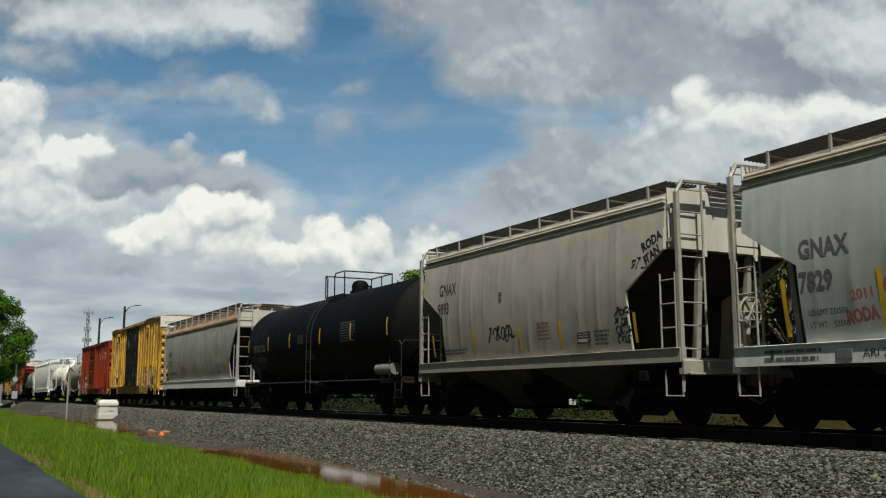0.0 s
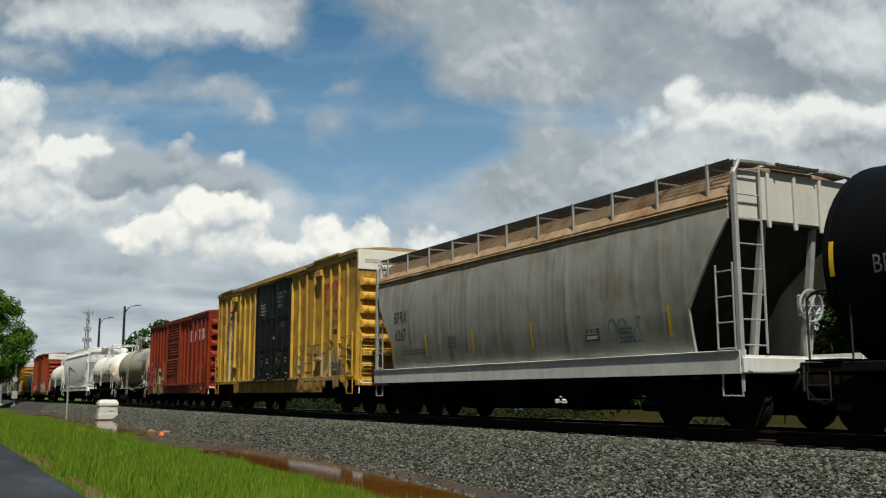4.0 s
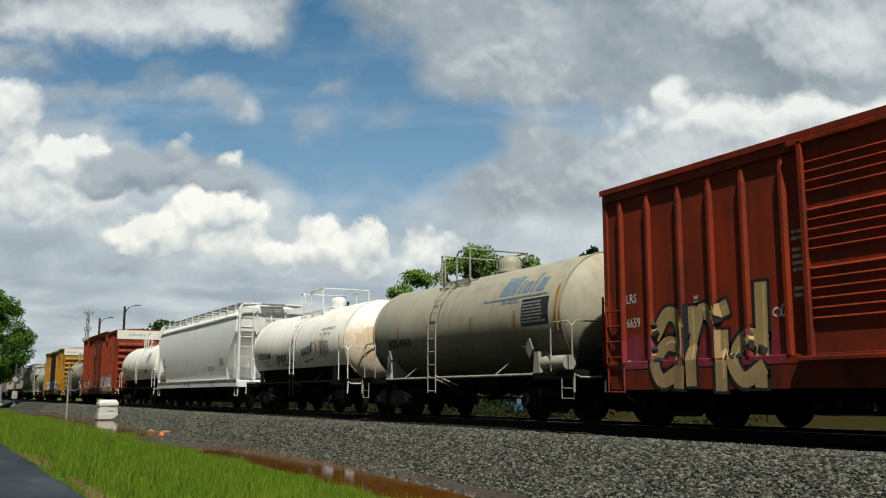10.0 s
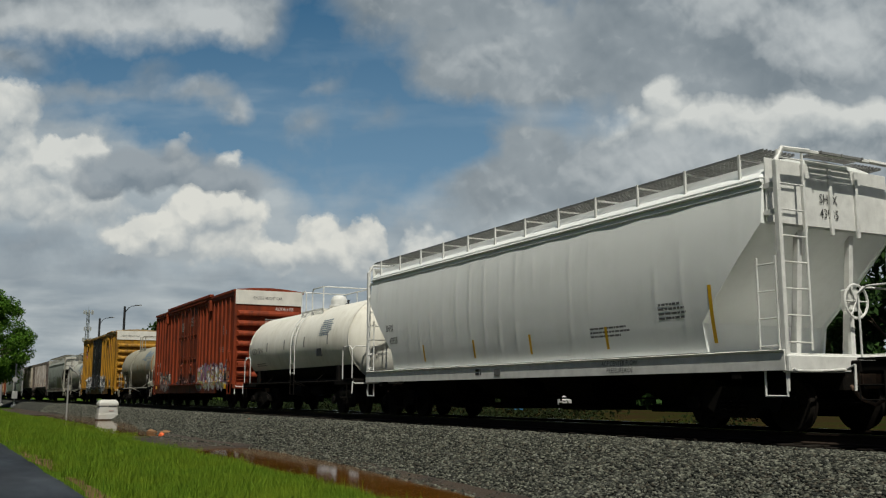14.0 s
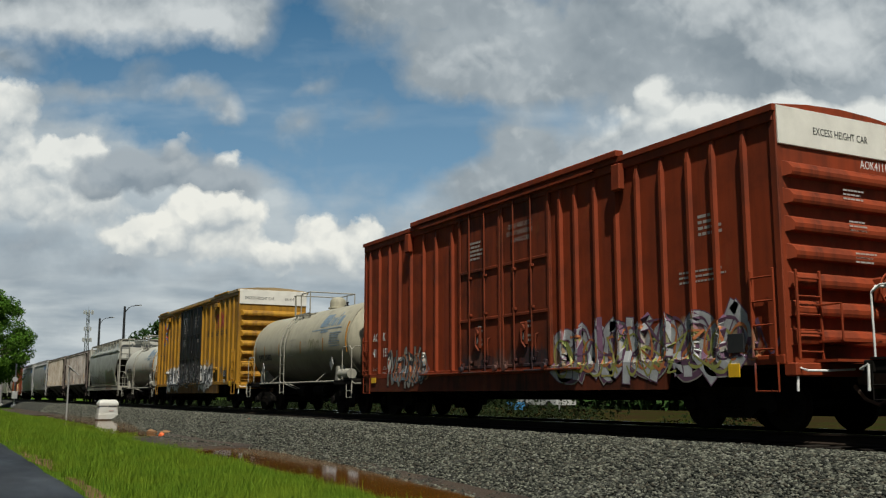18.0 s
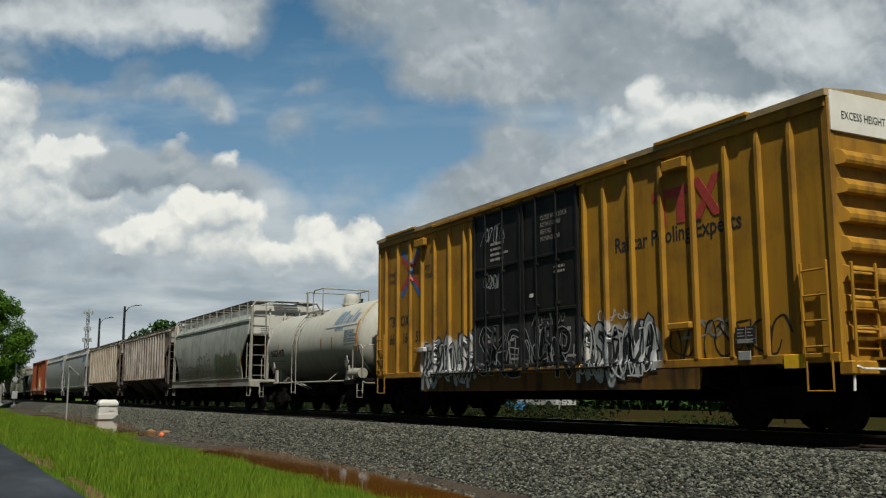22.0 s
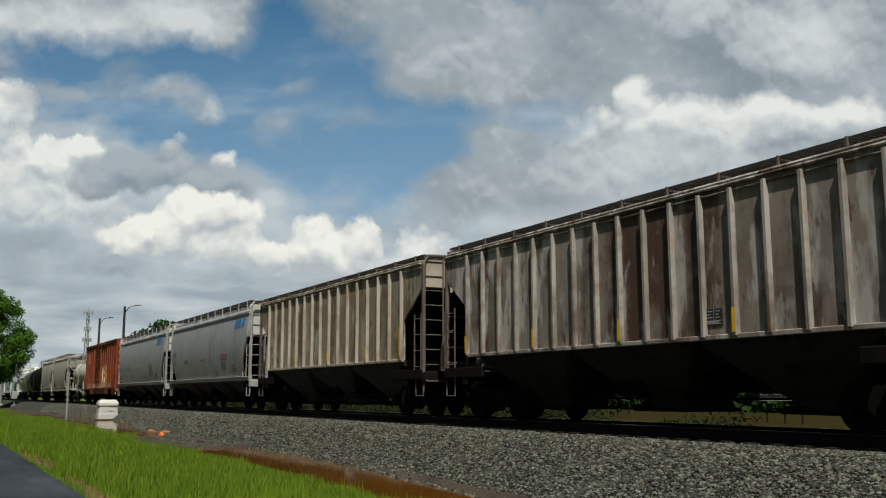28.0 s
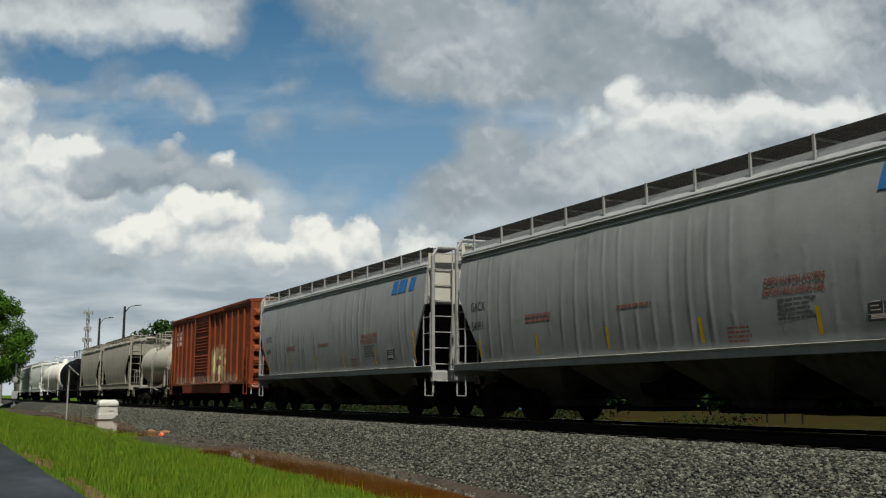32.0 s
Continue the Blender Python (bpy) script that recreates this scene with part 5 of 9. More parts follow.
def quick_mesh(name, P, F, mat):
    me = bpy.data.meshes.new(name)
    k = F.shape[1]
    me.vertices.add(len(P))
    me.vertices.foreach_set("co", P.astype(np.float32).ravel())
    me.loops.add(F.size)
    me.loops.foreach_set("vertex_index", F.astype(np.int32).ravel())
    me.polygons.add(len(F))
    me.polygons.foreach_set("loop_start", np.arange(0, F.size, k, dtype=np.int32))
    me.update(calc_edges=True)
    me.materials.append(mat)
    return me


tagged(new("ballast_stones", scatter_stones(130000)), "loose grey crushed stones on the ballast slope", "gravel", kind="stuff")


def grass(n, x0, x1, y0, y1, power, hmin, hmax, seed, keep=None):
    rng = np.random.default_rng(seed)
    x = x1 - (x1 - x0) * rng.random(n) ** power
    y = y0 + (y1 - y0) * rng.random(n)
    if keep is not None:
        m = keep(x, y, rng)
        x, y = x[m], y[m]
    n = len(x)
    z = np.interp(y, [1.8, 2.3, 4.9, 5.6, 6.1], [-0.84, -0.78, -0.80, -0.88, -0.93])
    tuft = np.array([noise.noise((float(a) * 0.9, float(b2) * 0.9, 0)) for a, b2 in zip(x, y)])
    hgt = rng.uniform(hmin, hmax, n) * (1.0 + 0.6 * tuft) * np.interp(y, [4.6, 6.3, 18], [1.0, 0.72, 1.0])
    wid = rng.uniform(0.0014, 0.0034, n) * (1 + np.abs(x) / 30)
    a = rng.uniform(0, 6.283, n)
    lean = rng.uniform(0.05, 0.75, n) ** 1.3 * hgt
    hgt = np.where(rng.random(n) < 0.03, hgt * 1.7, hgt)
    dx, dy = np.cos(a), np.sin(a)
    base = np.stack([x, y, z], -1)
    side = np.stack([-dy, dx, 0 * dx], -1) * wid[:, None]
    l1 = np.stack([dx * lean * 0.3, dy * lean * 0.3, hgt * 0.55], -1)
    l2 = np.stack([dx * lean, dy * lean, hgt], -1)
    P = np.stack([base - side, base + side, base + l1 + side * 0.8, base + l1 - side * 0.8, base + l2], 1)
    o = 5 * np.arange(n)[:, None]
    F = np.concatenate([o + np.array([0, 1, 2]), o + np.array([0, 2, 3]), o + np.array([3, 2, 4])])
    return quick_mesh("grass", P.reshape(-1, 3), F, BLADE)


def soil_gap(x, y, rng):
    edge = 2.3 + 0.22 * np.sin(x * 1.3) * np.sin(x * 0.47 + 1) + 0.12 * np.sin(x * 3.7)
    rim = np.interp(x, [-70, -38, -21, -12, -6], [7.0, 6.7, 5.95, 5.45, 5.2]) + 0.16 * np.sin(x * 1.9) * np.sin(x * 0.7) + 0.12 * rng.standard_normal(len(x))
    return ((y > edge) | (rng.random(len(x)) < 0.12)) & (y < rim)


tagged(new("verge_grass", grass(470000, -70, -6.5, 1.98, 7.0, 1.6, 0.07, 0.20, 3, soil_gap)), "uneven bright green grass blades on the verge", "grass", kind="stuff")
tagged(new("far_verge_grass", grass(26000, -170, -60, 2.0, 6.4, 1.0, 0.14, 0.26, 4)), "distant bright green grass on the verge", "grass", kind="stuff")

track = thing("track", (0, 0, 0), "standard-gauge railway track on timber sleepers", "railway track")
track["kind"] = "structure"
for y in (TRACK_Y - 0.753, TRACK_Y + 0.753):
    rl = Shape().prism([(y - 0.07, -0.17), (y + 0.07, -0.17), (y + 0.07, -0.155), (y + 0.012, -0.135), (y + 0.012, -0.045), (y + 0.036, -0.035), (y + 0.036, -0.004), (y - 0.036, -0.004), (y - 0.036, -0.035), (y - 0.012, -0.045), (y - 0.012, -0.135), (y - 0.07, -0.155)], "x", -1500, 300)
    r0 = part("rail", rl, RAILM, track)
    part("rail_head", B(-1500, 300, y - 0.034, y + 0.034, -0.005, 0.0), RAILTOP, r0)
tie = B(-0.115, 0.115, TRACK_Y - 1.3, TRACK_Y + 1.3, -0.33, -0.172, 0.01).mesh("sleeper", TIEM)
for i in range(150):
    o = part("sleeper", tie, None, track, at=(-72 + i * 0.52, 0.03 * math.sin(i * 2.3), 0))
rest = Shape()
for i in range(240):
    x = -72.5 - i * 0.52
    rest.box(x - 0.115, x + 0.115, TRACK_Y - 1.3, TRACK_Y + 1.3, -0.33, -0.172)
part("far_sleepers", rest, TIEM, track, kind="stuff")

# ---- sky backdrops: far clouds and a nearer, faster cloud deck ----
PXF = 784.0 / math.tan(radians(FOV) / 2)


def sky_sheet(name, dist, margin, mat, label):
    """A plain glowing sheet of sky far behind the place, square to the view."""
    k = dist / PXF
    w, h2 = (784 + margin) * k, (441 + margin) * k
    me = Shape()
    me.v = [(-w, -h2, 0), (w, -h2, 0), (w, h2, 0), (-w, h2, 0)]
    me.f = [(0, 1, 2, 3)]
    ob = tagged(new(name, me.mesh(name, mat)), label, "sky", kind="structure")
    ob.matrix_world = SHOT @ Matrix.Translation((0, 0, -dist))
    return ob, k


def cloud_tree(name, dist, blobs, scale_w, warp, seed):
    """blobs: centre and radius across and down in units of a hundredth of the view, and weight. Gives density and coordinates."""
    m = bpy.data.materials.new(name)
    m.use_nodes = True
    N = Nodes(m.node_tree)
    N.n.remove(N.n["Principled BSDF"])
    co = N.add("ShaderNodeTexCoord").outputs["Object"]
    k = PXF / dist / 100.0
    p = N.add("ShaderNodeMapping", {"Vector": co, "Scale": (k, -k, 1.0), "Location": (7.84, 4.41, seed)}).outputs[0]
    nv = N.add("ShaderNodeTexNoise", {"Vector": p, "Scale": scale_w, "Detail": 5.0, "Roughness": 0.58}).outputs[1]
    off = N.add("ShaderNodeVectorMath", {0: nv, 1: (0.5, 0.5, 0.5)}, operation="SUBTRACT").outputs[0]
    off = N.add("ShaderNodeVectorMath", {0: off, 1: (warp, warp, 0.0)}, operation="MULTIPLY").outputs[0]
    q = N.add("ShaderNodeVectorMath", {0: p, 1: off}, operation="ADD").outputs[0]
    q = N.add("ShaderNodeVectorMath", {0: q, 1: (1.0, 1.0, 0.0)}, operation="MULTIPLY").outputs[0]

    def field(items):
        d = None
        for cx, cy, rx, ry, wgt in items:
            mp = N.add("ShaderNodeMapping", {"Vector": q, "Scale": (1 / rx, 1 / ry, 1.0), "Location": (-cx / rx, -cy / ry, 0.0)}).outputs[0]
            g = N.add("ShaderNodeTexGradient", {"Vector": mp}, gradient_type="SPHERICAL").outputs[1]
            d = N.math("MULTIPLY", g, wgt) if d is None else N.math("MULTIPLY_ADD", g, wgt, d)
        return d
    return m, N, p, field


def billow(N, vec, shift=(0.0, 0.0, 0.0)):
    """Heaped, rounded lumps at three sizes, like the heads of cumulus."""
    total = None
    for size, wgt in ((1.1, 0.52), (2.6, 0.28), (5.6, 0.12), (12.0, 0.05)):
        mp = N.add("ShaderNodeMapping", {"Vector": vec, "Location": shift}).outputs[0]
        v = N.add("ShaderNodeTexVoronoi", {"Vector": mp, "Scale": size, "Smoothness": 0.15}, feature="SMOOTH_F1").outputs[0]
        total = N.math("MULTIPLY", v, wgt) if total is None else N.math("MULTIPLY_ADD", v, wgt, total)
    return N.math("SUBTRACT", 1.0, N.math("MULTIPLY", total, 1.25))


def finish_sky(m, N, colour, alpha=None):
    em = N.add("ShaderNodeEmission", {"Color": colour, "Strength": 1.0}).outputs[0]
    out = N.n["Material Output"]
    if alpha is not None:
        em = N.add("ShaderNodeMixShader", {0: alpha, 1: N.add("ShaderNodeBsdfTransparent").outputs[0], 2: em}).outputs[0]
    N.t.links.new(em, out.inputs[0])


FAR_D, DECK_D = 4200.0, 3400.0


def heaped(N, field, heap, items, lift, crisp, rough):
    """One bank of cumulus: its cover, and how much of it faces the light from above."""
    d = field(items)
    above = field([(cx, cy + lift, rx, ry, w) for cx, cy, rx, ry, w in items])
    edge = N.math("ADD", d, N.math("MULTIPLY", N.math("SUBTRACT", heap, 0.5), rough))
    edge = N.math("MULTIPLY", edge, N.ramp(d, 0.0, 0.22))
    return N.ramp(edge, 0.16, 0.16 + crisp), N.math("SUBTRACT", d, above)


def warped(N, p, scale, amount):
    nv = N.add("ShaderNodeTexNoise", {"Vector": p, "Scale": scale, "Detail": 4.0, "Roughness": 0.55}).outputs[1]
    nv = N.add("ShaderNodeVectorMath", {0: nv, 1: (0.5, 0.5, 0.5)}, operation="SUBTRACT").outputs[0]
    nv = N.add("ShaderNodeVectorMath", {0: nv, 1: (amount, amount, 0.0)}, operation="MULTIPLY").outputs[0]
    return N.add("ShaderNodeVectorMath", {0: p, 1: nv}, operation="ADD").outputs[0]


m, N, p, field = cloud_tree("far cumulus sky", FAR_D, (), 1.0, 0.80, 3.0)
BACK = [(0.35, 2.0, 0.62, 0.75, 2.2), (-0.2, 1.9, 0.6, 0.7, 1.6), (0.7, 2.75, 0.75, 0.50, 1.9), (1.75, 2.60, 0.52, 0.34, 1.9), (1.25, 2.8, 0.7, 0.45, 1.4), (0.1, 3.1, 1.0, 0.9, 1.6),
        (0.9, 3.5, 1.2, 0.8, 1.4), (1.9, 3.7, 0.9, 0.6, 1.0), (4.15, 2.85, 0.36, 0.34, 1.6), (7.7, 4.25, 0.7, 0.4, 1.0), (7.2, 4.55, 0.8, 0.4, 0.9), (3.3, 2.75, 0.7, 0.45, 0.9)]
LENS = [(2.2, 3.05, 1.0, 0.60, 1.9), (3.2, 2.95, 1.2, 0.62, 2.0), (4.2, 3.25, 0.9, 0.42, 1.6), (1.8, 3.35, 0.6, 0.35, 1.3), (0.7, 4.35, 1.5, 0.42, 1.2), (2.2, 4.70, 1.4, 0.36, 1.2), (0.5, 4.9, 1.8, 0.4, 1.0), (4.0, 4.95, 1.6, 0.3, 1.0), (5.9, 4.98, 1.0, 0.25, 0.8)]
FRONT = [(3.55, 3.85, 0.75, 0.62, 2.0), (2.75, 4.15, 0.75, 0.45, 1.5), (4.3, 3.85, 0.65, 0.50, 1.5), (3.3, 4.4, 1.1, 0.45, 1.4), (4.55, 4.45, 0.8, 0.5, 1.4), (5.75, 4.25, 0.62, 0.58, 2.0),
         (6.6, 4.20, 0.40, 0.48, 2.0), (6.2, 4.6, 0.9, 0.45, 1.6), (5.15, 4.6, 0.7, 0.4, 1.2), (2.1, 4.15, 0.9, 0.4, 0.8)]
cover = field([(0.2, 3.2, 2.6, 2.0, 2.0), (1.6, 3.3, 2.2, 1.3, 2.0), (3.4, 3.4, 2.0, 0.9, 1.0), (2.6, 4.4, 3.4, 2.0, 2.2), (5.2, 5.0, 3.4, 1.6, 1.8), (2.0, 5.8, 6.0, 1.4, 1.6), (9.2, 4.2, 2.6, 1.4, 1.4), (12.0, 3.9, 5.0, 2.2, 2.0), (15.0, 4.5, 4.0, 2.5, 1.6), (7.4, 4.9, 2.2, 1.2, 1.3)])
fn2 = N.noise(N.scaled(p, (0.35, 1.3, 1)), 1.0, 4.0, 0.5)
bump = N.noise(p, 1.3, 5.0, 0.55)
yy = N.add("ShaderNodeSeparateXYZ", {0: p}).outputs[1]
blue = N.mix(N.ramp(yy, 0.0, 3.6), lin(66, 110, 148), lin(122, 158, 188))
blue = N.mix(N.ramp(yy, 3.2, 5.5), blue, lin(158, 178, 194))
blue = N.mix(N.math("MULTIPLY", N.ramp(fn2, 0.48, 0.78), 0.4), blue, lin(158, 178, 196))
col = N.mix(N.math("MULTIPLY", N.ramp(N.math("ADD", cover, N.math("MULTIPLY", N.math("SUBTRACT", fn2, 0.5), 1.1)), 0.1, 0.9), 0.94), blue, N.mix(N.ramp(N.math("ADD", fn2, N.math("MULTIPLY", bump, 0.5)), 0.5, 1.0), lin(158, 170, 181), lin(202, 208, 212)))
pw = warped(N, p, 1.3, 0.5)
heap, heap_up = billow(N, pw), billow(N, pw, (0.05, -0.16, 0.0))
relief = N.math("MULTIPLY", N.math("SUBTRACT", heap, heap_up), 0.8)
for items, dim, bright, crisp, rough in ((BACK, lin(170, 179, 187), lin(232, 232, 229), 0.45, 1.0), (LENS, lin(124, 137, 150), lin(164, 172, 180), 0.75, 1.1), (FRONT, lin(178, 185, 191), lin(240, 238, 232), 0.40, 1.0)):
    mask, up = heaped(N, field, heap, items, 0.16, crisp, rough)
    light = N.math("ADD", N.math("MULTIPLY", up, 0.75), N.math("ADD", relief, N.math("MULTIPLY", N.math("SUBTRACT", bump, 0.5), 0.9)))
    light = N.math("ADD", light, N.math("MULTIPLY", N.math("SUBTRACT", heap, 0.5), 0.7))
    if items is LENS:
        mask = N.math("MULTIPLY", mask, 0.8)
    col = N.mix(mask, col, N.mix(N.ramp(light, -0.62, 0.34), dim, bright))
low = N.ramp(N.math("ADD", yy, N.math("MULTIPLY", N.math("SUBTRACT", fn2, 0.5), 1.5)), 4.55, 5.4)
strata = N.noise(N.scaled(p, (0.5, 2.4, 1), (3, 5, 0)), 1.0, 4.0, 0.5)
col = N.mix(N.math("MULTIPLY", low, 0.85), col, N.mix(N.ramp(N.math("ADD", strata, N.math("MULTIPLY", N.ramp(yy, 5.0, 6.3), 0.15)), 0.42, 0.66), lin(148, 160, 171), lin(198, 204, 208)))
finish_sky(m, N, col)
far_sky, FAR_K = sky_sheet("backdrop", FAR_D, 900, m, "pale blue sky with bright white cumulus clouds")

m, N, p, field = cloud_tree("grey cloud deck", DECK_D, (), 0.7, 1.15, 11.0)
GREYDECK = [(1.0, -0.1, 2.2, 1.15, 1.6), (3.5, -0.1, 2.3, 1.15, 1.8), (4.9, 0.2, 0.95, 0.9, 1.2), (7.9, -0.1, 2.3, 1.1, 1.6), (8.6, 1.2, 1.35, 0.85, 1.5), (10.6, 0.9, 2.4, 1.35, 2.0), (13.5, 0.5, 3.0, 1.8, 2.0),
            (16.5, 0.8, 3.0, 2.0, 1.8), (12.3, 2.5, 1.7, 1.2, 1.6), (14.6, 2.5, 2.6, 1.3, 1.8), (17.5, 2.6, 2.5, 1.6, 1.6), (9.75, 2.6, 0.8, 0.7, 1.3), (9.1, 3.4, 0.9, 0.7, 1.2), (10.8, 3.2, 1.7, 1.1, 1.5), (20.0, 1.0, 4.0, 2.5, 1.5)]
WISPS = [(2.6, 1.62, 1.9, 0.36, 0.75), (4.2, 1.7, 0.75, 0.45, 0.9), (4.65, 2.05, 0.42, 0.42, 0.9), (6.05, 2.2, 0.5, 0.4, 0.6), (6.3, 1.5, 0.6, 0.22, 0.45), (7.2, 2.0, 0.7, 0.6, 0.6), (0.6, 0.95, 1.2, 0.5, 0.9), (3.1, 1.25, 0.9, 0.35, 0.5)]
SUNLIT = [(12.25, 1.62, 0.55, 0.42, 1.4), (11.4, 2.2, 0.65, 0.5, 1.05), (12.7, 2.15, 1.2, 0.55, 1.5), (14.5, 2.1, 1.5, 0.6, 1.6), (15.9, 2.1, 1.2, 0.6, 1.4), (9.8, 2.45, 0.6, 0.40, 0.3), (9.15, 3.25, 0.55, 0.36, 0.35)]
PALER = [(4.5, 0.45, 1.0, 0.7, 0.8), (2.9, 0.3, 2.0, 0.8, 0.8), (0.9, 0.4, 1.2, 0.7, 0.7), (15.5, 0.6, 2.0, 0.9, 0.7), (9.3, 0.85, 0.9, 0.3, 0.35), (4.7, 2.0, 0.4, 0.35, 0.7), (13.3, 0.1, 1.6, 0.6, 0.5), (12.8, 2.9, 3.5, 0.8, 0.5), (17.0, 2.4, 2.0, 1.0, 0.6), (3.6, 1.5, 0.8, 0.3, 0.4)]
fn = N.noise(p, 0.7, 5.0, 0.55)
fn3 = N.noise(p, 0.6, 3.0, 0.45)
pw = warped(N, p, 1.1, 0.6)
heap, heap_up = billow(N, pw), billow(N, pw, (0.05, -0.16, 0.0))
relief = N.math("MULTIPLY", N.math("SUBTRACT", heap, heap_up), 0.8)
body = N.math("ADD", field(GREYDECK), N.math("ADD", N.math("MULTIPLY", N.math("SUBTRACT", fn, 0.5), 1.0), N.math("MULTIPLY", N.math("SUBTRACT", heap, 0.5), 0.35)))
thin = N.math("ADD", field(WISPS), N.math("ADD", N.math("MULTIPLY", N.math("SUBTRACT", fn, 0.5), 0.8), N.math("MULTIPLY", N.math("SUBTRACT", heap, 0.5), 0.3)))
al = N.math("MAXIMUM", N.ramp(body, 0.02, 0.80), N.math("MULTIPLY", N.ramp(thin, 0.05, 0.70), 0.85))
tone = N.mix(N.ramp(N.math("ADD", fn3, N.math("MULTIPLY", relief, 0.3)), 0.3, 0.72), lin(136, 146, 155), lin(178, 185, 191))
pale = N.math("ADD", field(PALER), N.math("ADD", N.math("MULTIPLY", N.math("SUBTRACT", fn, 0.5), 0.9), N.math("MULTIPLY", relief, 0.8)))
tone = N.mix(N.math("MULTIPLY", N.ramp(pale, 0.05, 0.75), 0.85), tone, lin(216, 219, 221))
mask, up = heaped(N, field, heap, SUNLIT, 0.2, 0.65, 1.0)
light = N.math("ADD", N.math("MULTIPLY", up, 0.8), N.math("ADD", relief, N.math("MULTIPLY", N.math("SUBTRACT", fn, 0.5), 0.8)))
tone = N.mix(N.math("MULTIPLY", mask, 0.95), tone, N.mix(N.ramp(light, -0.55, 0.3), lin(184, 190, 194), lin(234, 234, 231)))
finish_sky(m, N, tone, N.math("MULTIPLY", al, 0.97))
deck_sky, DECK_K = sky_sheet("backdrop", DECK_D, 900, m, "drifting deck of grey clouds with bright edges")

# ---- trees ----
BARK = plain("grey-brown bark", (0.09, 0.065, 0.045), 0.9, 0, 0.5, 3.0, 0.6, 20.0)


def leaf_mat(name, a, b2):
    m, N, b, co = base_mat(name, 0.8, 0.0, 0.1)
    isl = N.add("ShaderNodeNewGeometry").outputs["Random Per Island"]
    c = N.mix(isl, a, b2)
    c = N.mix(N.math("MULTIPLY", N.ramp(N.noise(co, 0.4, 2.0), 0.4, 0.7), 0.4), c, tuple(v * 0.6 for v in a))
    N.t.links.new(c, b.inputs["Base Color"])
    return m


LEAF_A = leaf_mat("fresh green leaves", (0.034, 0.088, 0.008), (0.085, 0.175, 0.016))
LEAF_B = leaf_mat("dark green leaves", (0.016, 0.038, 0.010), (0.035, 0.075, 0.016))
LEAF_E = leaf_mat("dark weed leaves", (0.008, 0.014, 0.004), (0.015, 0.025, 0.006))
LEAF_D = leaf_mat("olive evergreen leaves", (0.040, 0.050, 0.015), (0.10, 0.105, 0.036))
LEAF_C = leaf_mat("light spring leaves", (0.10, 0.19, 0.035), (0.18, 0.28, 0.065))


def tree(at, height, spread, clear, mat, seed, label, leaves=9000, leaf=0.22, clumps=60, spiky=False):
    rnd = random.Random(seed)
    rng = np.random.default_rng(seed)
    tr = thing("tree", at, label, "tree", "trees round the railway")
    s = Shape()
    top = height * 0.82
    s.tube([(0, 0, -0.3), (0.05, 0, height * 0.1), (0.1 * rnd.random(), 0.1, height * 0.35), (0.2 * rnd.random(), 0.1, top)], height * 0.028, 10, height * 0.006)
    cents = []
    for i in range(clumps):
        u = rnd.random()
        z = clear + (height - clear) * u
        k = math.sin(math.pi * min(0.97, 0.18 + 0.82 * u)) ** (0.7 if not spiky else 0.5)
        rr = spread * k * math.sqrt(rnd.uniform(0.15, 1.0))
        a = rnd.uniform(0, 6.283)
        p = (rr * math.cos(a), rr * math.sin(a), z)
        cents.append(p)
        if i % 3 == 0:
            z0 = max(height * 0.15, z - rr * rnd.uniform(0.5, 0.9))
            s.tube([(0, 0, z0), (p[0] * 0.5, p[1] * 0.5, (z0 + z) / 2 + 0.2), p], height * 0.009, 6, height * 0.002)
    part("trunk", s, BARK, tr, smooth=40)
    C = np.array(cents)
    n = leaves
    idx = rng.integers(0, len(C), n)
    rad = spread * rng.uniform(0.12, 0.26, len(C)) * (0.6 if spiky else 1.0)
    d = rng.normal(0, 1, (n, 3))
    d /= np.linalg.norm(d, axis=1)[:, None]
    P0 = C[idx] + d * (rad[idx] * rng.random(n) ** 0.4)[:, None] * np.array([1, 1, 0.7 if not spiky else 1.7])
    u = rng.normal(0, 1, (n, 3))
    u /= np.linalg.norm(u, axis=1)[:, None]
    v = np.cross(u, rng.normal(0, 1, (n, 3)))
    v /= np.linalg.norm(v, axis=1)[:, None]
    sz = leaf * rng.uniform(0.5, 1.2, n)[:, None]
    P = np.stack([P0 - u * sz, P0 + v * sz * 0.45, P0 + u * sz, P0 - v * sz * 0.45], 1)
    F = np.arange(4 * n).reshape(n, 4)
    part("crown", quick_mesh("crown", P.reshape(-1, 3), F, mat), None, tr)
    return tr


tree((-132.0, 5.0, -0.8), 14.9, 6.6, 2.8, LEAF_A, 2, "leafy green street tree with a broad uneven crown", 80000, 0.165, 150)
tree((-152.0, 3.0, -0.8), 13.0, 6.0, 3.0, LEAF_A, 12, "further green street tree beside the verge", 8000, 0.3, 60)
tree((-83.0, 48.0, -0.5), 16.0, 5.2, 4.0, LEAF_C, 3, "light green spring tree behind the railway", 20000, 0.2, 90)
tree((-76.0, 49.5, -0.5), 13.9, 4.0, 4.0, LEAF_C, 4, "light green spring tree behind the railway", 15000, 0.2, 80)
tree((-98.0, 49.0, -0.5), 15.0, 5.0, 4.0, LEAF_C, 5, "light green spring tree behind the railway", 15000, 0.2, 80)
tree((-54.5, 48.0, -0.5), 14.4, 4.6, 4.0, LEAF_D, 6, "dark spiky evergreen tree behind the railway", 26000, 0.2, 110, True)
tree((-49.5, 49.0, -0.5), 13.2, 5.4, 4.0, LEAF_D, 7, "dark spiky evergreen tree behind the railway", 26000, 0.2, 110, True)
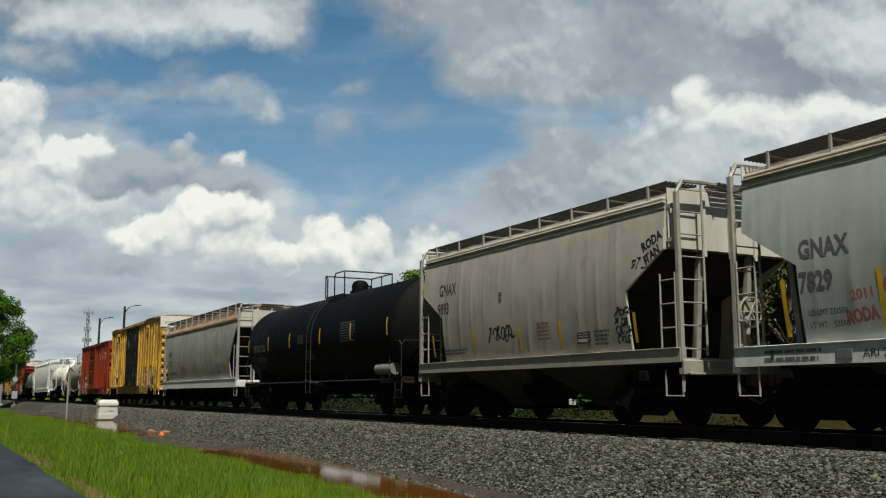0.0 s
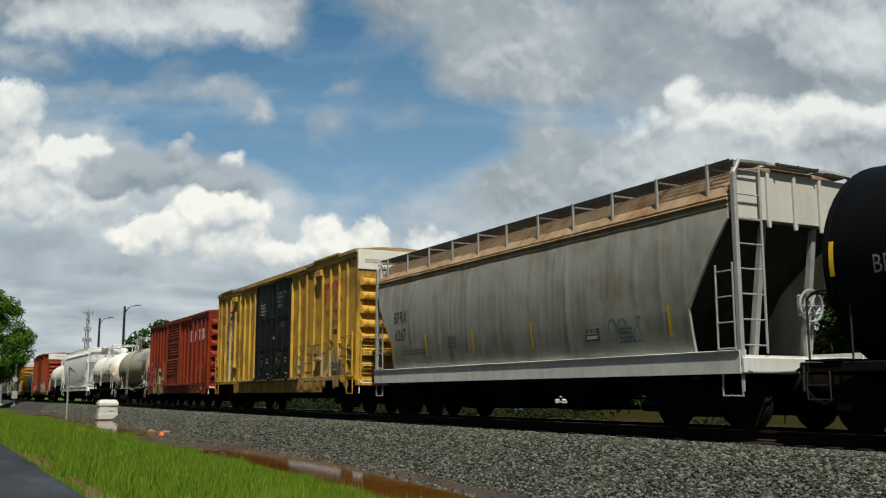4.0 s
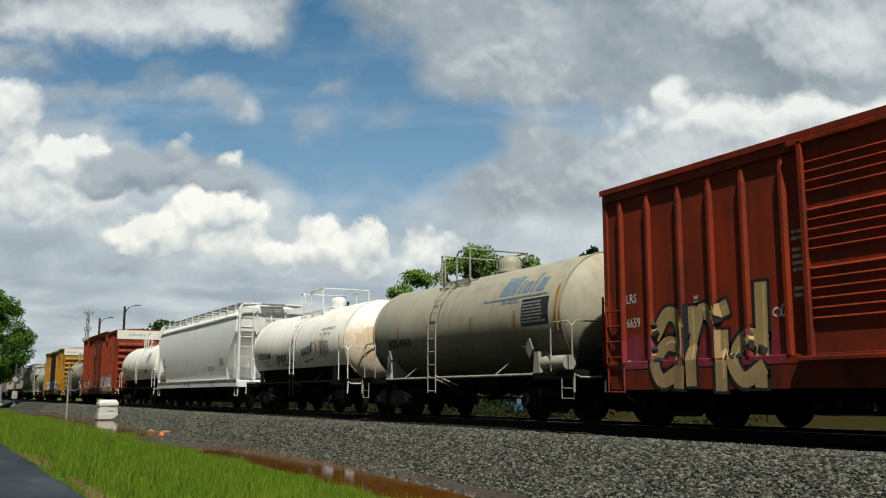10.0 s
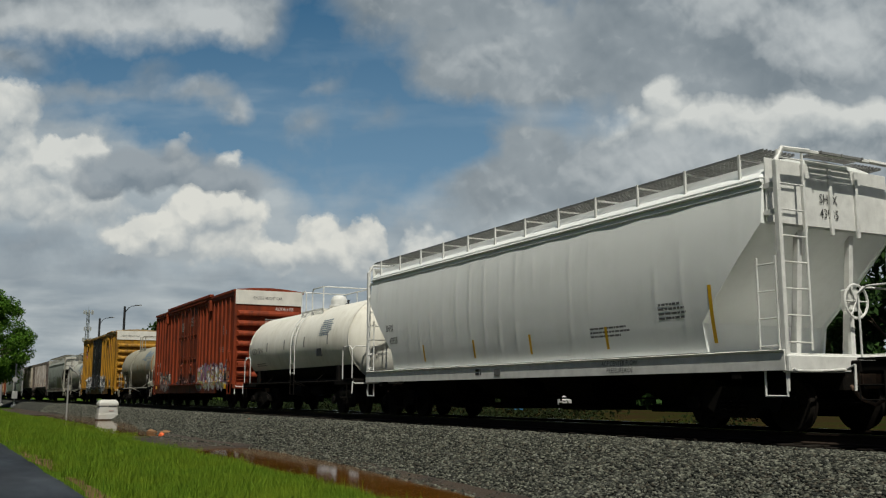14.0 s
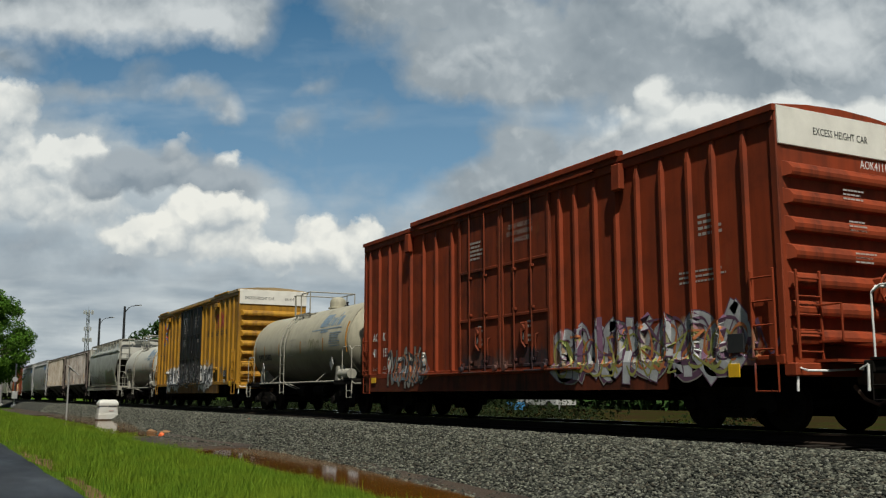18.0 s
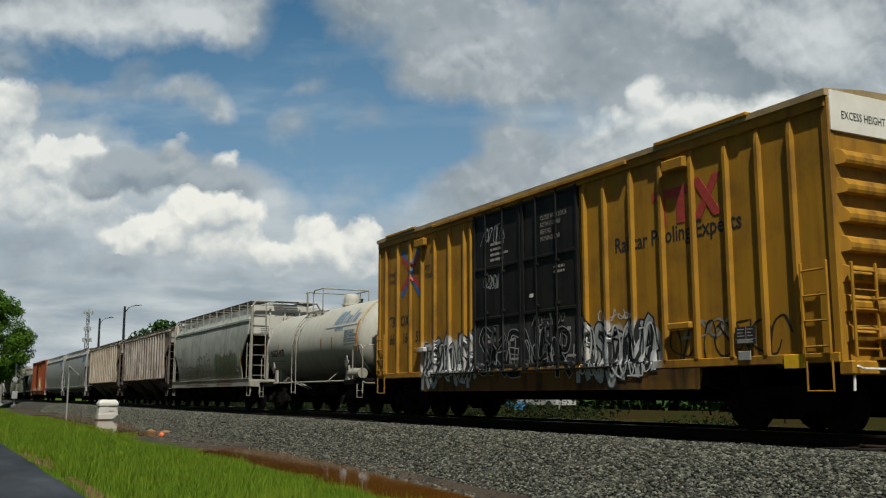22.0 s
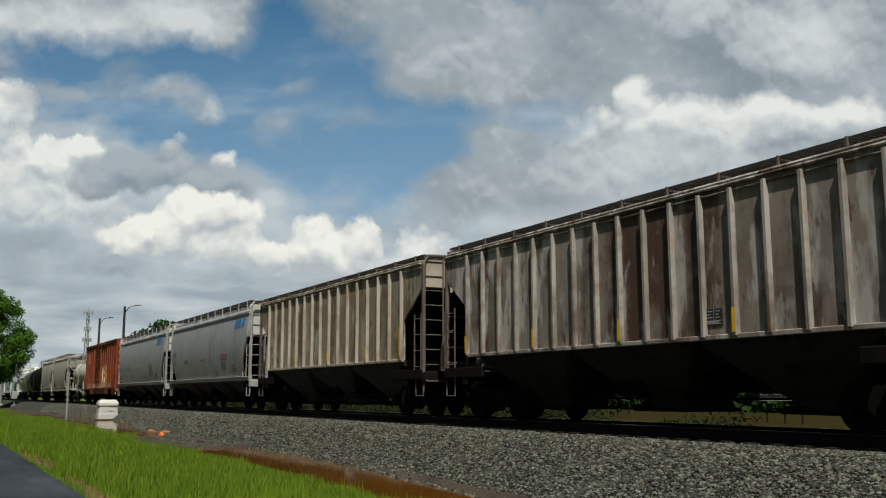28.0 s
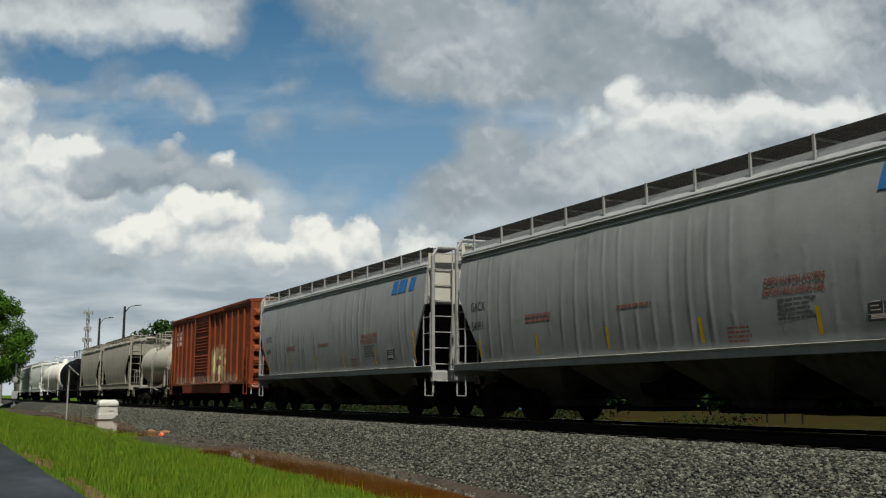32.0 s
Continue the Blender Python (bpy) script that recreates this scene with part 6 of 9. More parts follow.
tree((-43.5, 48.5, -0.5), 12.4, 5.2, 3.0, LEAF_D, 8, "dark spiky evergreen tree behind the railway", 26000, 0.2, 110, True)
tree((-66.5, 50.0, -0.5), 13.4, 2.0, 4.0, LEAF_B, 9, "slim dark evergreen tree behind the railway", 4000, 0.24, 40, True)
tree((-29.0, 40.0, -0.5), 8.6, 3.8, 1.0, LEAF_B, 10, "dark green tree with low branches behind the railway", 11000, 0.26, 80)
tree((-279.0, 60.0, -0.5), 20.4, 14.0, 4.0, LEAF_B, 11, "large rounded dark green tree far behind the railway", 8000, 0.7, 70)
tree((-450.0, 70.0, -0.5), 20.0, 9.0, 3.0, LEAF_B, 13, "distant dark green tree", 4000, 0.8, 50)
tree((-380.0, 64.0, -0.5), 17.0, 9.0, 2.0, LEAF_B, 14, "distant dark green tree", 4000, 0.8, 50)
wd = Shape()
rng = np.random.default_rng(21)
n = 16000
X = rng.uniform(-900, -20, n)
Y = 78 + 30 * rng.random(n) + 0.03 * np.abs(X)
Z = -0.4 + (5.0 + 2.5 * np.sin(X * 0.05) + 2.0 * np.sin(X * 0.13 + 1)) * rng.random(n) ** 0.8
u = rng.normal(0, 1, (n, 3))
v = rng.normal(0, 1, (n, 3))
sz = 0.9
P0 = np.stack([X, Y, Z], -1)
P = np.stack([P0 - u * sz, P0 + v * sz * 0.6, P0 + u * sz, P0 - v * sz * 0.6], 1)
tagged(new("far_woods", quick_mesh("far_woods", P.reshape(-1, 3), np.arange(4 * n).reshape(n, 4), LEAF_B)), "low dark green woodland along the far side", "woods", kind="stuff")

# unseen tree belt added behind the camera; closes the place, cuts low sky light
n = 15000
X = rng.uniform(-260, 140, n)
Y = -26 - 10 * rng.random(n)
Z = -0.8 + (13 + 3 * np.sin(X * 0.11) + 2 * np.sin(X * 0.37)) * rng.random(n)
u, v = rng.normal(0, 1, (n, 3)), rng.normal(0, 1, (n, 3))
P0 = np.stack([X, Y, Z], -1)
P = np.stack([P0 - u * 0.8, P0 + v * 0.55, P0 + u * 0.8, P0 - v * 0.55], 1)
tagged(new("woods_behind", quick_mesh("woods_behind", P.reshape(-1, 3), np.arange(4 * n).reshape(n, 4), LEAF_B)), "unseen belt of dark green trees added to block low light", "woods", kind="stuff")

# ---- lamps, tower, signs and boxes ----
POLE = plain("dark bronze lamp pole", (0.03, 0.03, 0.032), 0.45, 0.3, 0.3, 3.0, 0.1)
PALE = plain("weathered pale metal", (0.42, 0.42, 0.41), 0.5, 0.3, 0.3, 4.0, 0.1)
GREYM = plain("galvanised steel", (0.25, 0.26, 0.27), 0.5, 0.5, 0.3, 2.0, 0.1)
BOXM = plain("off-white fibreglass", (0.52, 0.52, 0.49), 0.45, 0.0, 0.25, 2.0, 0.1, 30.0, (0.4, 0.38, 0.32))


def street_lamp(x, y, top):
    lp = thing("street_lamp", (x, y, -0.5), "tall dark street lamp with a curved arm", "street lamp", "street lamps beyond the railway")
    hgt = top + 0.5
    part("pole", Shape().tube([(0, 0, 0), (0, 0, hgt * 0.5), (0, 0, hgt)], 0.20, 12, 0.13), POLE, lp, smooth=40)
    part("base", B(-0.3, 0.3, -0.3, 0.3, 0, 0.35, 0.04), POLE, lp)
    d = Vector((0.62, 0.78, 0)).normalized()
    pts = [Vector((0, 0, hgt - 0.9)) + d * t + Vector((0, 0, k)) for t, k in ((0, 0), (0.25, 0.42), (0.55, 0.75), (0.95, 0.92), (1.4, 0.95))]
    part("arm", Shape().tube(pts, 0.05, 8, 0.035), POLE, lp, smooth=40)
    e = pts[-1]
    hd = part("lamp_head", Shape().loft([[(dx * w, dy, dz) for dx, dz in ((-1, 0), (-0.6, 0.1), (0.6, 0.1), (1, 0))] for dy, w in ((-0.05, 0.08), (0.2, 0.16), (0.6, 0.15), (0.75, 0.06))]), POLE, lp, smooth=40)
    hd.location, hd.rotation_euler = e, (0, 0, math.atan2(-d.x, d.y))


street_lamp(-117.5, 20.0, 11.0)
street_lamp(-136.3, 20.0, 10.9)

tw = thing("radio_tower", (-737.0, 100.0, -0.5), "tall grey lattice radio tower with antennas", "tower")
for k in range(3):
    a = 2 * math.pi * k / 3
    part("leg", Shape().tube([(2.6 * math.cos(a), 2.6 * math.sin(a), 0), (0.9 * math.cos(a), 0.9 * math.sin(a), 61)], 0.34, 6, 0.22), GREYM, tw)
br = Shape()
for i in range(15):
    z0, z1 = 61 * i / 15, 61 * (i + 1) / 15
    for k in range(3):
        a0, a1 = 2 * math.pi * k / 3, 2 * math.pi * (k + 1) / 3
        r0, r1 = 2.6 - 1.7 * i / 15, 2.6 - 1.7 * (i + 1) / 15
        br.tube([(r0 * math.cos(a0), r0 * math.sin(a0), z0), (r1 * math.cos(a1), r1 * math.sin(a1), z1)], 0.13, 4)
        br.tube([(r0 * math.cos(a0), r0 * math.sin(a0), z0), (r0 * math.cos(a1), r0 * math.sin(a1), z0)], 0.12, 4)
part("bracing", br, GREYM, tw)
for z, w, cnt in ((61, 3.2, 9), (49, 2.4, 6), (41, 2.9, 8), (24, 2.2, 4)):
    an = Shape()
    for k in range(cnt):
        a = 2 * math.pi * k / cnt
        an.box(w * math.cos(a) - 0.35, w * math.cos(a) + 0.35, w * math.sin(a) - 0.35, w * math.sin(a) + 0.35, z - 1.4, z + 1.4, 0.05)
        an.tube([(0, 0, z), (w * math.cos(a), w * math.sin(a), z)], 0.12, 4)
    part("antenna_array", an, PALE, tw)
part("whip", Shape().tube([(0, 0, 61), (0, 0, 66)], 0.1, 4), GREYM, tw)

ub = thing("utility_box", (-58.1, 9.2, -0.88), "off-white utility cabinet with a rounded overhanging lid standing in the puddle", "utility box")


def ub_ring(w, d, z):
    return [(w * math.copysign(abs(math.cos(a)) ** 0.16, math.cos(a)), d * math.copysign(abs(math.sin(a)) ** 0.16, math.sin(a)), z) for a in [2 * math.pi * (i + 0.5) / 28 for i in range(28)]]


body = part("body", Shape().loft([ub_ring(0.46, 0.57, 0), ub_ring(0.46, 0.57, 0.38), ub_ring(0.43, 0.535, 0.39), ub_ring(0.42, 0.50, 0.86)]), BOXM, ub, smooth=35)
lid = part("lid", Shape().loft([ub_ring(0.46, 0.55, 0.86), ub_ring(0.47, 0.56, 0.96), ub_ring(0.44, 0.53, 1.06), ub_ring(0.36, 0.45, 1.16), ub_ring(0.2, 0.3, 1.20)]), BOXM, ub, smooth=35)
# dark foot added for the dark line between box and reflection
part("plinth", Shape().loft([ub_ring(0.50, 0.62, -0.1), ub_ring(0.50, 0.62, 0.10), ub_ring(0.47, 0.58, 0.11)]), DIRT, ub, "dark plinth added to part the box from its reflection")
lbx = Vector((1.0, 0.0, 0)) * 0.44
tx = Vector((0.0, 1.0, 0))
def ub_plate(nm, u0, u1, z0, z1, mat, label):
    s = Shape()
    s.v = [tuple(lbx * 1.01 + tx * u + Vector((0, 0, z))) for u, z in ((u0, z0), (u1, z0), (u1, z1), (u0, z1))] + [tuple(lbx * 0.9 + tx * u + Vector((0, 0, z))) for u, z in ((u0, z0), (u1, z0), (u1, z1), (u0, z1))]
    s.f = [(0, 1, 2, 3), (4, 7, 6, 5), (0, 4, 5, 1), (1, 5, 6, 2), (2, 6, 7, 3), (3, 7, 4, 0)]
    part(nm, s, mat, ub, label)
ub_plate("name_plate", 0.0, 0.40, 0.80, 0.87, FAINT, "faded grey name plate")
ub_plate("warning_strip", 0.02, 0.28, 0.55, 0.58, PINKINK, "worn reddish warning strip")
part("cable", Shape().tube([(0.3, 0.55, 0.12), (4.0, 0.7, 0.14), (8.0, 1.0, 0.55), (12.0, 1.9, 0.68)], 0.035, 6), BLACK, ub, "black cable running over the ballast")

sp = thing("solar_sign_post", (-66.3, 8.0, -0.85), "pale metal post with a tilted solar panel", "post")
part("post", Shape().tube([(0, 0, 0), (0.02, 0, 1.6), (0.25, 0, 3.15)], 0.055, 10), PALE, sp, smooth=40)
pn = part("solar_panel", B(-0.35, 0.35, -0.42, 0.42, -0.025, 0.025, 0.01), PALE, sp)
pn.location, pn.rotation_euler = (0.35, 0.25, 3.0), (radians(-42), radians(6), 0)
part("panel_bracket", Shape().tube([(0.25, 0, 3.15), (0.7, 0.2, 2.95)], 0.04, 6), PALE, sp)

sg = thing("signal_mast", (-127.0, 9.3, -0.85), "slim grey signal mast with a round lamp and a pale box", "signal")
part("mast", Shape().tube([(0, 0, 0), (0, 0, 5.2)], 0.09, 8), GREYM, sg)
part("lamp", Shape().disc((0.75, -0.1, 3.3), "x", 0.30, 0.16, 18), PALE, sg, smooth=40)
part("lamp_arm", Shape().tube([(0, 0, 3.3), (0.7, -0.1, 3.3)], 0.05, 6), GREYM, sg)
part("relay_box", B(-0.32, 0.32, -0.3, 0.3, 1.0, 1.9, 0.04), PALE, sg)
part("footing", B(-0.3, 0.3, -0.3, 0.3, -0.1, 0.3, 0.05), GREYM, sg)
wp = thing("crossing_post", (-145.0, 8.7, -0.85), "stout white crossing post beside the track", "post")
part("post", Shape().tube([(0, 0, 0), (0, 0, 3.9)], 0.34, 12), PALE, wp, smooth=40)
part("cap", Shape().disc((0, 0, 3.95), "z", 0.38, 0.06, 14), PALE, wp)
part("base", B(-0.5, 0.5, -0.5, 0.5, -0.1, 0.3, 0.05), PALE, wp)

fl = thing("marker_flag", (-11.0, 7.62, -0.86), "small orange marker flag stuck in the ballast foot", "flag")
part("wire", Shape().tube([(0, 0, 0), (0, 0, 0.16)], 0.004, 6), PALE, fl)
part("flag", Shape().prism([(0, 0.06), (0.07, 0.05), (0.075, 0.13), (0.02, 0.15), (0, 0.15)], "y", -0.004, 0.004), ORANGE, fl)
WOODD = plain("weathered pale wood", (0.22, 0.115, 0.05), 0.8, 0, 0.4, 6.0, 0.3)
for i, (x, y, l, m) in enumerate(((-37.0, 7.5, 0.45, WOODD), (-35.6, 7.75, 0.55, WOODD), (-34.6, 7.35, 0.2, ORANGE), (-33.4, 10.1, 0.10, ORANGE))):
    db = tagged(new("debris", Shape().loft([[(l * u, min(0.12, l * 0.5) * w * math.cos(a), min(0.1, l * 0.4) + min(0.12, l * 0.5) * w * math.sin(a)) for a in [2 * math.pi * k / 7 for k in range(7)]] for u, w in ((-0.5, 0.6), (-0.2, 1.1), (0.15, 0.8), (0.5, 0.5))]).mesh("debris", m, 40)), "broken orange-brown piece of debris lying in the ditch" if i != 3 else "small orange scrap on the ballast", "debris")
    db.location = (x, y, -0.90 if i < 3 else -0.33)
    db.rotation_euler = (0, 0, 0.5 + i)
sc = tagged(new("scrap_plate", B(-0.35, 0.35, -0.1, 0.1, 0, 0.06, 0.015).mesh("scrap_plate", BLACK)), "black metal scrap plate lying on the ballast", "scrap")
sc.location = (-33.6, 9.42, -0.42)
sc.rotation_euler = (0, 0, 0.4)

# ---- beyond the track: soil bank, guard rail, sign and parked vehicles ----
sb = Shape()
rows = []
for i in range(40):
    x = -46 + i * 0.75
    k = 0.5 + 0.5 * noise.noise((x * 0.4, 1, 0))
    rows.append([(x, 17.6, -0.6), (x, 18.6, -0.52 + 0.10 * k), (x, 20.0 + k, -0.46 + 0.05 * k), (x, 22 + 2 * k, -0.56)])
sb.loft(rows, cap=False, closed=False)
tagged(new("soil_bank", sb.mesh("soil_bank", REDSOIL)), "low bank of bare orange soil beyond the track", "soil", kind="structure")
bv = Shape()
rows = []
for i in range(60):
    x = -110 + i * 2.4
    rows.append([(x, y, z + 0.05 * noise.noise((x * 0.5, y, 2))) for y, z in ((16.8, -0.60), (18.0, -0.55), (22.0, -0.44), (28.0, -0.42), (44.0, -0.40))])
bv.loft(rows, cap=False, closed=False)
# olive grass and soil, with the trees' shade put into the colour
tagged(new("back_verge", bv.mesh("back_verge", plain("olive grass and soil darkened for tree shade", (0.018, 0.026, 0.005), 0.95, 0, 0.9, 0.5, 0.6, 9.0, (0.028, 0.017, 0.008), 0.0))), "rough olive grass and bare soil beyond the track, darkened for tree shade", "verge", kind="structure")
n = 14000
X = rng.uniform(-120, 2, n)
Y = 40 + 3.5 * rng.random(n)
Z = -0.4 + (2.6 + 0.8 * np.sin(X * 0.4) + 0.5 * np.sin(X * 1.1)) * rng.random(n)
u, v = rng.normal(0, 1, (n, 3)), rng.normal(0, 1, (n, 3))
P0 = np.stack([X, Y, Z], -1)
P = np.stack([P0 - u * 0.28, P0 + v * 0.16, P0 + u * 0.28, P0 - v * 0.16], 1)
tagged(new("shrubs", quick_mesh("shrubs", P.reshape(-1, 3), np.arange(4 * n).reshape(n, 4), LEAF_B)), "dense dark green shrubs along the far street", "shrubs", kind="stuff")
n = 52000
X = rng.uniform(-110, 2, n)
# beyond x = -27 the weeds are closed up, standing in for shaded background
X = X[(X < -27.0) | ((X < -20.8) | (X > -17.0)) & (np.sin(X * 0.55) + 0.6 * np.sin(X * 1.7 + 1) > 0.1)]
n = len(X)
Y = 18.6 + 3.4 * rng.random(n)
Z = -0.5 + (0.45 + 0.30 * (X < -27.0) + 0.22 * np.sin(X * 0.9) + 0.15 * np.sin(X * 2.3)) * rng.random(n)
u, v = rng.normal(0, 1, (n, 3)), rng.normal(0, 1, (n, 3))
P0 = np.stack([X, Y, Z], -1)
P = np.stack([P0 - u * 0.045, P0 + v * 0.022, P0 + u * 0.045, P0 - v * 0.022], 1)
tagged(new("low_weeds", quick_mesh("low_weeds", P.reshape(-1, 3), np.arange(4 * n).reshape(n, 4), LEAF_E)), "dark low weeds along the far side of the track, thickened to darken shaded gaps", "weeds", kind="stuff")
tagged(new("far_verge_tufts", grass(12000, -60, -8, 19.0, 27, 1.0, 0.05, 0.12, 8)), "rough grass tufts beyond the track", "grass", kind="stuff").location = (0, 0, 0.42)

gr = thing("guard_rail", (-24.0, 26.0, -0.5), "short weathered guard rail on dark posts", "guard rail")
part("beam", Shape().prism([(0, 0.86), (0.05, 0.9), (0, 0.94), (0.05, 1.0), (0, 1.05), (0.03, 1.06), (0.09, 1.0), (0.04, 0.94), (0.09, 0.9), (0.03, 0.85)], "x", -0.8, 1.1), plain("dull guard rail steel", (0.16, 0.16, 0.16), 0.8, 0.0, 0.3, 2.0, 0.1), gr)
for x in (-0.6, 0.2, 0.95):
    part("post", B(x - 0.03, x + 0.03, 0.08, 0.14, 0, 1.0, 0.01), TIEM, gr)
LIMEP = plain("lime-yellow sign sheet", (0.42, 0.48, 0.04), 0.5, 0.0, 0.2, 4.0, 0.0)
# sign shape added in place of a yellow-green patch of parked vehicles
ds = thing("lime_stand_in", (-38.5, 27.0, -0.5), "lime-yellow diamond plate with a black arrow, standing in for parked vehicles", "sign")
part("post", Shape().tube([(0, 0, 0), (0, 0, 1.9)], 0.04, 8), PALE, ds)
dm = part("plate", Shape().prism([(-0.38, 0), (0, -0.38), (0.38, 0), (0, 0.38)], "y", -0.01, 0.01), LIMEP, ds)
dm.location, dm.rotation_euler = (0, -0.06, 1.35), (0, 0, radians(40))
ar = part("arrow", Shape().box(-0.14, 0.08, -0.02, -0.011, -0.03, 0.03).prism([(0.06, -0.10), (0.21, 0), (0.06, 0.10)], "y", -0.02, -0.011), INK, ds)
ar.location, ar.rotation_euler = (0, -0.06, 1.35), (0, 0, radians(40))

GLASS = plain("dark car glass", (0.012, 0.014, 0.017), 0.08, 0, 0.1, 4.0, 0.0)
CHROME = plain("chrome trim", (0.6, 0.6, 0.6), 0.15, 1.0, 0.1, 4.0, 0.0)
RUBBER = plain("tyre rubber", (0.02, 0.02, 0.02), 0.85, 0, 0.2, 9.0, 0.1)


def sedan(x, y, turn, col, label):
    m = plain("car paint", col, 0.5, 0.0, 0.1, 2.0, 0.0, 60.0, None, 0.15)
    c = thing("car", (x, y, -0.49), label, "car", "vehicles parked beyond the railway")
    c.rotation_euler = (0, 0, turn)
    pr = [(-2.2, 0.35), (-2.25, 0.75), (-2.1, 0.92), (-1.2, 1.0), (1.0, 0.98), (2.0, 0.86), (2.2, 0.7), (2.2, 0.35)]
    bd = Shape().loft([[(px * (1 if abs(w) < 0.85 else 0.97), w, pz) for px, pz in pr] for w in (-0.9, -0.8, 0.8, 0.9)])
    part("body", bd, m, c, smooth=30)
    part("cabin", Shape().loft([[(-1.55, -0.78, 0.95), (1.05, -0.78, 0.95), (1.05, 0.78, 0.95), (-1.55, 0.78, 0.95)], [(-1.0, -0.62, 1.42), (0.25, -0.62, 1.42), (0.25, 0.62, 1.42), (-1.0, 0.62, 1.42)]]), GLASS, c)
    part("roof", B(-1.0, 0.28, -0.64, 0.64, 1.40, 1.46, 0.02), m, c)
    wh = Shape().disc((0, 0, 0), "y", 0.33, 0.11, 20).mesh("wheel", RUBBER, 40)
    rm = Shape().disc((0, 0, 0), "y", 0.21, 0.115, 16).mesh("rim", CHROME, 40)
    for wx in (-1.35, 1.35):
        for wy in (-0.82, 0.82):
            w = part("wheel", wh, None, c, at=(wx, wy, 0.33))
            part("rim", rm, None, w)
    for wy in (-0.6, 0.6):
        part("headlight", B(2.15, 2.22, wy - 0.18, wy + 0.18, 0.62, 0.76, 0.02), CHROME, c)
        part("tail_light", B(-2.27, -2.2, wy - 0.18, wy + 0.18, 0.66, 0.82, 0.02), REDINK, c)


sedan(-56.5, 38.5, 0.1, (0.45, 0.45, 0.44), "white parked car beyond the railway")
cb = tagged(new("crate", B(-0.5, 0.5, -0.4, 0.4, 0, 0.55, 0.03).mesh("crate", plain("blue plastic", (0.04, 0.2, 0.42), 0.5))), "blue plastic crate beyond the railway", "crate")
cb.location = (-53.4, 34.0, -0.46)

# ---- the train, front to rear ----
GREY1 = car_paint("pale grey hopper paint", (0.43, 0.45, 0.43), (0.17, 0.17, 0.15), 0.22, 0.0, 0.5, 1.9, (), 0.35)
BEIGE1 = car_paint("beige-grey hopper paint", (0.42, 0.395, 0.34), (0.15, 0.13, 0.10), 0.28, 0.05, 0.5, 1.9, (), 0.35)
RUSTG = car_paint("grey hopper paint with rust blooms", (0.31, 0.315, 0.285), (0.13, 0.115, 0.085), 0.5, 0.35, 0.55, 2.2, (), 0.35, 0.3, None, (3.75, 0.35, (0.30, 0.15, 0.06), 0.85))
RUSTROOF = car_paint("rust-streaked roof sheet", (0.36, 0.27, 0.17), (0.18, 0.09, 0.035), 0.8, 0.8, 0.6)
WHITEH = car_paint("white hopper paint", (0.84, 0.86, 0.84), (0.50, 0.50, 0.47), 0.12, 0.0, 0.45, 2.1, (), 0.3)
BLACKT = car_paint("black tank paint", (0.0038, 0.0040, 0.0043), (0.007, 0.0062, 0.0055), 0.3, 0.0, 0.62, 0.0, (), 0.15, 0.1, gloss=0.06)
# the belly pair darkens the lower shell: dirt and shade painted together
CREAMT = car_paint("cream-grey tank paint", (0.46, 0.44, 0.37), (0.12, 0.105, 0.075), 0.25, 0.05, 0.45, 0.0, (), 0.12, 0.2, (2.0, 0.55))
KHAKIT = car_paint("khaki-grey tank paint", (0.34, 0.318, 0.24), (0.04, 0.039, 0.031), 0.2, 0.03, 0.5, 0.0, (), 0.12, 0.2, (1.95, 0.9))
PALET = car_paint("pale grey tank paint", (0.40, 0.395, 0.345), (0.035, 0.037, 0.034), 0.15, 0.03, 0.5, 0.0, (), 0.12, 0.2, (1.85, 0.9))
IVORYT = car_paint("ivory tank paint", (0.74, 0.72, 0.64), (0.34, 0.30, 0.21), 0.2, 0.05, 0.45, 0.0, (), 0.12)
WHITET = car_paint("white tank paint", (0.80, 0.785, 0.72), (0.45, 0.37, 0.27), 0.25, 0.1, 0.42, 0.0, ((4.5, 6.6, 0.9, 2.9, [(0.62, 0.50, 0.36), (0.55, 0.40, 0.24), (0.68, 0.58, 0.46)], 3.0),), 0.12)
BROWNH = car_paint("brown-grey hopper paint", (0.255, 0.22, 0.19), (0.055, 0.038, 0.028), 0.55, 0.2, 0.65, 0.0, (), 0.4, 0.3, mottle=((0.075, 0.044, 0.03), (0.44, 0.41, 0.385), 0.95))
TANH = car_paint("tan hopper paint", (0.27, 0.235, 0.175), (0.10, 0.07, 0.042), 0.5, 0.3, 0.6, 0.0, (), 0.35, 0.3, mottle=((0.13, 0.082, 0.048), (0.42, 0.39, 0.33), 0.85))
# underbody shade is put into this darker bay colour
SHADEBAY = car_paint("grey bay paint darkened for underbody shade", (0.070, 0.064, 0.055), (0.018, 0.016, 0.012), 0.6, 0.1, 0.75)
# recess shade painted as a near-black base colour
HOLE = car_paint("end sheet blacked for recess shade", (0.02, 0.018, 0.015), (0.007, 0.006, 0.005), 0.6, 0.0, 0.85, gloss=0.04)
TANPOST = car_paint("pale tan post paint", (0.40, 0.36, 0.30), (0.15, 0.10, 0.06), 0.6, 0.5, 0.6, 0.0, (), 0.2)
BROWNPOST = car_paint("pale brown post paint", (0.36, 0.335, 0.305), (0.09, 0.06, 0.04), 1.0, 0.5, 0.6, 0.0, (), 0.2)
GREYG = car_paint("steel-grey hopper paint", (0.31, 0.32, 0.322), (0.11, 0.11, 0.105), 0.25, 0.0, 0.45, 1.5, (), 0.45)
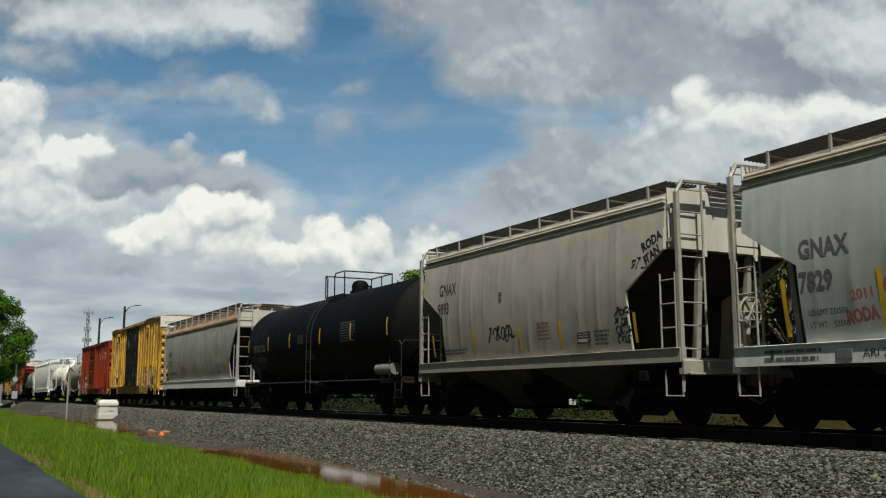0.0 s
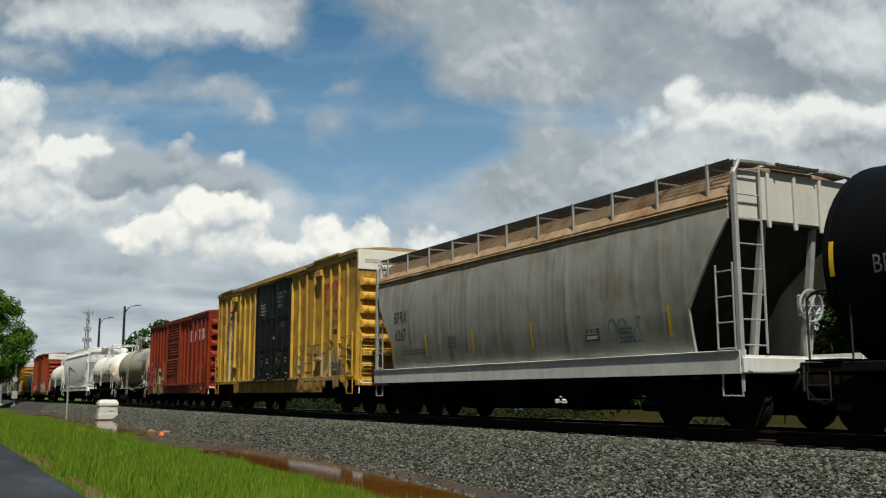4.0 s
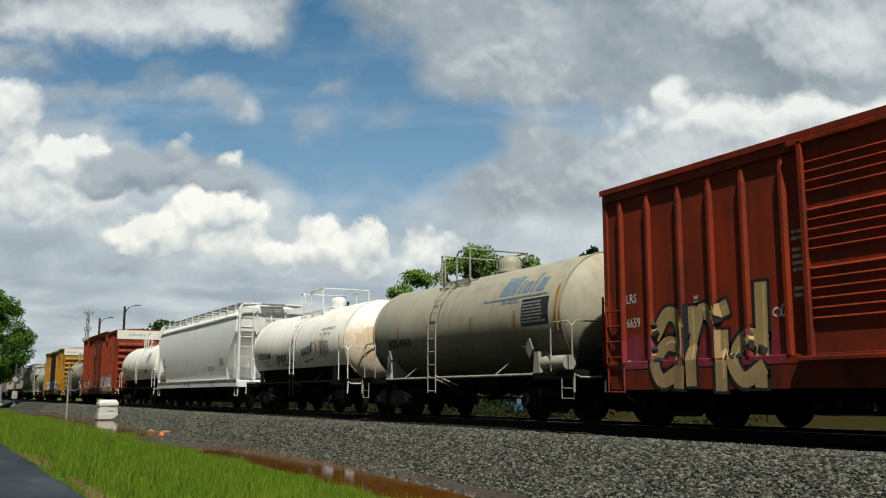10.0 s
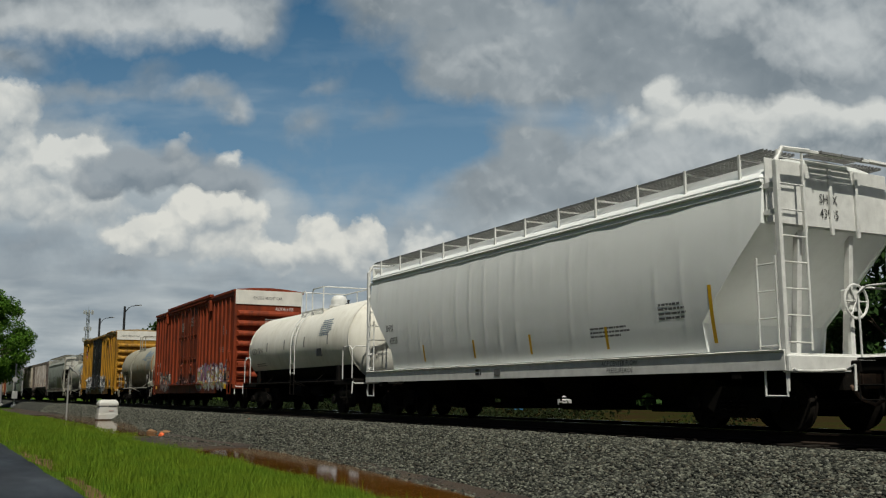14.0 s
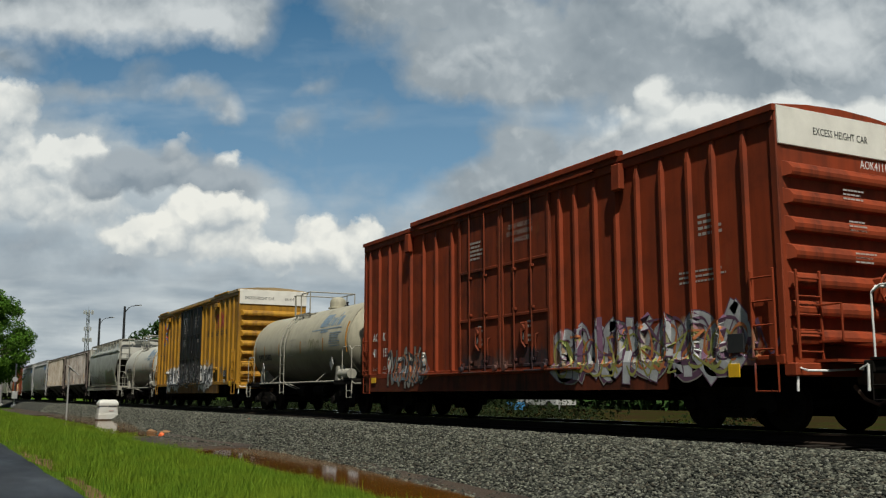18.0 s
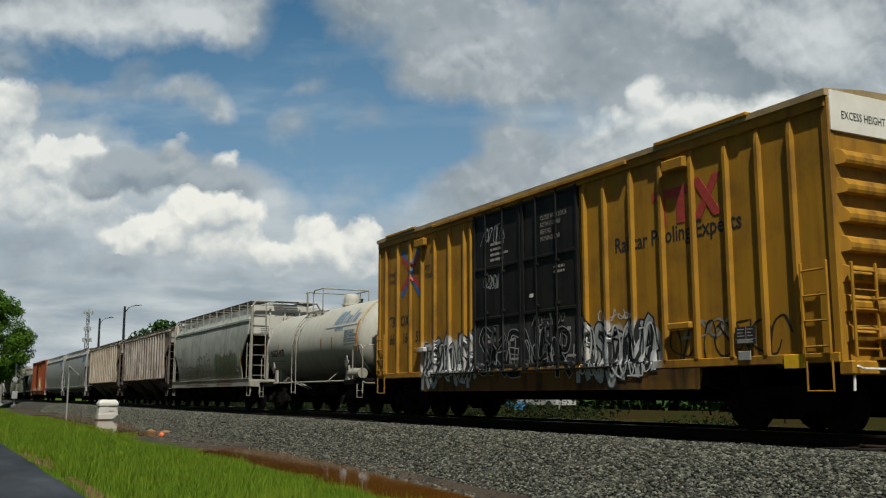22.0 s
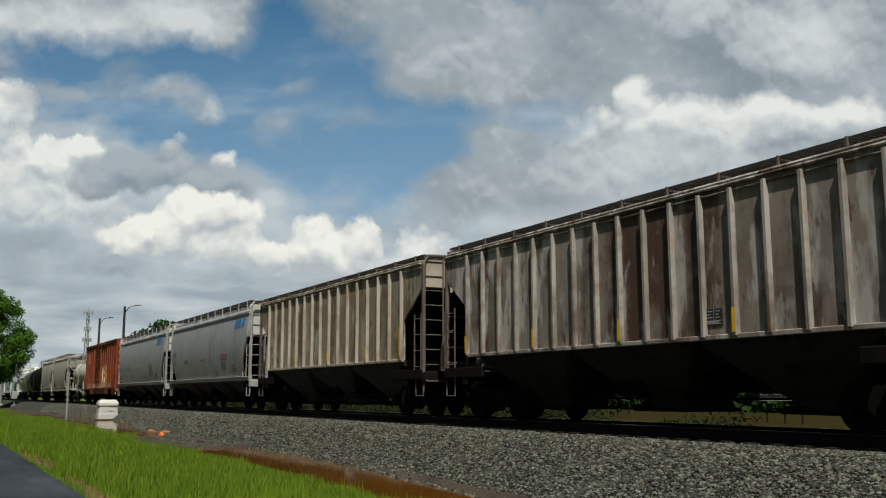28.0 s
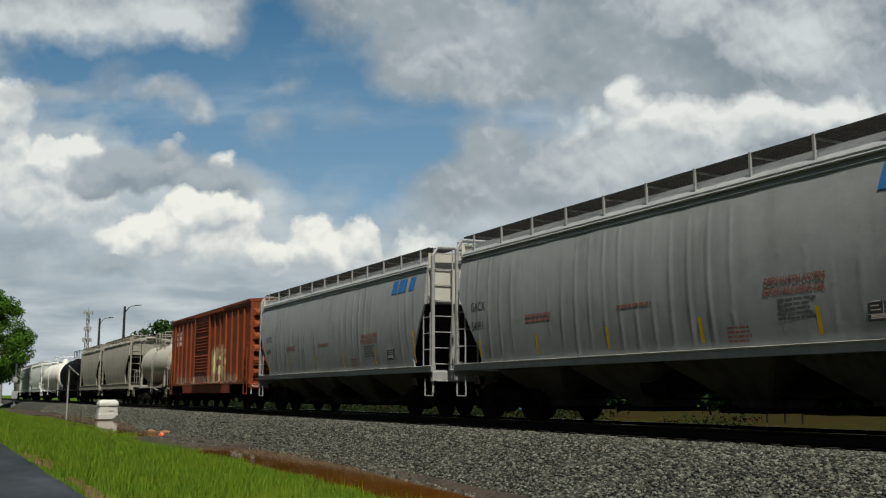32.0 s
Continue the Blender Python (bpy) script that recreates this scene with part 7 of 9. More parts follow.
STAIN = car_paint("stained grey hopper paint", (0.33, 0.35, 0.325), (0.09, 0.10, 0.075), 0.55, 0.0, 0.55, 2.0, ((1.3, 5.2, 1.1, 2.5, [(0.085, 0.13, 0.07), (0.07, 0.11, 0.06), (0.11, 0.14, 0.085)], 5.0),), 0.35, 0.2, (1.75, 0.65))
RUSTINK = plain("rust-red spray paint", (0.15, 0.055, 0.03), 0.6, 0.0, 0.4, 3.0, 0.0)
# the same for the darkest bays: shade in the base colour
SHADEUNDER = car_paint("underside paint darkened for shade", (0.030, 0.027, 0.023), (0.010, 0.009, 0.007), 0.7, 0.0, 0.8)
YEL = (0.56, 0.325, 0.045)
SILV = [(0.42, 0.43, 0.44), (0.30, 0.31, 0.33), (0.52, 0.53, 0.53)]
YELLOW1 = car_paint("yellow boxcar paint", YEL, (0.13, 0.075, 0.025), 0.85, 0.2, 0.5, 0.0, ((-6.5, -5.3, 1.0, 3.5, [(0.44, 0.33, 0.14), (0.38, 0.27, 0.10), (0.47, 0.36, 0.18)], 8.0), (2.0, 7.4, 0.8, 2.2, [(0.40, 0.25, 0.05), (0.36, 0.21, 0.05), (0.30, 0.22, 0.12), (0.43, 0.27, 0.05)], 3.0),), 0.25)
YELLOW2 = car_paint("yellow boxcar paint with silver graffiti", (0.38, 0.195, 0.020), (0.12, 0.06, 0.02), 0.6, 0.12, 0.5, 0.0, ((-5.3, -2.2, 0.7, 2.15, SILV, 1.0), (1.6, 4.3, 0.7, 2.1, SILV, 4.0)), 0.25)
DOOR1 = car_paint("black door paint", (0.0055, 0.006, 0.006), (0.03, 0.028, 0.024), 0.4, 0.0, 0.5, 0.0, (), 0.2, 0.1)
DOOR2 = car_paint("black door paint with silver graffiti", (0.009, 0.009, 0.009), (0.05, 0.045, 0.04), 0.4, 0.0, 0.5, 0.0, ((-2.6, 2.2, 1.05, 2.35, [(0.02, 0.02, 0.022), (0.05, 0.05, 0.055), (0.03, 0.03, 0.03)], 7.0),), 0.2, 0.1)
REDBOX = car_paint("faded red boxcar paint", (0.225, 0.027, 0.008), (0.075, 0.021, 0.012), 0.75, 0.0, 0.55, 0.0, ((-6.3, -2.0, 0.4, 1.8, [(0.21, 0.03, 0.045), (0.19, 0.025, 0.03), (0.22, 0.045, 0.07)], 2.0),), 0.25, 0.28)
LOWRED = car_paint("grimy red sill paint", (0.15, 0.022, 0.009), (0.03, 0.013, 0.009), 0.9, 0.1, 0.7)
GOLDPALE = plain("pale gold spray paint", (0.62, 0.46, 0.20), 0.5, 0.0, 0.3, 3.0, 0.0)
GOLDG = car_paint("gold graffiti fill", (0.42, 0.30, 0.14), (0.2, 0.12, 0.07), 0.5, 0.0, 0.5)
BRICK = car_paint("brick-red boxcar paint", (0.235, 0.040, 0.013), (0.075, 0.020, 0.011), 0.6, 0.1, 0.65, 0.0, ((1.5, 7.4, 0.6, 2.0, [(0.30, 0.24, 0.16), (0.30, 0.17, 0.19), (0.38, 0.35, 0.31), (0.20, 0.22, 0.13)], 5.0), (-6.0, -3.6, 0.7, 1.7, [(0.20, 0.13, 0.12), (0.2, 0.06, 0.05), (0.24, 0.24, 0.27), (0.17, 0.13, 0.12)], 9.0)), 0.25)
BRICKDOOR = car_paint("grimy brick-red door paint", (0.19, 0.036, 0.013), (0.045, 0.016, 0.010), 0.85, 0.1, 0.65, 0.0, ((-2.2, 1.9, 1.0, 1.75, [(0.05, 0.03, 0.03), (0.10, 0.05, 0.04), (0.03, 0.025, 0.03)], 4.0),), 0.25)
BRICK2 = car_paint("brown-red boxcar paint", (0.22, 0.05, 0.018), (0.07, 0.028, 0.02), 0.5, 0.15, 0.6, 0.0, ((0.9, 3.6, 1.05, 2.9, [(0.50, 0.45, 0.22), (0.21, 0.06, 0.04), (0.42, 0.40, 0.3)], 6.0), (-6.0, 5.5, 1.0, 1.7, [(0.3, 0.24, 0.16), (0.21, 0.06, 0.04), (0.2, 0.12, 0.08)], 8.0)), 0.25)
DUSTROOF = car_paint("tan dust-stained roof sheet", (0.40, 0.36, 0.29), (0.20, 0.12, 0.06), 0.6, 0.5, 0.6)
PALESILL = car_paint("chalky pale sill paint", (0.60, 0.61, 0.59), (0.25, 0.22, 0.18), 0.3, 0.05, 0.5)
PALEEND = car_paint("pale end-plate paint", (0.50, 0.49, 0.44), (0.28, 0.25, 0.20), 0.25, 0.05, 0.5)
YROOF = plain("rusty galvanised roof", (0.40, 0.29, 0.15), 0.7, 0.2, 0.5, 1.5, 0.2)
DIMW = plain("dulled white stencil paint", (0.26, 0.26, 0.25), 0.6, 0.0, 0.4, 9.0, 0.0)
DARKINK = plain("dusty grey stencil paint", (0.05, 0.05, 0.05), 0.6, 0.0, 0.4, 9.0, 0.0)
FADEDW = plain("faded white stencil paint", (0.40, 0.36, 0.33), 0.6, 0.0, 0.3, 9.0, 0.0)
LOWY1 = car_paint("grimy yellow sill paint", (0.35, 0.195, 0.03), (0.08, 0.045, 0.018), 0.85, 0.3, 0.6)
LOWY2 = car_paint("sooty sill paint with traces of yellow", (0.16, 0.085, 0.02), (0.03, 0.02, 0.011), 0.9, 0.4, 0.7)
LOWR = car_paint("grimy brick-red sill paint", (0.12, 0.028, 0.012), (0.03, 0.014, 0.009), 0.9, 0.2, 0.7)
SEAMPALE = plain("pale olive spray paint", (0.24, 0.23, 0.13), 0.7, 0, 0.5, 3.0, 0.0)
SEAMRUST = plain("amber seam rust", (0.46, 0.26, 0.05), 0.7, 0, 0.5, 3.0, 0.1, 60.0, (0.30, 0.26, 0.18))
WHITEP = plain("dirty white paint", (0.70, 0.68, 0.62), 0.55, 0, 0.2, 2.0, 0.05)
CREAMTRIM = plain("cream steel trim", (0.31, 0.295, 0.245), 0.55, 0, 0.3, 4.0, 0.1)
WHITETRIM = plain("white steel trim", (0.70, 0.70, 0.67), 0.5, 0, 0.25, 4.0, 0.1)
GREYTRIM = plain("grey steel trim", (0.33, 0.33, 0.32), 0.5, 0, 0.3, 4.0, 0.1)
DULLTRIM = plain("dull grey steel trim", (0.20, 0.20, 0.19), 0.6, 0, 0.4, 4.0, 0.1)
BROWNTRIM = plain("rusty brown steel trim", (0.13, 0.10, 0.085), 0.7, 0, 0.5, 4.0, 0.2)


def words(car, text, x, z, size, mat, surf, **kw):
    me = letter_mesh(text, size, mat, surf, x, z, **kw)
    me.name = "lettering"
    return part("lettering", me, None, car)


def small_print(car, x, z, w, lines, mat, surf, h=0.045, gap=0.035, seed=0, face=-1):
    return part("small_print", bars_shape(surf, x, z, w, lines, h, gap, seed, face), mat, car)


def sprayed(car, x, z, w, h, n, seed, mat, surf, r=0.03):
    for st in scrawl(surf, x, z, w, h, n, seed, r):
        part("graffiti", st, mat, car)


def piece(car, x, z, w, h, n, seed, mat, surf, r=0.035):
    for st in throwup(surf, x, z, w, h, n, seed, r):
        part("graffiti", st, mat, car)


def placard(car, x, z, surf, w=0.42, hgt=0.28):
    """A black consolidated stencil: two framed panels over a strip."""
    d = surf(z + hgt / 2, x + w / 2)
    pl = part("placard", B(x, x + w, d - 0.008, d + 0.02, z, z + hgt, 0.003), INK, car, "black square placard")
    s = Shape()
    for x0, x1, z0, z1 in ((0.06, 0.52, 0.34, 0.94), (0.56, 0.94, 0.34, 0.94), (0.06, 0.94, 0.06, 0.28)):
        for k in range(3):
            zz = z + hgt * (z0 + (z1 - z0) * (0.2 + 0.3 * k))
            s.box(x + w * (x0 + 0.05), x + w * (x1 - 0.06 - 0.08 * (k % 2)), d - 0.0105, d - 0.008, zz, zz + 0.014)
    s.box(x + w * 0.53, x + w * 0.55, d - 0.0105, d - 0.008, z + hgt * 0.33, z + hgt * 0.97)
    s.box(x, x + w, d - 0.0105, d - 0.008, z + hgt * 0.29, z + hgt * 0.31)
    part("placard_print", s, FADEDW, pl)


def mid(a, b2):
    return (a + b2) / 2, b2 - a


def add_train():
    # 1, 2: two pale grey two-bay hoppers
    for a, b2, num, seed in ((-11.78, -0.7, "7829", 1), (-22.85, -11.78, "9893", 2)):
        xc, L = mid(a, b2)
        first = num == "7829"
        car, h, sf = hopper(xc, L, L - 1.22, GREY1 if first else BEIGE1, "pale green-grey two-bay covered hopper with a rusty roof edge" if first else "beige-grey two-bay covered hopper with roof walks", 3.97, (3.1, 2.45, 1.05), (), 2, bay_mat=SHADEBAY, end_mat=PALEEND, roof_up=0.24, roof_mat=DUSTROOF if first else BEIGE1, trim=CREAMTRIM, sill_mat=PALESILL if first else CREAMTRIM, walk_up=0.31, recess=0.65, sill_z=(1.0, 1.30) if first else (1.12, 1.36))
        if first:
            words(car, "GNAX", -3.52, 2.54, 0.38, FAINT, sf, stretch=0.78, bold=0.012)
            words(car, "7829", -3.55, 2.07, 0.38, FAINT, sf, stretch=0.78, bold=0.012)
            words(car, "LD LMT 232500", -3.45, 1.70, 0.12, INK, sf, stretch=0.85)
            words(car, "LT WT    53500", -3.45, 1.52, 0.12, INK, sf, stretch=0.85)
            words(car, "2011", -2.70, 1.86, 0.20, GRAFR, sf, turn=0.08, bold=0.008)
            words(car, "RODA", -2.80, 1.54, 0.26, GRAFR, sf, turn=0.10, stretch=0.7, bold=0.014)
            sprayed(car, -2.25, 1.5, 1.2, 0.9, 3, 9, GRAFR, sf, 0.03)
            reflectors(car, (-3.85, -2.2, -0.1, 1.8, 3.42), 1.42, sf, 0.85)
            part("sill_marks", bars_shape(flat(-1.506), -4.3, 1.18, 1.2, 2, 0.05, 0.06, 5), FAINT, car)
            words(car, "ARI 2", -2.55, 1.08, 0.16, INK, flat(-1.506), stretch=1.1)
            part("builder_plate", B(-2.98, -2.72, -1.515, -1.50, 1.06, 1.2, 0.004), FAINT, car, "small grey builder plate")
            part("slot", B(-4.18, -4.12, -1.508, -1.49, 1.08, 1.24, 0.01), INK, car)
        else:
            words(car, "GNAX", -3.72, 3.0, 0.40, INK, sf, stretch=0.72, bold=0.006)
            words(car, num, -3.78, 2.54, 0.40, INK, sf, stretch=0.72, bold=0.006)
            reflectors(car, (-4.1, -2.05, -0.1, 1.4, 3.75), 1.5, sf, 0.55)
            words(car, "RODA", 4.08, 3.10, 0.24, GRAFK, sf, turn=0.38, stretch=0.8, bold=0.012)
            words(car, "ITAN", 4.15, 2.86, 0.24, GRAFK, sf, turn=0.45, stretch=0.8, bold=0.012)
            sprayed(car, 3.78, 2.82, 0.4, 0.2, 3, 4, GRAFK, sf, 0.018)
            sprayed(car, -1.4, 1.72, 1.0, 0.38, 6, 3, GRAFK, sf, 0.028)
            for q in range(4):
                sprayed(car, 3.2, 1.50 + 0.17 * q, 0.42, 0.16, 3, 5 + q, GRAFK, sf, 0.02)
            small_print(car, -3.55, 1.62, 1.1, 2, FAINT, sf, seed=seed)
            small_print(car, 0.57, 2.02, 0.5, 5, PINKINK, sf, seed=seed + 3)
            small_print(car, 2.5, 1.75, 0.5, 4, FAINT, sf, seed=seed + 4)
            small_print(car, -0.9, 2.75, 0.16, 2, FAINT, sf, 0.10, 0.03, seed=9)
            placard(car, 1.96, 1.56, sf)
    # 3: black tank car
    xc, L = mid(-38.45, -22.85)
    car, h, sf = tank(xc, L, 13.3, 1.54, 2.45, BLACKT, "long glossy black tank car with yellow reflective strips", BLACKTRIM, 0.5, (0.0, 1.7), dome=1.0)
    part("tank_waist_band", B(-0.85, -0.35, sf(2.45) - 0.01, sf(2.45) + 0.02, 2.3, 2.6, 0.005), BLACKTRIM, car)
    reflectors(car, (-6.55, -4.1, -1.7, 1.28, 3.86, 6.5), 2.22, sf, 0.5)
    words(car, "BRCX 5125", -5.9, 2.2, 0.36, DIMW, sf, stretch=0.8)
    small_print(car, -5.7, 1.95, 1.4, 3, DARKINK, sf, seed=4)
    small_print(car, 3.0, 2.75, 1.3, 8, DARKINK, sf, seed=5)
    small_print(car, -0.2, 2.0, 0.7, 4, DARKINK, sf, seed=6)
    part("air_reservoir", Shape().tube([(5.4, -1.26, 1.30), (6.5, -1.26, 1.30)], 0.17, 14), DULLTRIM, car, "dusty grey air reservoir", smooth=40)
    # 4: grey rusty hopper
    xc, L = mid(-53.69, -38.45)
    car, h, sf = hopper(xc, L, 14.0, RUSTG, "grey covered hopper with rust blooms and a rusty roof edge", 3.75, (3.4, 2.0, 0.95), (), 4, bay_mat=BLACK, roof_mat=RUSTROOF, trim=GREYTRIM, recess=1.0, frame_in=0.14, sill_mat=PALESILL, roof_up=0.52, walk_up=0.60, end_mat=PALEEND, sill_z=(0.90, 1.26))
    words(car, "BPRX", -5.65, 2.5, 0.44, INK, sf, stretch=0.75)
    words(car, "6267", -5.6, 2.02, 0.44, INK, sf, stretch=0.75)
    reflectors(car, (-5.8, -3.8, -1.4, 1.1, 5.4), 1.55, sf, 0.55)
    small_print(car, -5.2, 1.7, 1.5, 2, FAINT, sf, seed=6)
    small_print(car, -2.6, 1.95, 0.5, 4, FAINT, sf, seed=7)
    placard(car, 3.0, 1.6, sf)
    small_print(car, 4.0, 1.75, 0.5, 4, FAINT, sf, seed=8)
    sprayed(car, 3.7, 1.5, 0.9, 0.5, 3, 12, SLATEINK, sf, 0.018)
    # 5, 13: yellow high-cube box cars with black plug doors
    for a, b2, paint, dm, num, lab in ((-70.9, -53.69, YELLOW1, DOOR1, ("6", "65", "20", "3"), "yellow high-cube boxcar with black plug doors and outline graffiti"), (-184.0, -166.95, YELLOW2, DOOR2, ("66", "16", "59", ""), "dull yellow high-cube boxcar with black doors and silver graffiti")):
        xc, L = mid(a, b2)
        xc = -62.30 if a > -100 else -175.50
        d0, d1 = (-2.14, 1.92) if a > -100 else (-2.37, 1.79)
        posts = [-7.25, -6.50, -5.80, -5.09, -4.40, -3.72, -3.0, -2.34, 2.05, 2.80, 3.50, 4.26, 5.02, 5.74, 6.45, 7.12] if a > -100 else [-7.32, -6.56, -5.78, -5.09, -4.38, -3.60, -2.84, -2.52, 1.98, 2.62, 3.41, 4.23, 5.01, 5.81, 6.50, 7.15]
        car, h, y = boxcar(xc, L, 15.66, 4.97, paint, YROOF, (d0, d1), lab, posts, WHITEP, paint, low_mat=LOWY1 if a > -100 else LOWY2)
        plug_doors(car, y, d0, d1, 4.97, dm, dm, paint)
        for a0, a1 in ((-7.2, -5.4), (d1 + 2.4, d1 + 4.6)):
            part("roof_gutter", B(a0, a1, y - 0.12, y + 0.02, 4.94, 5.01, 0.012), paint, car)
        for hx in (-5.35, d1 + 2.6):
            part("roller_bracket", B(hx, hx + 0.55, y - 0.14, y - 0.02, 4.42, 4.62, 0.02), paint, car)
            part("roller_bracket", B(hx, hx + 0.55, y - 0.13, y - 0.02, 1.66, 1.78, 0.02), paint, car)
        f = flat(y - 0.0035)
        logo = Shape()
        lx = d1 + 3.05 if a > -100 else d1 + 2.2
        logo.prism([(lx, 3.98), (lx + 0.95, 3.98), (lx + 0.95, 4.14), (lx, 4.14)], "y", y - 0.007, y - 0.001)
        for sx in (0.14, 0.62):
            logo.box(lx + sx, lx + sx + 0.2, y - 0.007, y - 0.001, 3.5, 3.98)
        logo.prism([(lx + 1.0, 3.5), (lx + 1.2, 3.5), (lx + 1.7, 4.2), (lx + 1.5, 4.2)], "y", y - 0.007, y - 0.001)
        logo.prism([(lx + 1.5, 3.5), (lx + 1.7, 3.5), (lx + 1.2, 4.2), (lx + 1.0, 4.2)], "y", y - 0.010, y - 0.004)
        part("logo", logo, REDINK, car, "red block emblem")
        on = over(posts, y, sill=True)
        for tone, off, w2 in ((BLUEINK, 0.09, 0.10), (REDINK, -0.07, 0.085)):
            xm = Shape()
            for sx in (-1, 1):
                for sz in (-1, 1):
                    paint_band(xm, [(-5.80 + sx * (0.47 * u + 0.02), 3.83 + sz * ((0.42 * u + 0.05) + off * u)) for u in (0.0, 0.2, 0.4, 0.6, 0.8, 1.0)], w2, on, 0.001 if off > 0 else 0.002)
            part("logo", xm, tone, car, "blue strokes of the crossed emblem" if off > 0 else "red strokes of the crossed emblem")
        if a > -100:
            small_print(car, -4.6, 1.045, 12.1, 1, FADEDW, flat(y - 0.060), 0.028, 0.0, 12)
            words(car, "Railcar Pooling", 5.25, 3.10, 0.31, INK, f, stretch=0.72)
            words(car, "Experts", 5.58, 2.76, 0.31, INK, f, stretch=0.72)
            small_print(car, 5.66, 2.48, 0.75, 1, INK, f, 0.15, 0.0, 4)
            burner(car, 2.15, 0.86, 5.2, 1.25, "SETAR", 21, YELLOW1, GRAFB, on, 0.13, 0.035, 0.04, 0.05, GRAFS)
            sprayed(car, -7.85, 3.9, 0.5, 0.6, 3, 25, GRAFK, f, 0.014)
            for q in range(4):
                sprayed(car, -6.35 + 0.2 * (q % 2), 1.15 + 0.36 * q, 0.9, 0.34, 4, 26 + 5 * q, (FAINT, GRAFB, SLATEINK, FAINT)[q], f, 0.013)
            sprayed(car, -6.2, 2.95, 0.8, 0.35, 3, 27, SLATEINK, f, 0.02)
            for q in range(3):
                sprayed(car, 7.15, 1.3 + 0.35 * q, 0.5, 0.35, 3, 28 + q, GRAFB, f, 0.016)
            placard(car, 6.05, 1.30, flat(y - 0.06))
            part("placard", B(6.75, 7.15, y - 0.07, y - 0.05, 0.96, 1.12, 0.004), REFLECT, car, "yellow inspection card")
        else:
            words(car, "Railcar Pooling Experts", 2.88, 3.20, 0.40, INK, f, stretch=0.86, bold=0.006)
            for x0, w0, txt, sd in ((-5.0, 2.75, "KSANER", 31), (1.6, 2.4, "RSONA", 33)):
                burner(car, x0, 0.86, w0, 1.02, txt, sd, GRAFC, GRAFK, on, 0.065, 0.045, 0.08, 0.16, GRAFW)
                sprayed(car, x0 + 0.1, 0.9, w0 - 0.2, 0.95, 8, sd + 1, GRAFK, lambda q, x2: y - 0.012 if q > 1.17 else y - 0.07, 0.035)
                sprayed(car, x0 + 0.1, 0.88, w0 - 0.2, 1.0, 7, sd + 2, GRAFW, lambda q, x2: y - 0.013 if q > 1.17 else y - 0.071, 0.022)
            sprayed(car, 4.3, 0.95, 2.6, 0.85, 7, 38, GRAFK, f, 0.022)
            sprayed(car, 4.6, 1.5, 1.3, 0.3, 4, 39, GRAFS, f, 0.022)
            sprayed(car, 2.3, 1.95, 1.0, 0.22, 5, 40, GRAFW, f, 0.014)
            g = flat(y - 0.036)
            ondoor = lambda q, x2: y - 0.060 if q < 1.17 else y - 0.036
            burner(car, -2.2, 1.05, 3.7, 0.88, "SKENAR", 35, DOOR1, GRAFC, ondoor, 0.06, 0.02, 0.06, 0.13)
            sprayed(car, -2.1, 0.9, 3.6, 0.9, 10, 44, GRAFC, flat(y - 0.046), 0.018)
            sprayed(car, -2.0, 4.0, 1.0, 0.42, 6, 36, GRAFC, g, 0.012)
            sprayed(car, -1.95, 2.95, 0.75, 0.35, 6, 37, GRAFC, g, 0.013)
            sprayed(car, 0.1, 2.0, 1.2, 0.25, 6, 43, GRAFS, g, 0.014)
            placard(car, 5.9, 1.34, flat(y - 0.06))
            part("placard", B(5.95, 6.2, y - 0.07, y - 0.05, 1.1, 1.24, 0.004), PALE, car, "pale inspection card")
            part("placard", B(6.85, 7.25, y - 0.07, y - 0.05, 0.95, 1.15, 0.004), REFLECT, car, "yellow inspection card")
        words(car, "next", -7.12, 3.82, 0.22, INK, f, stretch=0.85, shear=0.15, bold=0.004)
        words(car, "load", -7.12, 3.62, 0.22, INK, f, stretch=0.85, shear=0.15, bold=0.004)
        words(car, "any", -4.98, 3.80, 0.24, INK, f, stretch=0.85, shear=0.15, bold=0.004)
        words(car, "road", -4.98, 3.58, 0.24, INK, f, stretch=0.85, shear=0.15, bold=0.004)
        for q, x2 in (("TB", -6.42), ("OX", -5.70)) if a > -100 else (("TB", -7.15), ("OX", -6.42)):
            words(car, q, x2, 2.52 if a > -100 else 2.42, 0.40, INK, f, stretch=0.8, shear=0.15, bold=0.008)
        spots = (-6.82, -6.42, -5.70, -5.02) if a > -100 else (-7.12, -6.32, -5.52, 0.0)
        for x2, nn in zip(spots, num):
            if nn:
                words(car, nn, x2, 2.05 if a > -100 else 1.95, 0.40, INK, f, stretch=0.8, shear=0.15, bold=0.008)
        g = flat(y - 0.036)
        for q, line in enumerate(("CLOSE AND LOCK", "BOTH DOORS", "BEFORE", "MOVING CAR")):
            words(car, line, 0.45, 4.22 - 0.15 * q, 0.135, FADEDW, g, stretch=0.85)
        small_print(car, -1.6, 3.95, 0.75, 4, FADEDW, g, 0.06, 0.06, 3)
        small_print(car, 0.9, 3.15, 0.5, 2, FADEDW, g, 0.05, 0.05, 7)
        for x2 in (-1.75, -0.75, 0.35, 1.35):
            small_print(car, x2, 1.85, 0.14, 2, FADEDW, g, 0.07, 0.05, 5)
            small_print(car, x2, 1.32, 0.3, 1, FADEDW, g, 0.05, 0.05, 6)
        small_print(car, 0.0, 2.62, 0.2, 1, WHITE, g, 0.08, 0.05, 8)
        e = flat(h + 0.07)
        words(car, "EXCESS HEIGHT CAR", -1.25, 4.55, 0.17, INK, e, face=1, stretch=0.8)
        if a < -100:
            words(car, "661659", 0.5, 4.55, 0.17, INK, e, face=1, stretch=0.8)
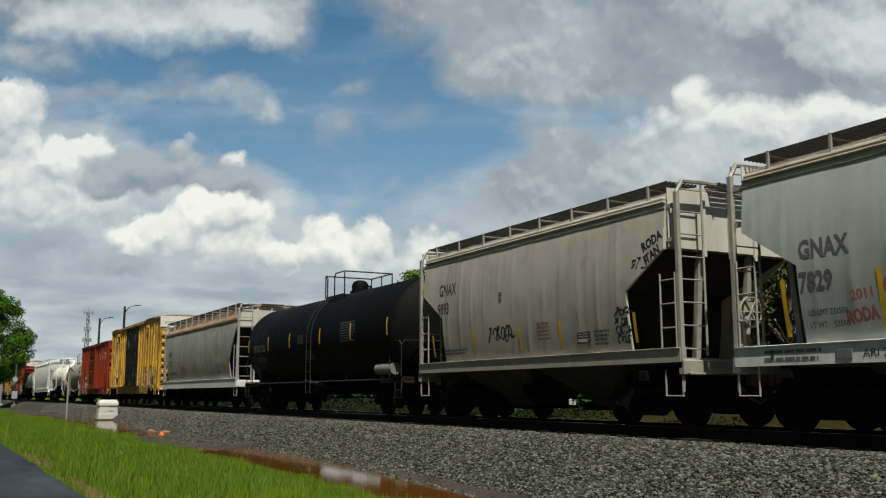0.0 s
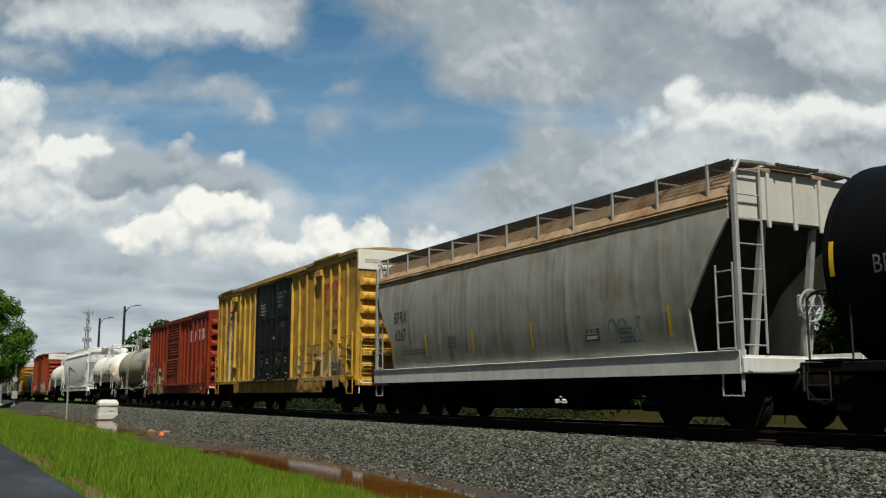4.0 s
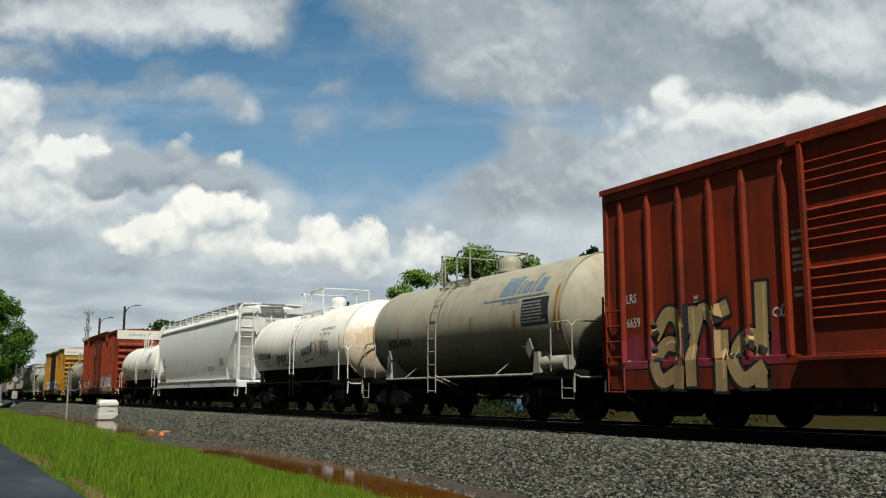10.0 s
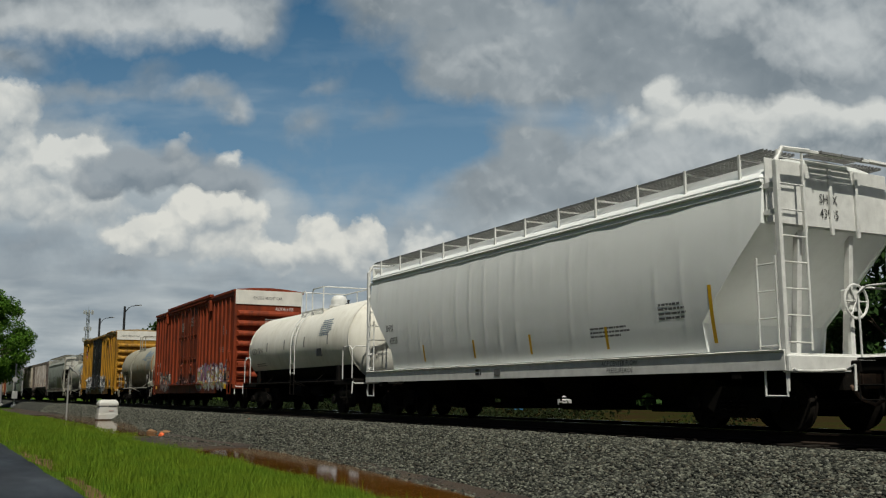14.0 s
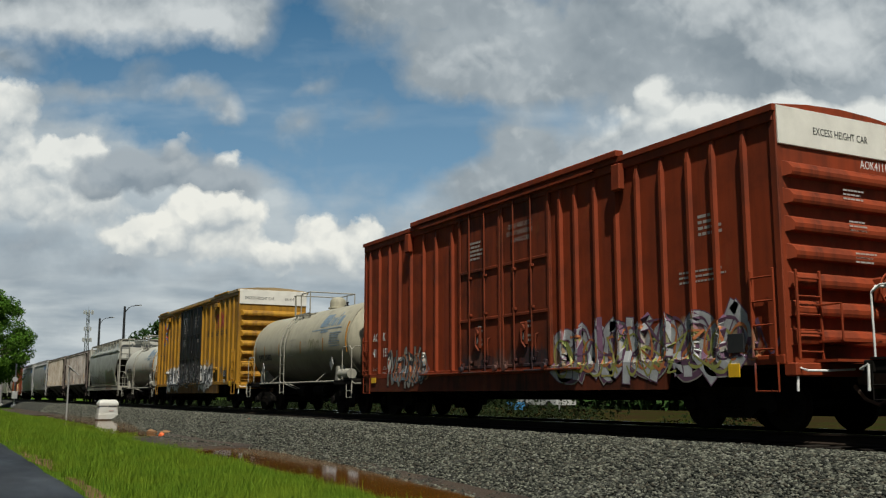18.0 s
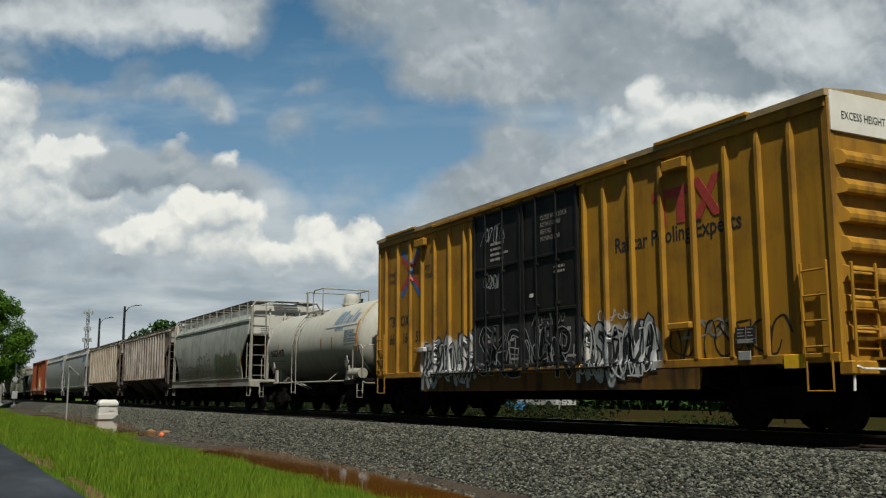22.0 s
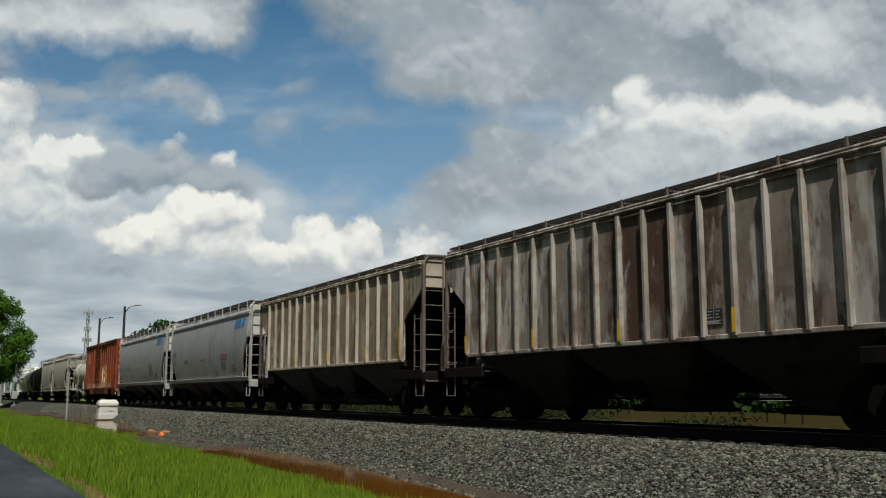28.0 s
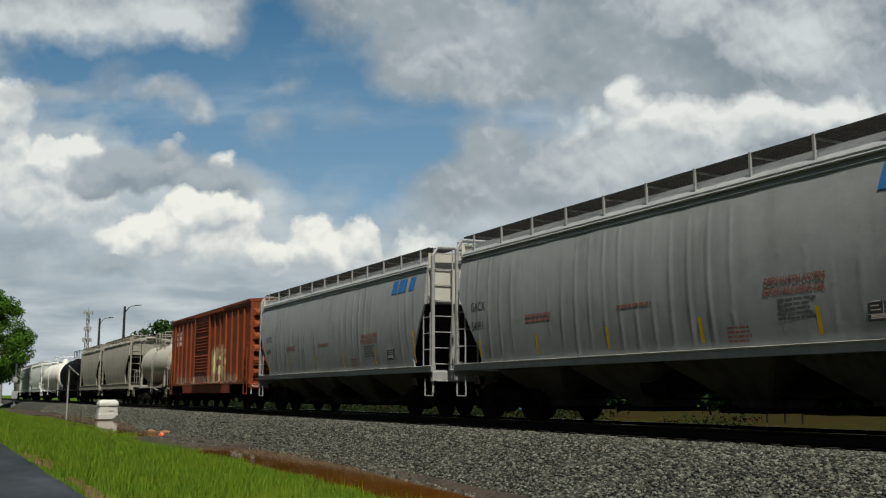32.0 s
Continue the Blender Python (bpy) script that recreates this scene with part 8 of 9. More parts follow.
    # 6: red box car with one ribbed door
    xc, L = -78.32, 14.5
    posts = [-6.0, -5.24, -4.43, -3.69, -2.95, -2.14, 1.42, 2.0, 2.75, 3.62, 4.46, 5.25, 5.98]
    car, h, y = boxcar(xc, L, 12.98, 4.44, REDBOX, REDBOX, (-1.75, 1.15), "faded red boxcar with one ribbed sliding door", posts, None, REDBOX, low_mat=LOWRED, skirt=(-6.45, 6.45))
    ribbed_door(car, y, -1.75, 1.15, 4.44, REDBOX)
    f = flat(y - 0.0035)
    for i, x in enumerate((3.1, 3.9, 4.64, 5.32)):
        lt = Shape()
        z0, z1, w, t = 3.15, 3.68, 0.42, 0.11
        if i == 0:
            lt.box(x, x + t, y - 0.007, y - 0.001, z0, z1).box(x + t, x + w, y - 0.007, y - 0.001, z1 - t, z1).box(x + t, x + w, y - 0.007, y - 0.001, z0, z0 + t).box(x + w - t, x + w, y - 0.007, y - 0.001, z0 + t, z0 + 0.27)
        elif i == 1:
            lt.prism([(x, z0), (x + t, z0), (x + w / 2 + t / 2, z1), (x + w / 2 - t / 2, z1)], "y", y - 0.007, y - 0.001).prism([(x + w - t, z0), (x + w, z0), (x + w / 2 + t / 2, z1), (x + w / 2 - t / 2, z1)], "y", y - 0.010, y - 0.004)
        elif i == 2:
            lt.box(x, x + w, y - 0.007, y - 0.001, z1 - t, z1).box(x + w / 2 - t / 2, x + w / 2 + t / 2, y - 0.007, y - 0.001, z0, z1 - t)
        else:
            lt.prism([(x, z0), (x + t * 1.2, z0), (x + w, z1), (x + w - t * 1.2, z1)], "y", y - 0.007, y - 0.001).prism([(x + w - t * 1.2, z0), (x + w, z0), (x + t * 1.2, z1), (x, z1)], "y", y - 0.010, y - 0.004)
        part("logo", lt, WHITE, car, "white block mark")
    words(car, "LRS", -5.92, 2.22, 0.24, WHITE, f, stretch=0.8)
    words(car, "6659", -5.92, 1.78, 0.24, WHITE, f, stretch=0.8)
    small_print(car, 4.60, 1.93, 0.36, 3, FADEDW, f, 0.03, 0.04, 2)
    for q in range(3):
        small_print(car, 5.32 + 0.17 * q, 1.98 - 0.03 * q, 0.10, 6 - q, FADEDW, f, 0.05, 0.04, 3 + q)
    part("placard", B(5.45, 5.88, y - 0.066, y - 0.052, 0.80, 0.98, 0.004), DUSTREFLECT, car, "dusty yellow inspection card")
    for x2 in (2.0, -0.2, -1.5):
        part("placard", B(x2, x2 + 0.22, y - 0.066, y - 0.055, 1.05, 1.12, 0.003), DUSTREFLECT, car, "small dusty reflector plate")
    small_print(car, 4.9, 0.72, 0.4, 1, FADEDW, flat(y - 0.053), 0.03, 0.03, 6)
    on = over(posts, y)
    for i, (ch, x0, w) in enumerate((("a", -5.27, 0.95), ("r", -4.45, 0.80), ("i", -3.85, 0.62), ("d", -3.42, 0.88))):
        burner(car, x0, 0.72, w, 1.36, ch, 41 + i, GOLDG, GRAFK, on, 0.125, 0.06, 0.02, 0.0, GOLDPALE)
    sprayed(car, -2.45, 1.72, 0.3, 0.2, 2, 42, GRAFW, f, 0.016)
    sprayed(car, -5.98, 1.0, 0.45, 0.2, 3, 43, GRAFW, f, 0.014)
    small_print(car, -2.03, 2.95, 0.42, 2, FADEDW, f, 0.05, 0.05, 4)
    small_print(car, -2.03, 2.68, 0.42, 4, FADEDW, f, 0.05, 0.05, 5)
    small_print(car, -2.03, 2.1, 0.42, 2, FADEDW, f, 0.05, 0.05, 6)
    small_print(car, -4.15, 2.15, 0.16, 2, FADEDW, f, 0.06, 0.03, 7)
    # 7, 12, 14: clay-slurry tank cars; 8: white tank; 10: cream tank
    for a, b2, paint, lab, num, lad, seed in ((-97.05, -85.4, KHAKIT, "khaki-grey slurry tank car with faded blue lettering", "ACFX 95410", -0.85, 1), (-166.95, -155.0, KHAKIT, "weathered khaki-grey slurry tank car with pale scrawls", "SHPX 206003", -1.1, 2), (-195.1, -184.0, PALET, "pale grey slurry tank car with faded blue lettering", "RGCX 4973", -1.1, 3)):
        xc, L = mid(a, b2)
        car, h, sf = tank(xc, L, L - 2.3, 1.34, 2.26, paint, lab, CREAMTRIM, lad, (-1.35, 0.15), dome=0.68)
        for i, (x, w, z1) in enumerate(((2.12, 0.42, 3.22), (2.58, 0.22, 3.22), (2.90, 0.1, 3.10), (3.08, 0.26, 3.06), (3.42, 0.1, 3.24), (3.62, 0.3, 3.10))):
            em = Shape()
            zz = [2.80 + (z1 - 2.80) * k / 4 for k in range(5)]
            for k in range(4):
                j = len(em.v)
                em.v += [(x + (zz[k] - 2.8) * 0.3, sf(zz[k]), zz[k]), (x + w + (zz[k] - 2.8) * 0.3, sf(zz[k]), zz[k]), (x + w + (zz[k + 1] - 2.8) * 0.3, sf(zz[k + 1]), zz[k + 1]), (x + (zz[k + 1] - 2.8) * 0.3, sf(zz[k + 1]), zz[k + 1])]
                em.f.append((j, j + 1, j + 2, j + 3))
            part("logo", em, SLATEINK, car, "faded slate-blue company emblem")
        rule = Shape()
        rule.v = [(1.5, sf(2.70), 2.70), (4.15, sf(2.70), 2.70), (4.15, sf(2.735), 2.735), (1.5, sf(2.735), 2.735)]
        rule.f = [(0, 1, 2, 3)]
        part("logo", rule, SLATEINK, car)
        small_print(car, 2.35, 2.6, 0.8, 1, SLATEINK, sf, 0.08, 0.03, seed + 9)
        if seed == 1:
            pb = Shape()
            for z0 in (2.04, 2.24, 2.44):
                j = len(pb.v)
                pb.v += [(3.2, sf(z0) + 0.002, z0), (4.25, sf(z0) + 0.002, z0), (4.25, sf(z0 + 0.2) + 0.002, z0 + 0.2), (3.2, sf(z0 + 0.2) + 0.002, z0 + 0.2)]
                pb.f.append((j, j + 1, j + 2, j + 3))
            part("data_panel", pb, INK, car, "black data panel with rows of white print")
        small_print(car, 3.24, 2.54, 1.0, 7, DIMW if seed == 1 else SLATEINK, lambda q, x2: sf(q) - 0.003, 0.035, 0.035, seed)
        placard(car, 3.05, 1.55, sf, 0.38, 0.30)
        hw = h - 0.02
        arc = [(hw, (1.345) * math.cos(math.radians(a)), 2.26 + 1.345 * math.sin(math.radians(a))) for a in range(160, 95, -5)]
        if seed == 3:
            part("seam_stain", Shape().tube(arc, 0.03, 6), SEAMRUST, car, "amber rust bleeding along the end seam")
        part("reflector", Shape().tube([(h - 0.12, sf(z) - 0.002, z) for z in (1.9, 2.1, 2.3, 2.5, 2.7, 2.85)], 0.035, 4), DUSTREFLECT, car)
        for e in (-1, 1):
            part("placard_holder", Shape().prism([(e * 3.55 - 0.14, 1.55), (e * 3.55, 1.35), (e * 3.55 + 0.14, 1.55), (e * 3.55, 1.78)], "y", -1.36, -1.33), DULLTRIM, car)
        nx, nz, ns = {1: (-3.73, 1.86, 0.30), 2: (-4.20, 1.88, 0.30), 3: (-3.95, 1.98, 0.34)}[seed]
        words(car, num, nx, nz, ns, INK, sf, stretch=0.88, bold=0.014)
        reflectors(car, {1: (-4.55, -3.06, -1.28, 0.99, 2.94), 2: (-4.6, -3.48, -1.79, 0.54, 2.7), 3: (-4.51, -3.11, -1.49, 1.27, 2.22)}[seed], 2.0, sf, 0.42, DUSTREFLECT)
        small_print(car, nx + 0.1, nz - 0.2, 1.5, 2, FAINT, sf, 0.04, 0.06, seed + 20)
        tl = Shape().tube([(h - 0.65, -1.26, 1.22), (h + 0.2, -1.26, 1.22)], 0.16, 14)
        part("air_reservoir", tl, CREAMTRIM, car, smooth=40)
        if seed == 2:
            piece(car, -0.70, 1.95, 0.75, 0.65, 1, 51, CREAMTRIM, sf, 0.018)
            sprayed(car, -0.55, 2.0, 0.5, 0.5, 3, 52, CREAMTRIM, sf, 0.014)
            sprayed(car, 1.3, 1.95, 1.1, 0.5, 5, 53, SEAMPALE, sf, 0.02)
    xc, L = mid(-108.75, -97.05)
    car, h, sf = tank(xc, L, L - 2.3, 1.34, 2.26, WHITET, "white tank car with black scrawled tags and black underframe", WHITETRIM, 0.1, (-0.6, 1.6), dome=0.9, black_below=True)
    words(car, "UTLX 301609", -4.08, 1.93, 0.29, INK, sf, stretch=0.88, bold=0.014)
    for q in range(2):
        sprayed(car, -2.1 + 0.12 * q, 1.60 + 0.2 * q, 1.1, 0.26, 7, 61 + q, GRAFK, sf, 0.024)
    words(car, "Cyme.", -0.85, 1.62, 0.34, GRAFK, sf, shear=0.25, stretch=0.85, turn=0.04, bold=0.010)
    words(car, "RAKEN", 0.74, 1.88, 0.34, GRAFK, sf, shear=0.2, stretch=0.95, turn=0.12, bold=0.012)
    sprayed(car, 1.75, 2.05, 0.5, 0.35, 2, 66, GRAFK, sf, 0.022)
    sprayed(car, 0.95, 1.68, 0.8, 0.12, 2, 67, GRAFK, sf, 0.02)
    words(car, "Giz", -0.55, 2.28, 0.42, GRAFR, sf, shear=0.2, stretch=0.85, turn=0.1)
    sprayed(car, 2.2, 1.75, 0.8, 0.7, 4, 64, GRAFO, sf, 0.018)
    words(car, "CALCIUM CARBONATE OR", 2.5, 2.68, 0.13, INK, sf, stretch=0.8)
    words(car, "CLAY SLURRY ONLY", 2.5, 2.52, 0.13, INK, sf, stretch=0.8)
    small_print(car, 2.6, 2.3, 0.9, 8, FAINT, sf, 0.03, 0.03, 8)
    small_print(car, -3.7, 1.8, 1.0, 3, FAINT, sf, 0.03, 0.05, 9)
    reflectors(car, (-4.66, -3.16, -0.72, 2.17, 4.3), 2.02, sf, 0.46)
    xc, L = mid(-138.0, -125.5)
    car, h, sf = tank(xc, L, L - 2.2, 1.36, 2.30, IVORYT, "cream tank car with black underframe and white railings", WHITETRIM, 0.3, (-0.5, 1.7), dome=1.0, black_below=True)
    words(car, "ICKX 15014", -4.75, 2.15, 0.32, INK, sf, stretch=0.8)
    small_print(car, -4.4, 1.75, 1.4, 2, FAINT, sf, 0.03, 0.04, 3)
    small_print(car, 2.6, 3.0, 1.1, 8, SLATEINK, sf, 0.04, 0.03, 4)
    part("placard", B(2.4, 2.8, sf(2.0) - 0.02, sf(2.0) + 0.03, 1.85, 2.1, 0.004), INK, car, "black square placard")
    reflectors(car, (-5.1, -2.9, -0.9, 1.2, 3.4), 2.2, sf, 0.35, FAINT)
    # 9: white pressure hopper
    xc, L = mid(-125.5, -108.75)
    car, h, sf = hopper(xc, L, 15.55, WHITEH, "clean white covered hopper with a long roof walk", 3.9, (3.2, 1.75, 1.4), (), 4, trim=WHITETRIM, grate=GALV, bay_mat=BLACK, roof_up=0.36, walk_up=0.45, hole=WHITEH, recess=0.05, sill_z=(0.93, 1.23), bulge=(0.010, 0.036))
    words(car, "SHPX", -6.3, 2.3, 0.26, INK, sf, stretch=0.75)
    words(car, "43935", -6.1, 1.95, 0.26, INK, sf, stretch=0.75)
    reflectors(car, (-4.1, -1.52, 0.86, 3.47), 1.42, sf, 0.42)
    reflectors(car, (6.3,), 1.40, sf, 0.95)
    words(car, "ACF CENTER FLOW", 3.35, 1.10, 0.13, INK, flat(-1.505), stretch=0.9)
    words(car, "PRESSUREAIDE", 3.5, 0.97, 0.13, INK, flat(-1.505), stretch=0.9)
    part("placard", B(-0.55, -0.30, -1.512, -1.50, 1.0, 1.14, 0.003), FAINT, car, "small grey plate")
    words(car, "SHPX", -0.25, 3.62, 0.22, INK, flat(h + 0.06), face=1, stretch=0.8)
    words(car, "43935", -0.25, 3.38, 0.22, INK, flat(h + 0.06), face=1, stretch=0.8)
    small_print(car, -1.4, 1.1, 0.3, 2, INK, flat(-1.505), 0.06, 0.02, 3)
    small_print(car, 5.0, 2.1, 0.7, 4, FAINT, sf, 0.04, 0.04, 4)
    small_print(car, 3.0, 1.8, 1.2, 3, FAINT, sf, 0.035, 0.04, 5)
    # 11: brick-red box car
    xc, L = -146.65, 17.0
    posts = [-7.43, -6.78, -6.1, -5.45, -4.75, -4.0, -3.3, -2.45, 2.15, 2.67, 3.32, 3.97, 4.58, 5.25, 5.93, 6.51, 7.2]
    car, h, y = boxcar(xc, L, 15.68, 5.01, BRICK, BRICK, (-2.09, 1.79), "brick-red high-cube boxcar with paint-sprayed lower sides", posts, WHITEP, BRICK, low_mat=LOWR, skirt=(-7.7, 5.3))
    plug_doors(car, y, -2.09, 1.79, 5.03, BRICKDOOR, BRICKDOOR, BRICK)
    part("door_canopy", B(-4.6, 4.15, y - 0.14, y + 0.05, 5.0, 5.13, 0.015), BRICK, car)
    for hx in (-4.9, 4.0):
        part("roller_bracket", B(hx, hx + 0.25, y - 0.16, y - 0.02, 4.35, 4.85, 0.02), BRICK, car)
    f = flat(y - 0.0035)
    on = over(posts, y)
    burner(car, 1.8, 0.86, 5.4, 1.0, "SNOKARO", 81, GRAFC, GRAFV, on, 0.10, 0.022, 0.05, 0.10, GRAFW)
    burner(car, 1.9, 0.84, 5.1, 0.5, "OANOSO", 82, GRAFV, GRAFS, on, 0.05, 0.025, 0.05, 0.14)
    for q in range(3):
        sprayed(car, 1.9 + 0.3 * q, 0.9 + 0.1 * q, 4.9, 0.8, 9, 84 + q, (GRAFG, GRAFO, GRAFV)[q], lambda q2, x2: on(q2, x2) - 0.0045, 0.03)
    sprayed(car, 2.2, 1.3, 4.7, 0.6, 7, 87, GRAFC, f, 0.045)
    burner(car, -6.1, 0.84, 2.2, 0.85, "NKASKO", 83, GRAFS, GRAFK, on, 0.045, 0.022, 0.1, 0.16, GRAFC)
    for q in range(3):
        sprayed(car, -6.0 + 0.1 * q, 0.86, 2.0, 0.8, 6, 91 + q, (GRAFK, SLATEINK, GRAFO)[q], lambda q2, x2: on(q2, x2) - 0.004, 0.022)
    for q, x2, z2 in (("AO", -7.24, 2.08), ("K", -6.58, 2.08), ("411", -7.24, 1.64), ("155", -6.58, 1.64)):
        words(car, q, x2, z2, 0.32, WHITE, f, stretch=0.8, bold=0.008)
    for q, x2, z2 in (("LD LMT", -7.25, 1.25), ("LT WT", -7.25, 1.08), ("20520", -6.56, 1.27), ("80800", -6.56, 1.12)):
        words(car, q, x2, z2, 0.13, FADEDW, f, stretch=0.75)
    part("placard", B(-7.2, -6.9, y - 0.075, y - 0.058, 0.90, 1.05, 0.004), REFLECT, car, "yellow square placard")
    g = flat(y - 0.036)
    words(car, "CLOSE AND LOCK", 0.15, 4.22, 0.145, FADEDW, g, stretch=0.8)
    words(car, "BOTH DOORS BEFORE", 0.1, 4.06, 0.145, FADEDW, g, stretch=0.7)
    words(car, "MOVING CAR", 0.3, 3.90, 0.145, FADEDW, g, stretch=0.8)
    small_print(car, -1.6, 4.1, 0.7, 5, FADEDW, g, 0.05, 0.045, 3)
    for z in (2.1, 1.8):
        small_print(car, -1.2, z, 0.22, 2, FADEDW, g, 0.05, 0.05, 5)
        small_print(car, 0.9, z, 0.22, 2, FADEDW, g, 0.05, 0.05, 6)
    small_print(car, 6.1, 3.5, 0.6, 4, FADEDW, f, 0.05, 0.05, 8)
    small_print(car, 5.6, 2.6, 1.2, 3, FADEDW, f, 0.035, 0.05, 9)
    part("placard", B(6.72, 6.96, y - 0.08, y - 0.06, 0.84, 1.05, 0.004), REFLECT, car, "yellow square placard")
    part("placard", B(6.73, 7.07, y - 0.08, y - 0.06, 1.22, 1.52, 0.004), INK, car, "black square placard")
    e = flat(h + 0.07)
    words(car, "EXCESS HEIGHT CAR", -0.7, 4.62, 0.17, INK, e, face=1, stretch=0.8)
    e2 = flat(h + 0.16)
    words(car, "AOK411155", 0.25, 4.16, 0.2, WHITE, flat(h + 0.155), face=1, stretch=0.8)
    for k in range(3):
        small_print(car, -0.2 + 0.1 * k, 3.75 - 0.5 * k, 0.5, 3, FADEDW, e2, 0.028, 0.04, k, 1)
    # 15: stained grey hopper
    xc, L = mid(-209.9, -195.1)
    car, h, sf = hopper(xc, L, 13.9, STAIN, "grey covered hopper with dark run-down stains and faded tags", 3.58, (3.0, 2.0, 1.0), (), 4, trim=CREAMTRIM, sill_mat=CREAMTRIM, bay_mat=BLACK, end_mat=PALEEND, roof_up=0.60, walk_up=0.72, sill_z=(0.93, 1.23))
    words(car, "BACX", -5.25, 2.2, 0.26, INK, sf, stretch=0.75)
    words(car, "400006", -5.1, 1.85, 0.26, INK, sf, stretch=0.75)
    piece(car, -3.8, 1.32, 2.3, 0.65, 5, 71, GRAFB, sf, 0.022)
    piece(car, -1.6, 1.32, 2.3, 1.05, 5, 73, GRAFB, sf, 0.022)
    piece(car, -1.5, 1.30, 2.2, 0.6, 5, 74, GRAFS, lambda z, x2: sf(z, x2) - 0.001, 0.018)
    piece(car, 1.9, 1.32, 2.6, 0.95, 5, 72, RUSTINK, sf, 0.026)
    for x0, w0, m0 in ((-3.6, 4.1, GRAFB), (2.0, 2.4, RUSTINK)):
        piece(car, x0, 1.0, w0, 0.28, 7, 75, m0, flat(-1.507), 0.02)
    reflectors(car, (5.55,), 1.35, sf, 0.85)
    placard(car, 4.88, 1.5, sf, 0.46, 0.34)
    words(car, "MWCX", -0.1, 3.78, 0.19, INK, flat(h + 0.055), face=1, stretch=0.9)
    words(car, "480828", -0.1, 3.56, 0.19, INK, flat(h + 0.055), face=1, stretch=0.85)
    small_print(car, -1.0, 3.30, 0.5, 5, FAINT, flat(h + 0.055), 0.035, 0.05, 9, 1)
    small_print(car, 3.9, 2.4, 0.5, 5, FAINT, sf, 0.035, 0.03, 8)
    # 16, 17: rib-sided hoppers
    for a, b2, paint, post, lab, zt, n in ((-224.92, -209.9, BROWNH, BROWNPOST, "brown-grey rib-sided covered hopper with dirty streaks", 3.98, 17), (-240.1, -224.92, TANH, TANPOST, "tan rib-sided covered hopper with rusty posts", 4.02, 16)):
        xc, L = mid(a, b2)
        hb = 14.3 / 2
        ribs = [-5.74 + 11.46 * i / (n - 1) for i in range(n)]
        # end_mat takes the paler post paint, so the colour carries the sunlit ends
        car, h, sf = hopper(xc, L, 14.3, paint, lab, zt, (3.35, 2.55, 1.08), ribs, 3, sill=False, trim=BROWNTRIM, post_mat=post, side_low=1.5, bay_mat=SHADEBAY if n == 16 else SHADEUNDER, end_mat=post, roof_mat=paint, sill_mat=BLACK, walk_up=0.18, roof_up=0.12, frame_in=0.08, recess=1.1)
        rf = flat(-1.55)
        reflectors(car, ribs[::4], 1.55, rf, 0.4)
        reflectors(car, (ribs[-1],), 1.6, rf, 0.8)
        if n == 16:
            words(car, "PL CX", -5.6, 2.12, 0.36, INK, flat(-1.465), stretch=0.8)
            words(car, "22 32 4", -5.6, 1.68, 0.36, INK, flat(-1.465), stretch=0.8)
        else:
            placard(car, 2.12, 1.68, flat(-1.463))
    # 18, 19: steel-grey hoppers
    for a, b2 in ((-255.5, -240.1), (-271.2, -255.5)):
        xc, L = mid(a, b2)
        car, h, sf = hopper(xc, L, 14.3, GREYG, "steel-grey covered hopper with a blue emblem and roof walks", 3.9, (2.9, 1.55, 0.85), (), 4, trim=GREYTRIM, bay_mat=SHADEBAY, end_mat=PALEEND, sill_z=(1.15, 1.30), roof_up=0.34, walk_up=0.44)
        em = Shape()
        for i, x in enumerate((4.85, 5.25, 5.6, 5.92)):
            zz = [3.32 + 0.36 * k / 3 for k in range(4)]
            for k in range(3):
                j = len(em.v)
                w = 0.33 if i != 2 else 0.14
                em.v += [(x + (zz[k] - 3.3) * 0.3, sf(zz[k]), zz[k]), (x + w + (zz[k] - 3.3) * 0.3, sf(zz[k]), zz[k]), (x + w + (zz[k + 1] - 3.3) * 0.3, sf(zz[k + 1]), zz[k + 1]), (x + (zz[k + 1] - 3.3) * 0.3, sf(zz[k + 1]), zz[k + 1])]
                em.f.append((j, j + 1, j + 2, j + 3))
        part("logo", em, BLUEINK, car, "blue slanted company emblem")
        words(car, "GACX", -6.2, 2.5, 0.30, INK, sf, stretch=0.75)
        words(car, "54091", -6.2, 2.05, 0.30, INK, sf, stretch=0.75)
        words(car, "OPEN HATCH COVERS", 2.78, 2.22, 0.15, PINKINK, sf, stretch=0.74, bold=0.006)
        words(car, "BEFORE UNLOADING CAR", 2.74, 2.06, 0.15, PINKINK, sf, stretch=0.64, bold=0.006)
        small_print(car, 3.0, 1.95, 0.8, 5, FAINT, sf, 0.04, 0.03, 5)
        small_print(car, -3.9, 2.2, 1.0, 2, PINKINK, sf, 0.06, 0.04, 6)
        small_print(car, -0.8, 2.15, 1.2, 1, PINKINK, sf, 0.06, 0.04, 7)
        reflectors(car, (-5.9, -3.55, -1.16, 1.33, 3.72), 1.42, sf, 0.42)
        placard(car, 4.55, 1.55, sf, 0.46, 0.32)
        reflectors(car, (6.25,), 1.40, sf, 0.85)
        small_print(car, 1.9, 1.6, 0.6, 4, PINKINK, sf, 0.04, 0.03, 8)
    # 20: brown-red box car
    xc, L = mid(-286.3, -271.2)
    posts = [-6.2, -5.4, -4.6, -3.7, -2.8, 1.6, 2.5, 3.4, 4.3, 5.2, 6.1]
    car, h, y = boxcar(xc, L, 13.9, 4.40, BRICK2, BRICK2, (-1.85, 0.85), "brown-red boxcar with yellow graffiti and a white block mark", posts, None, BRICK2)
    ribbed_door(car, y, -1.85, 0.85, 4.40, BRICK2)
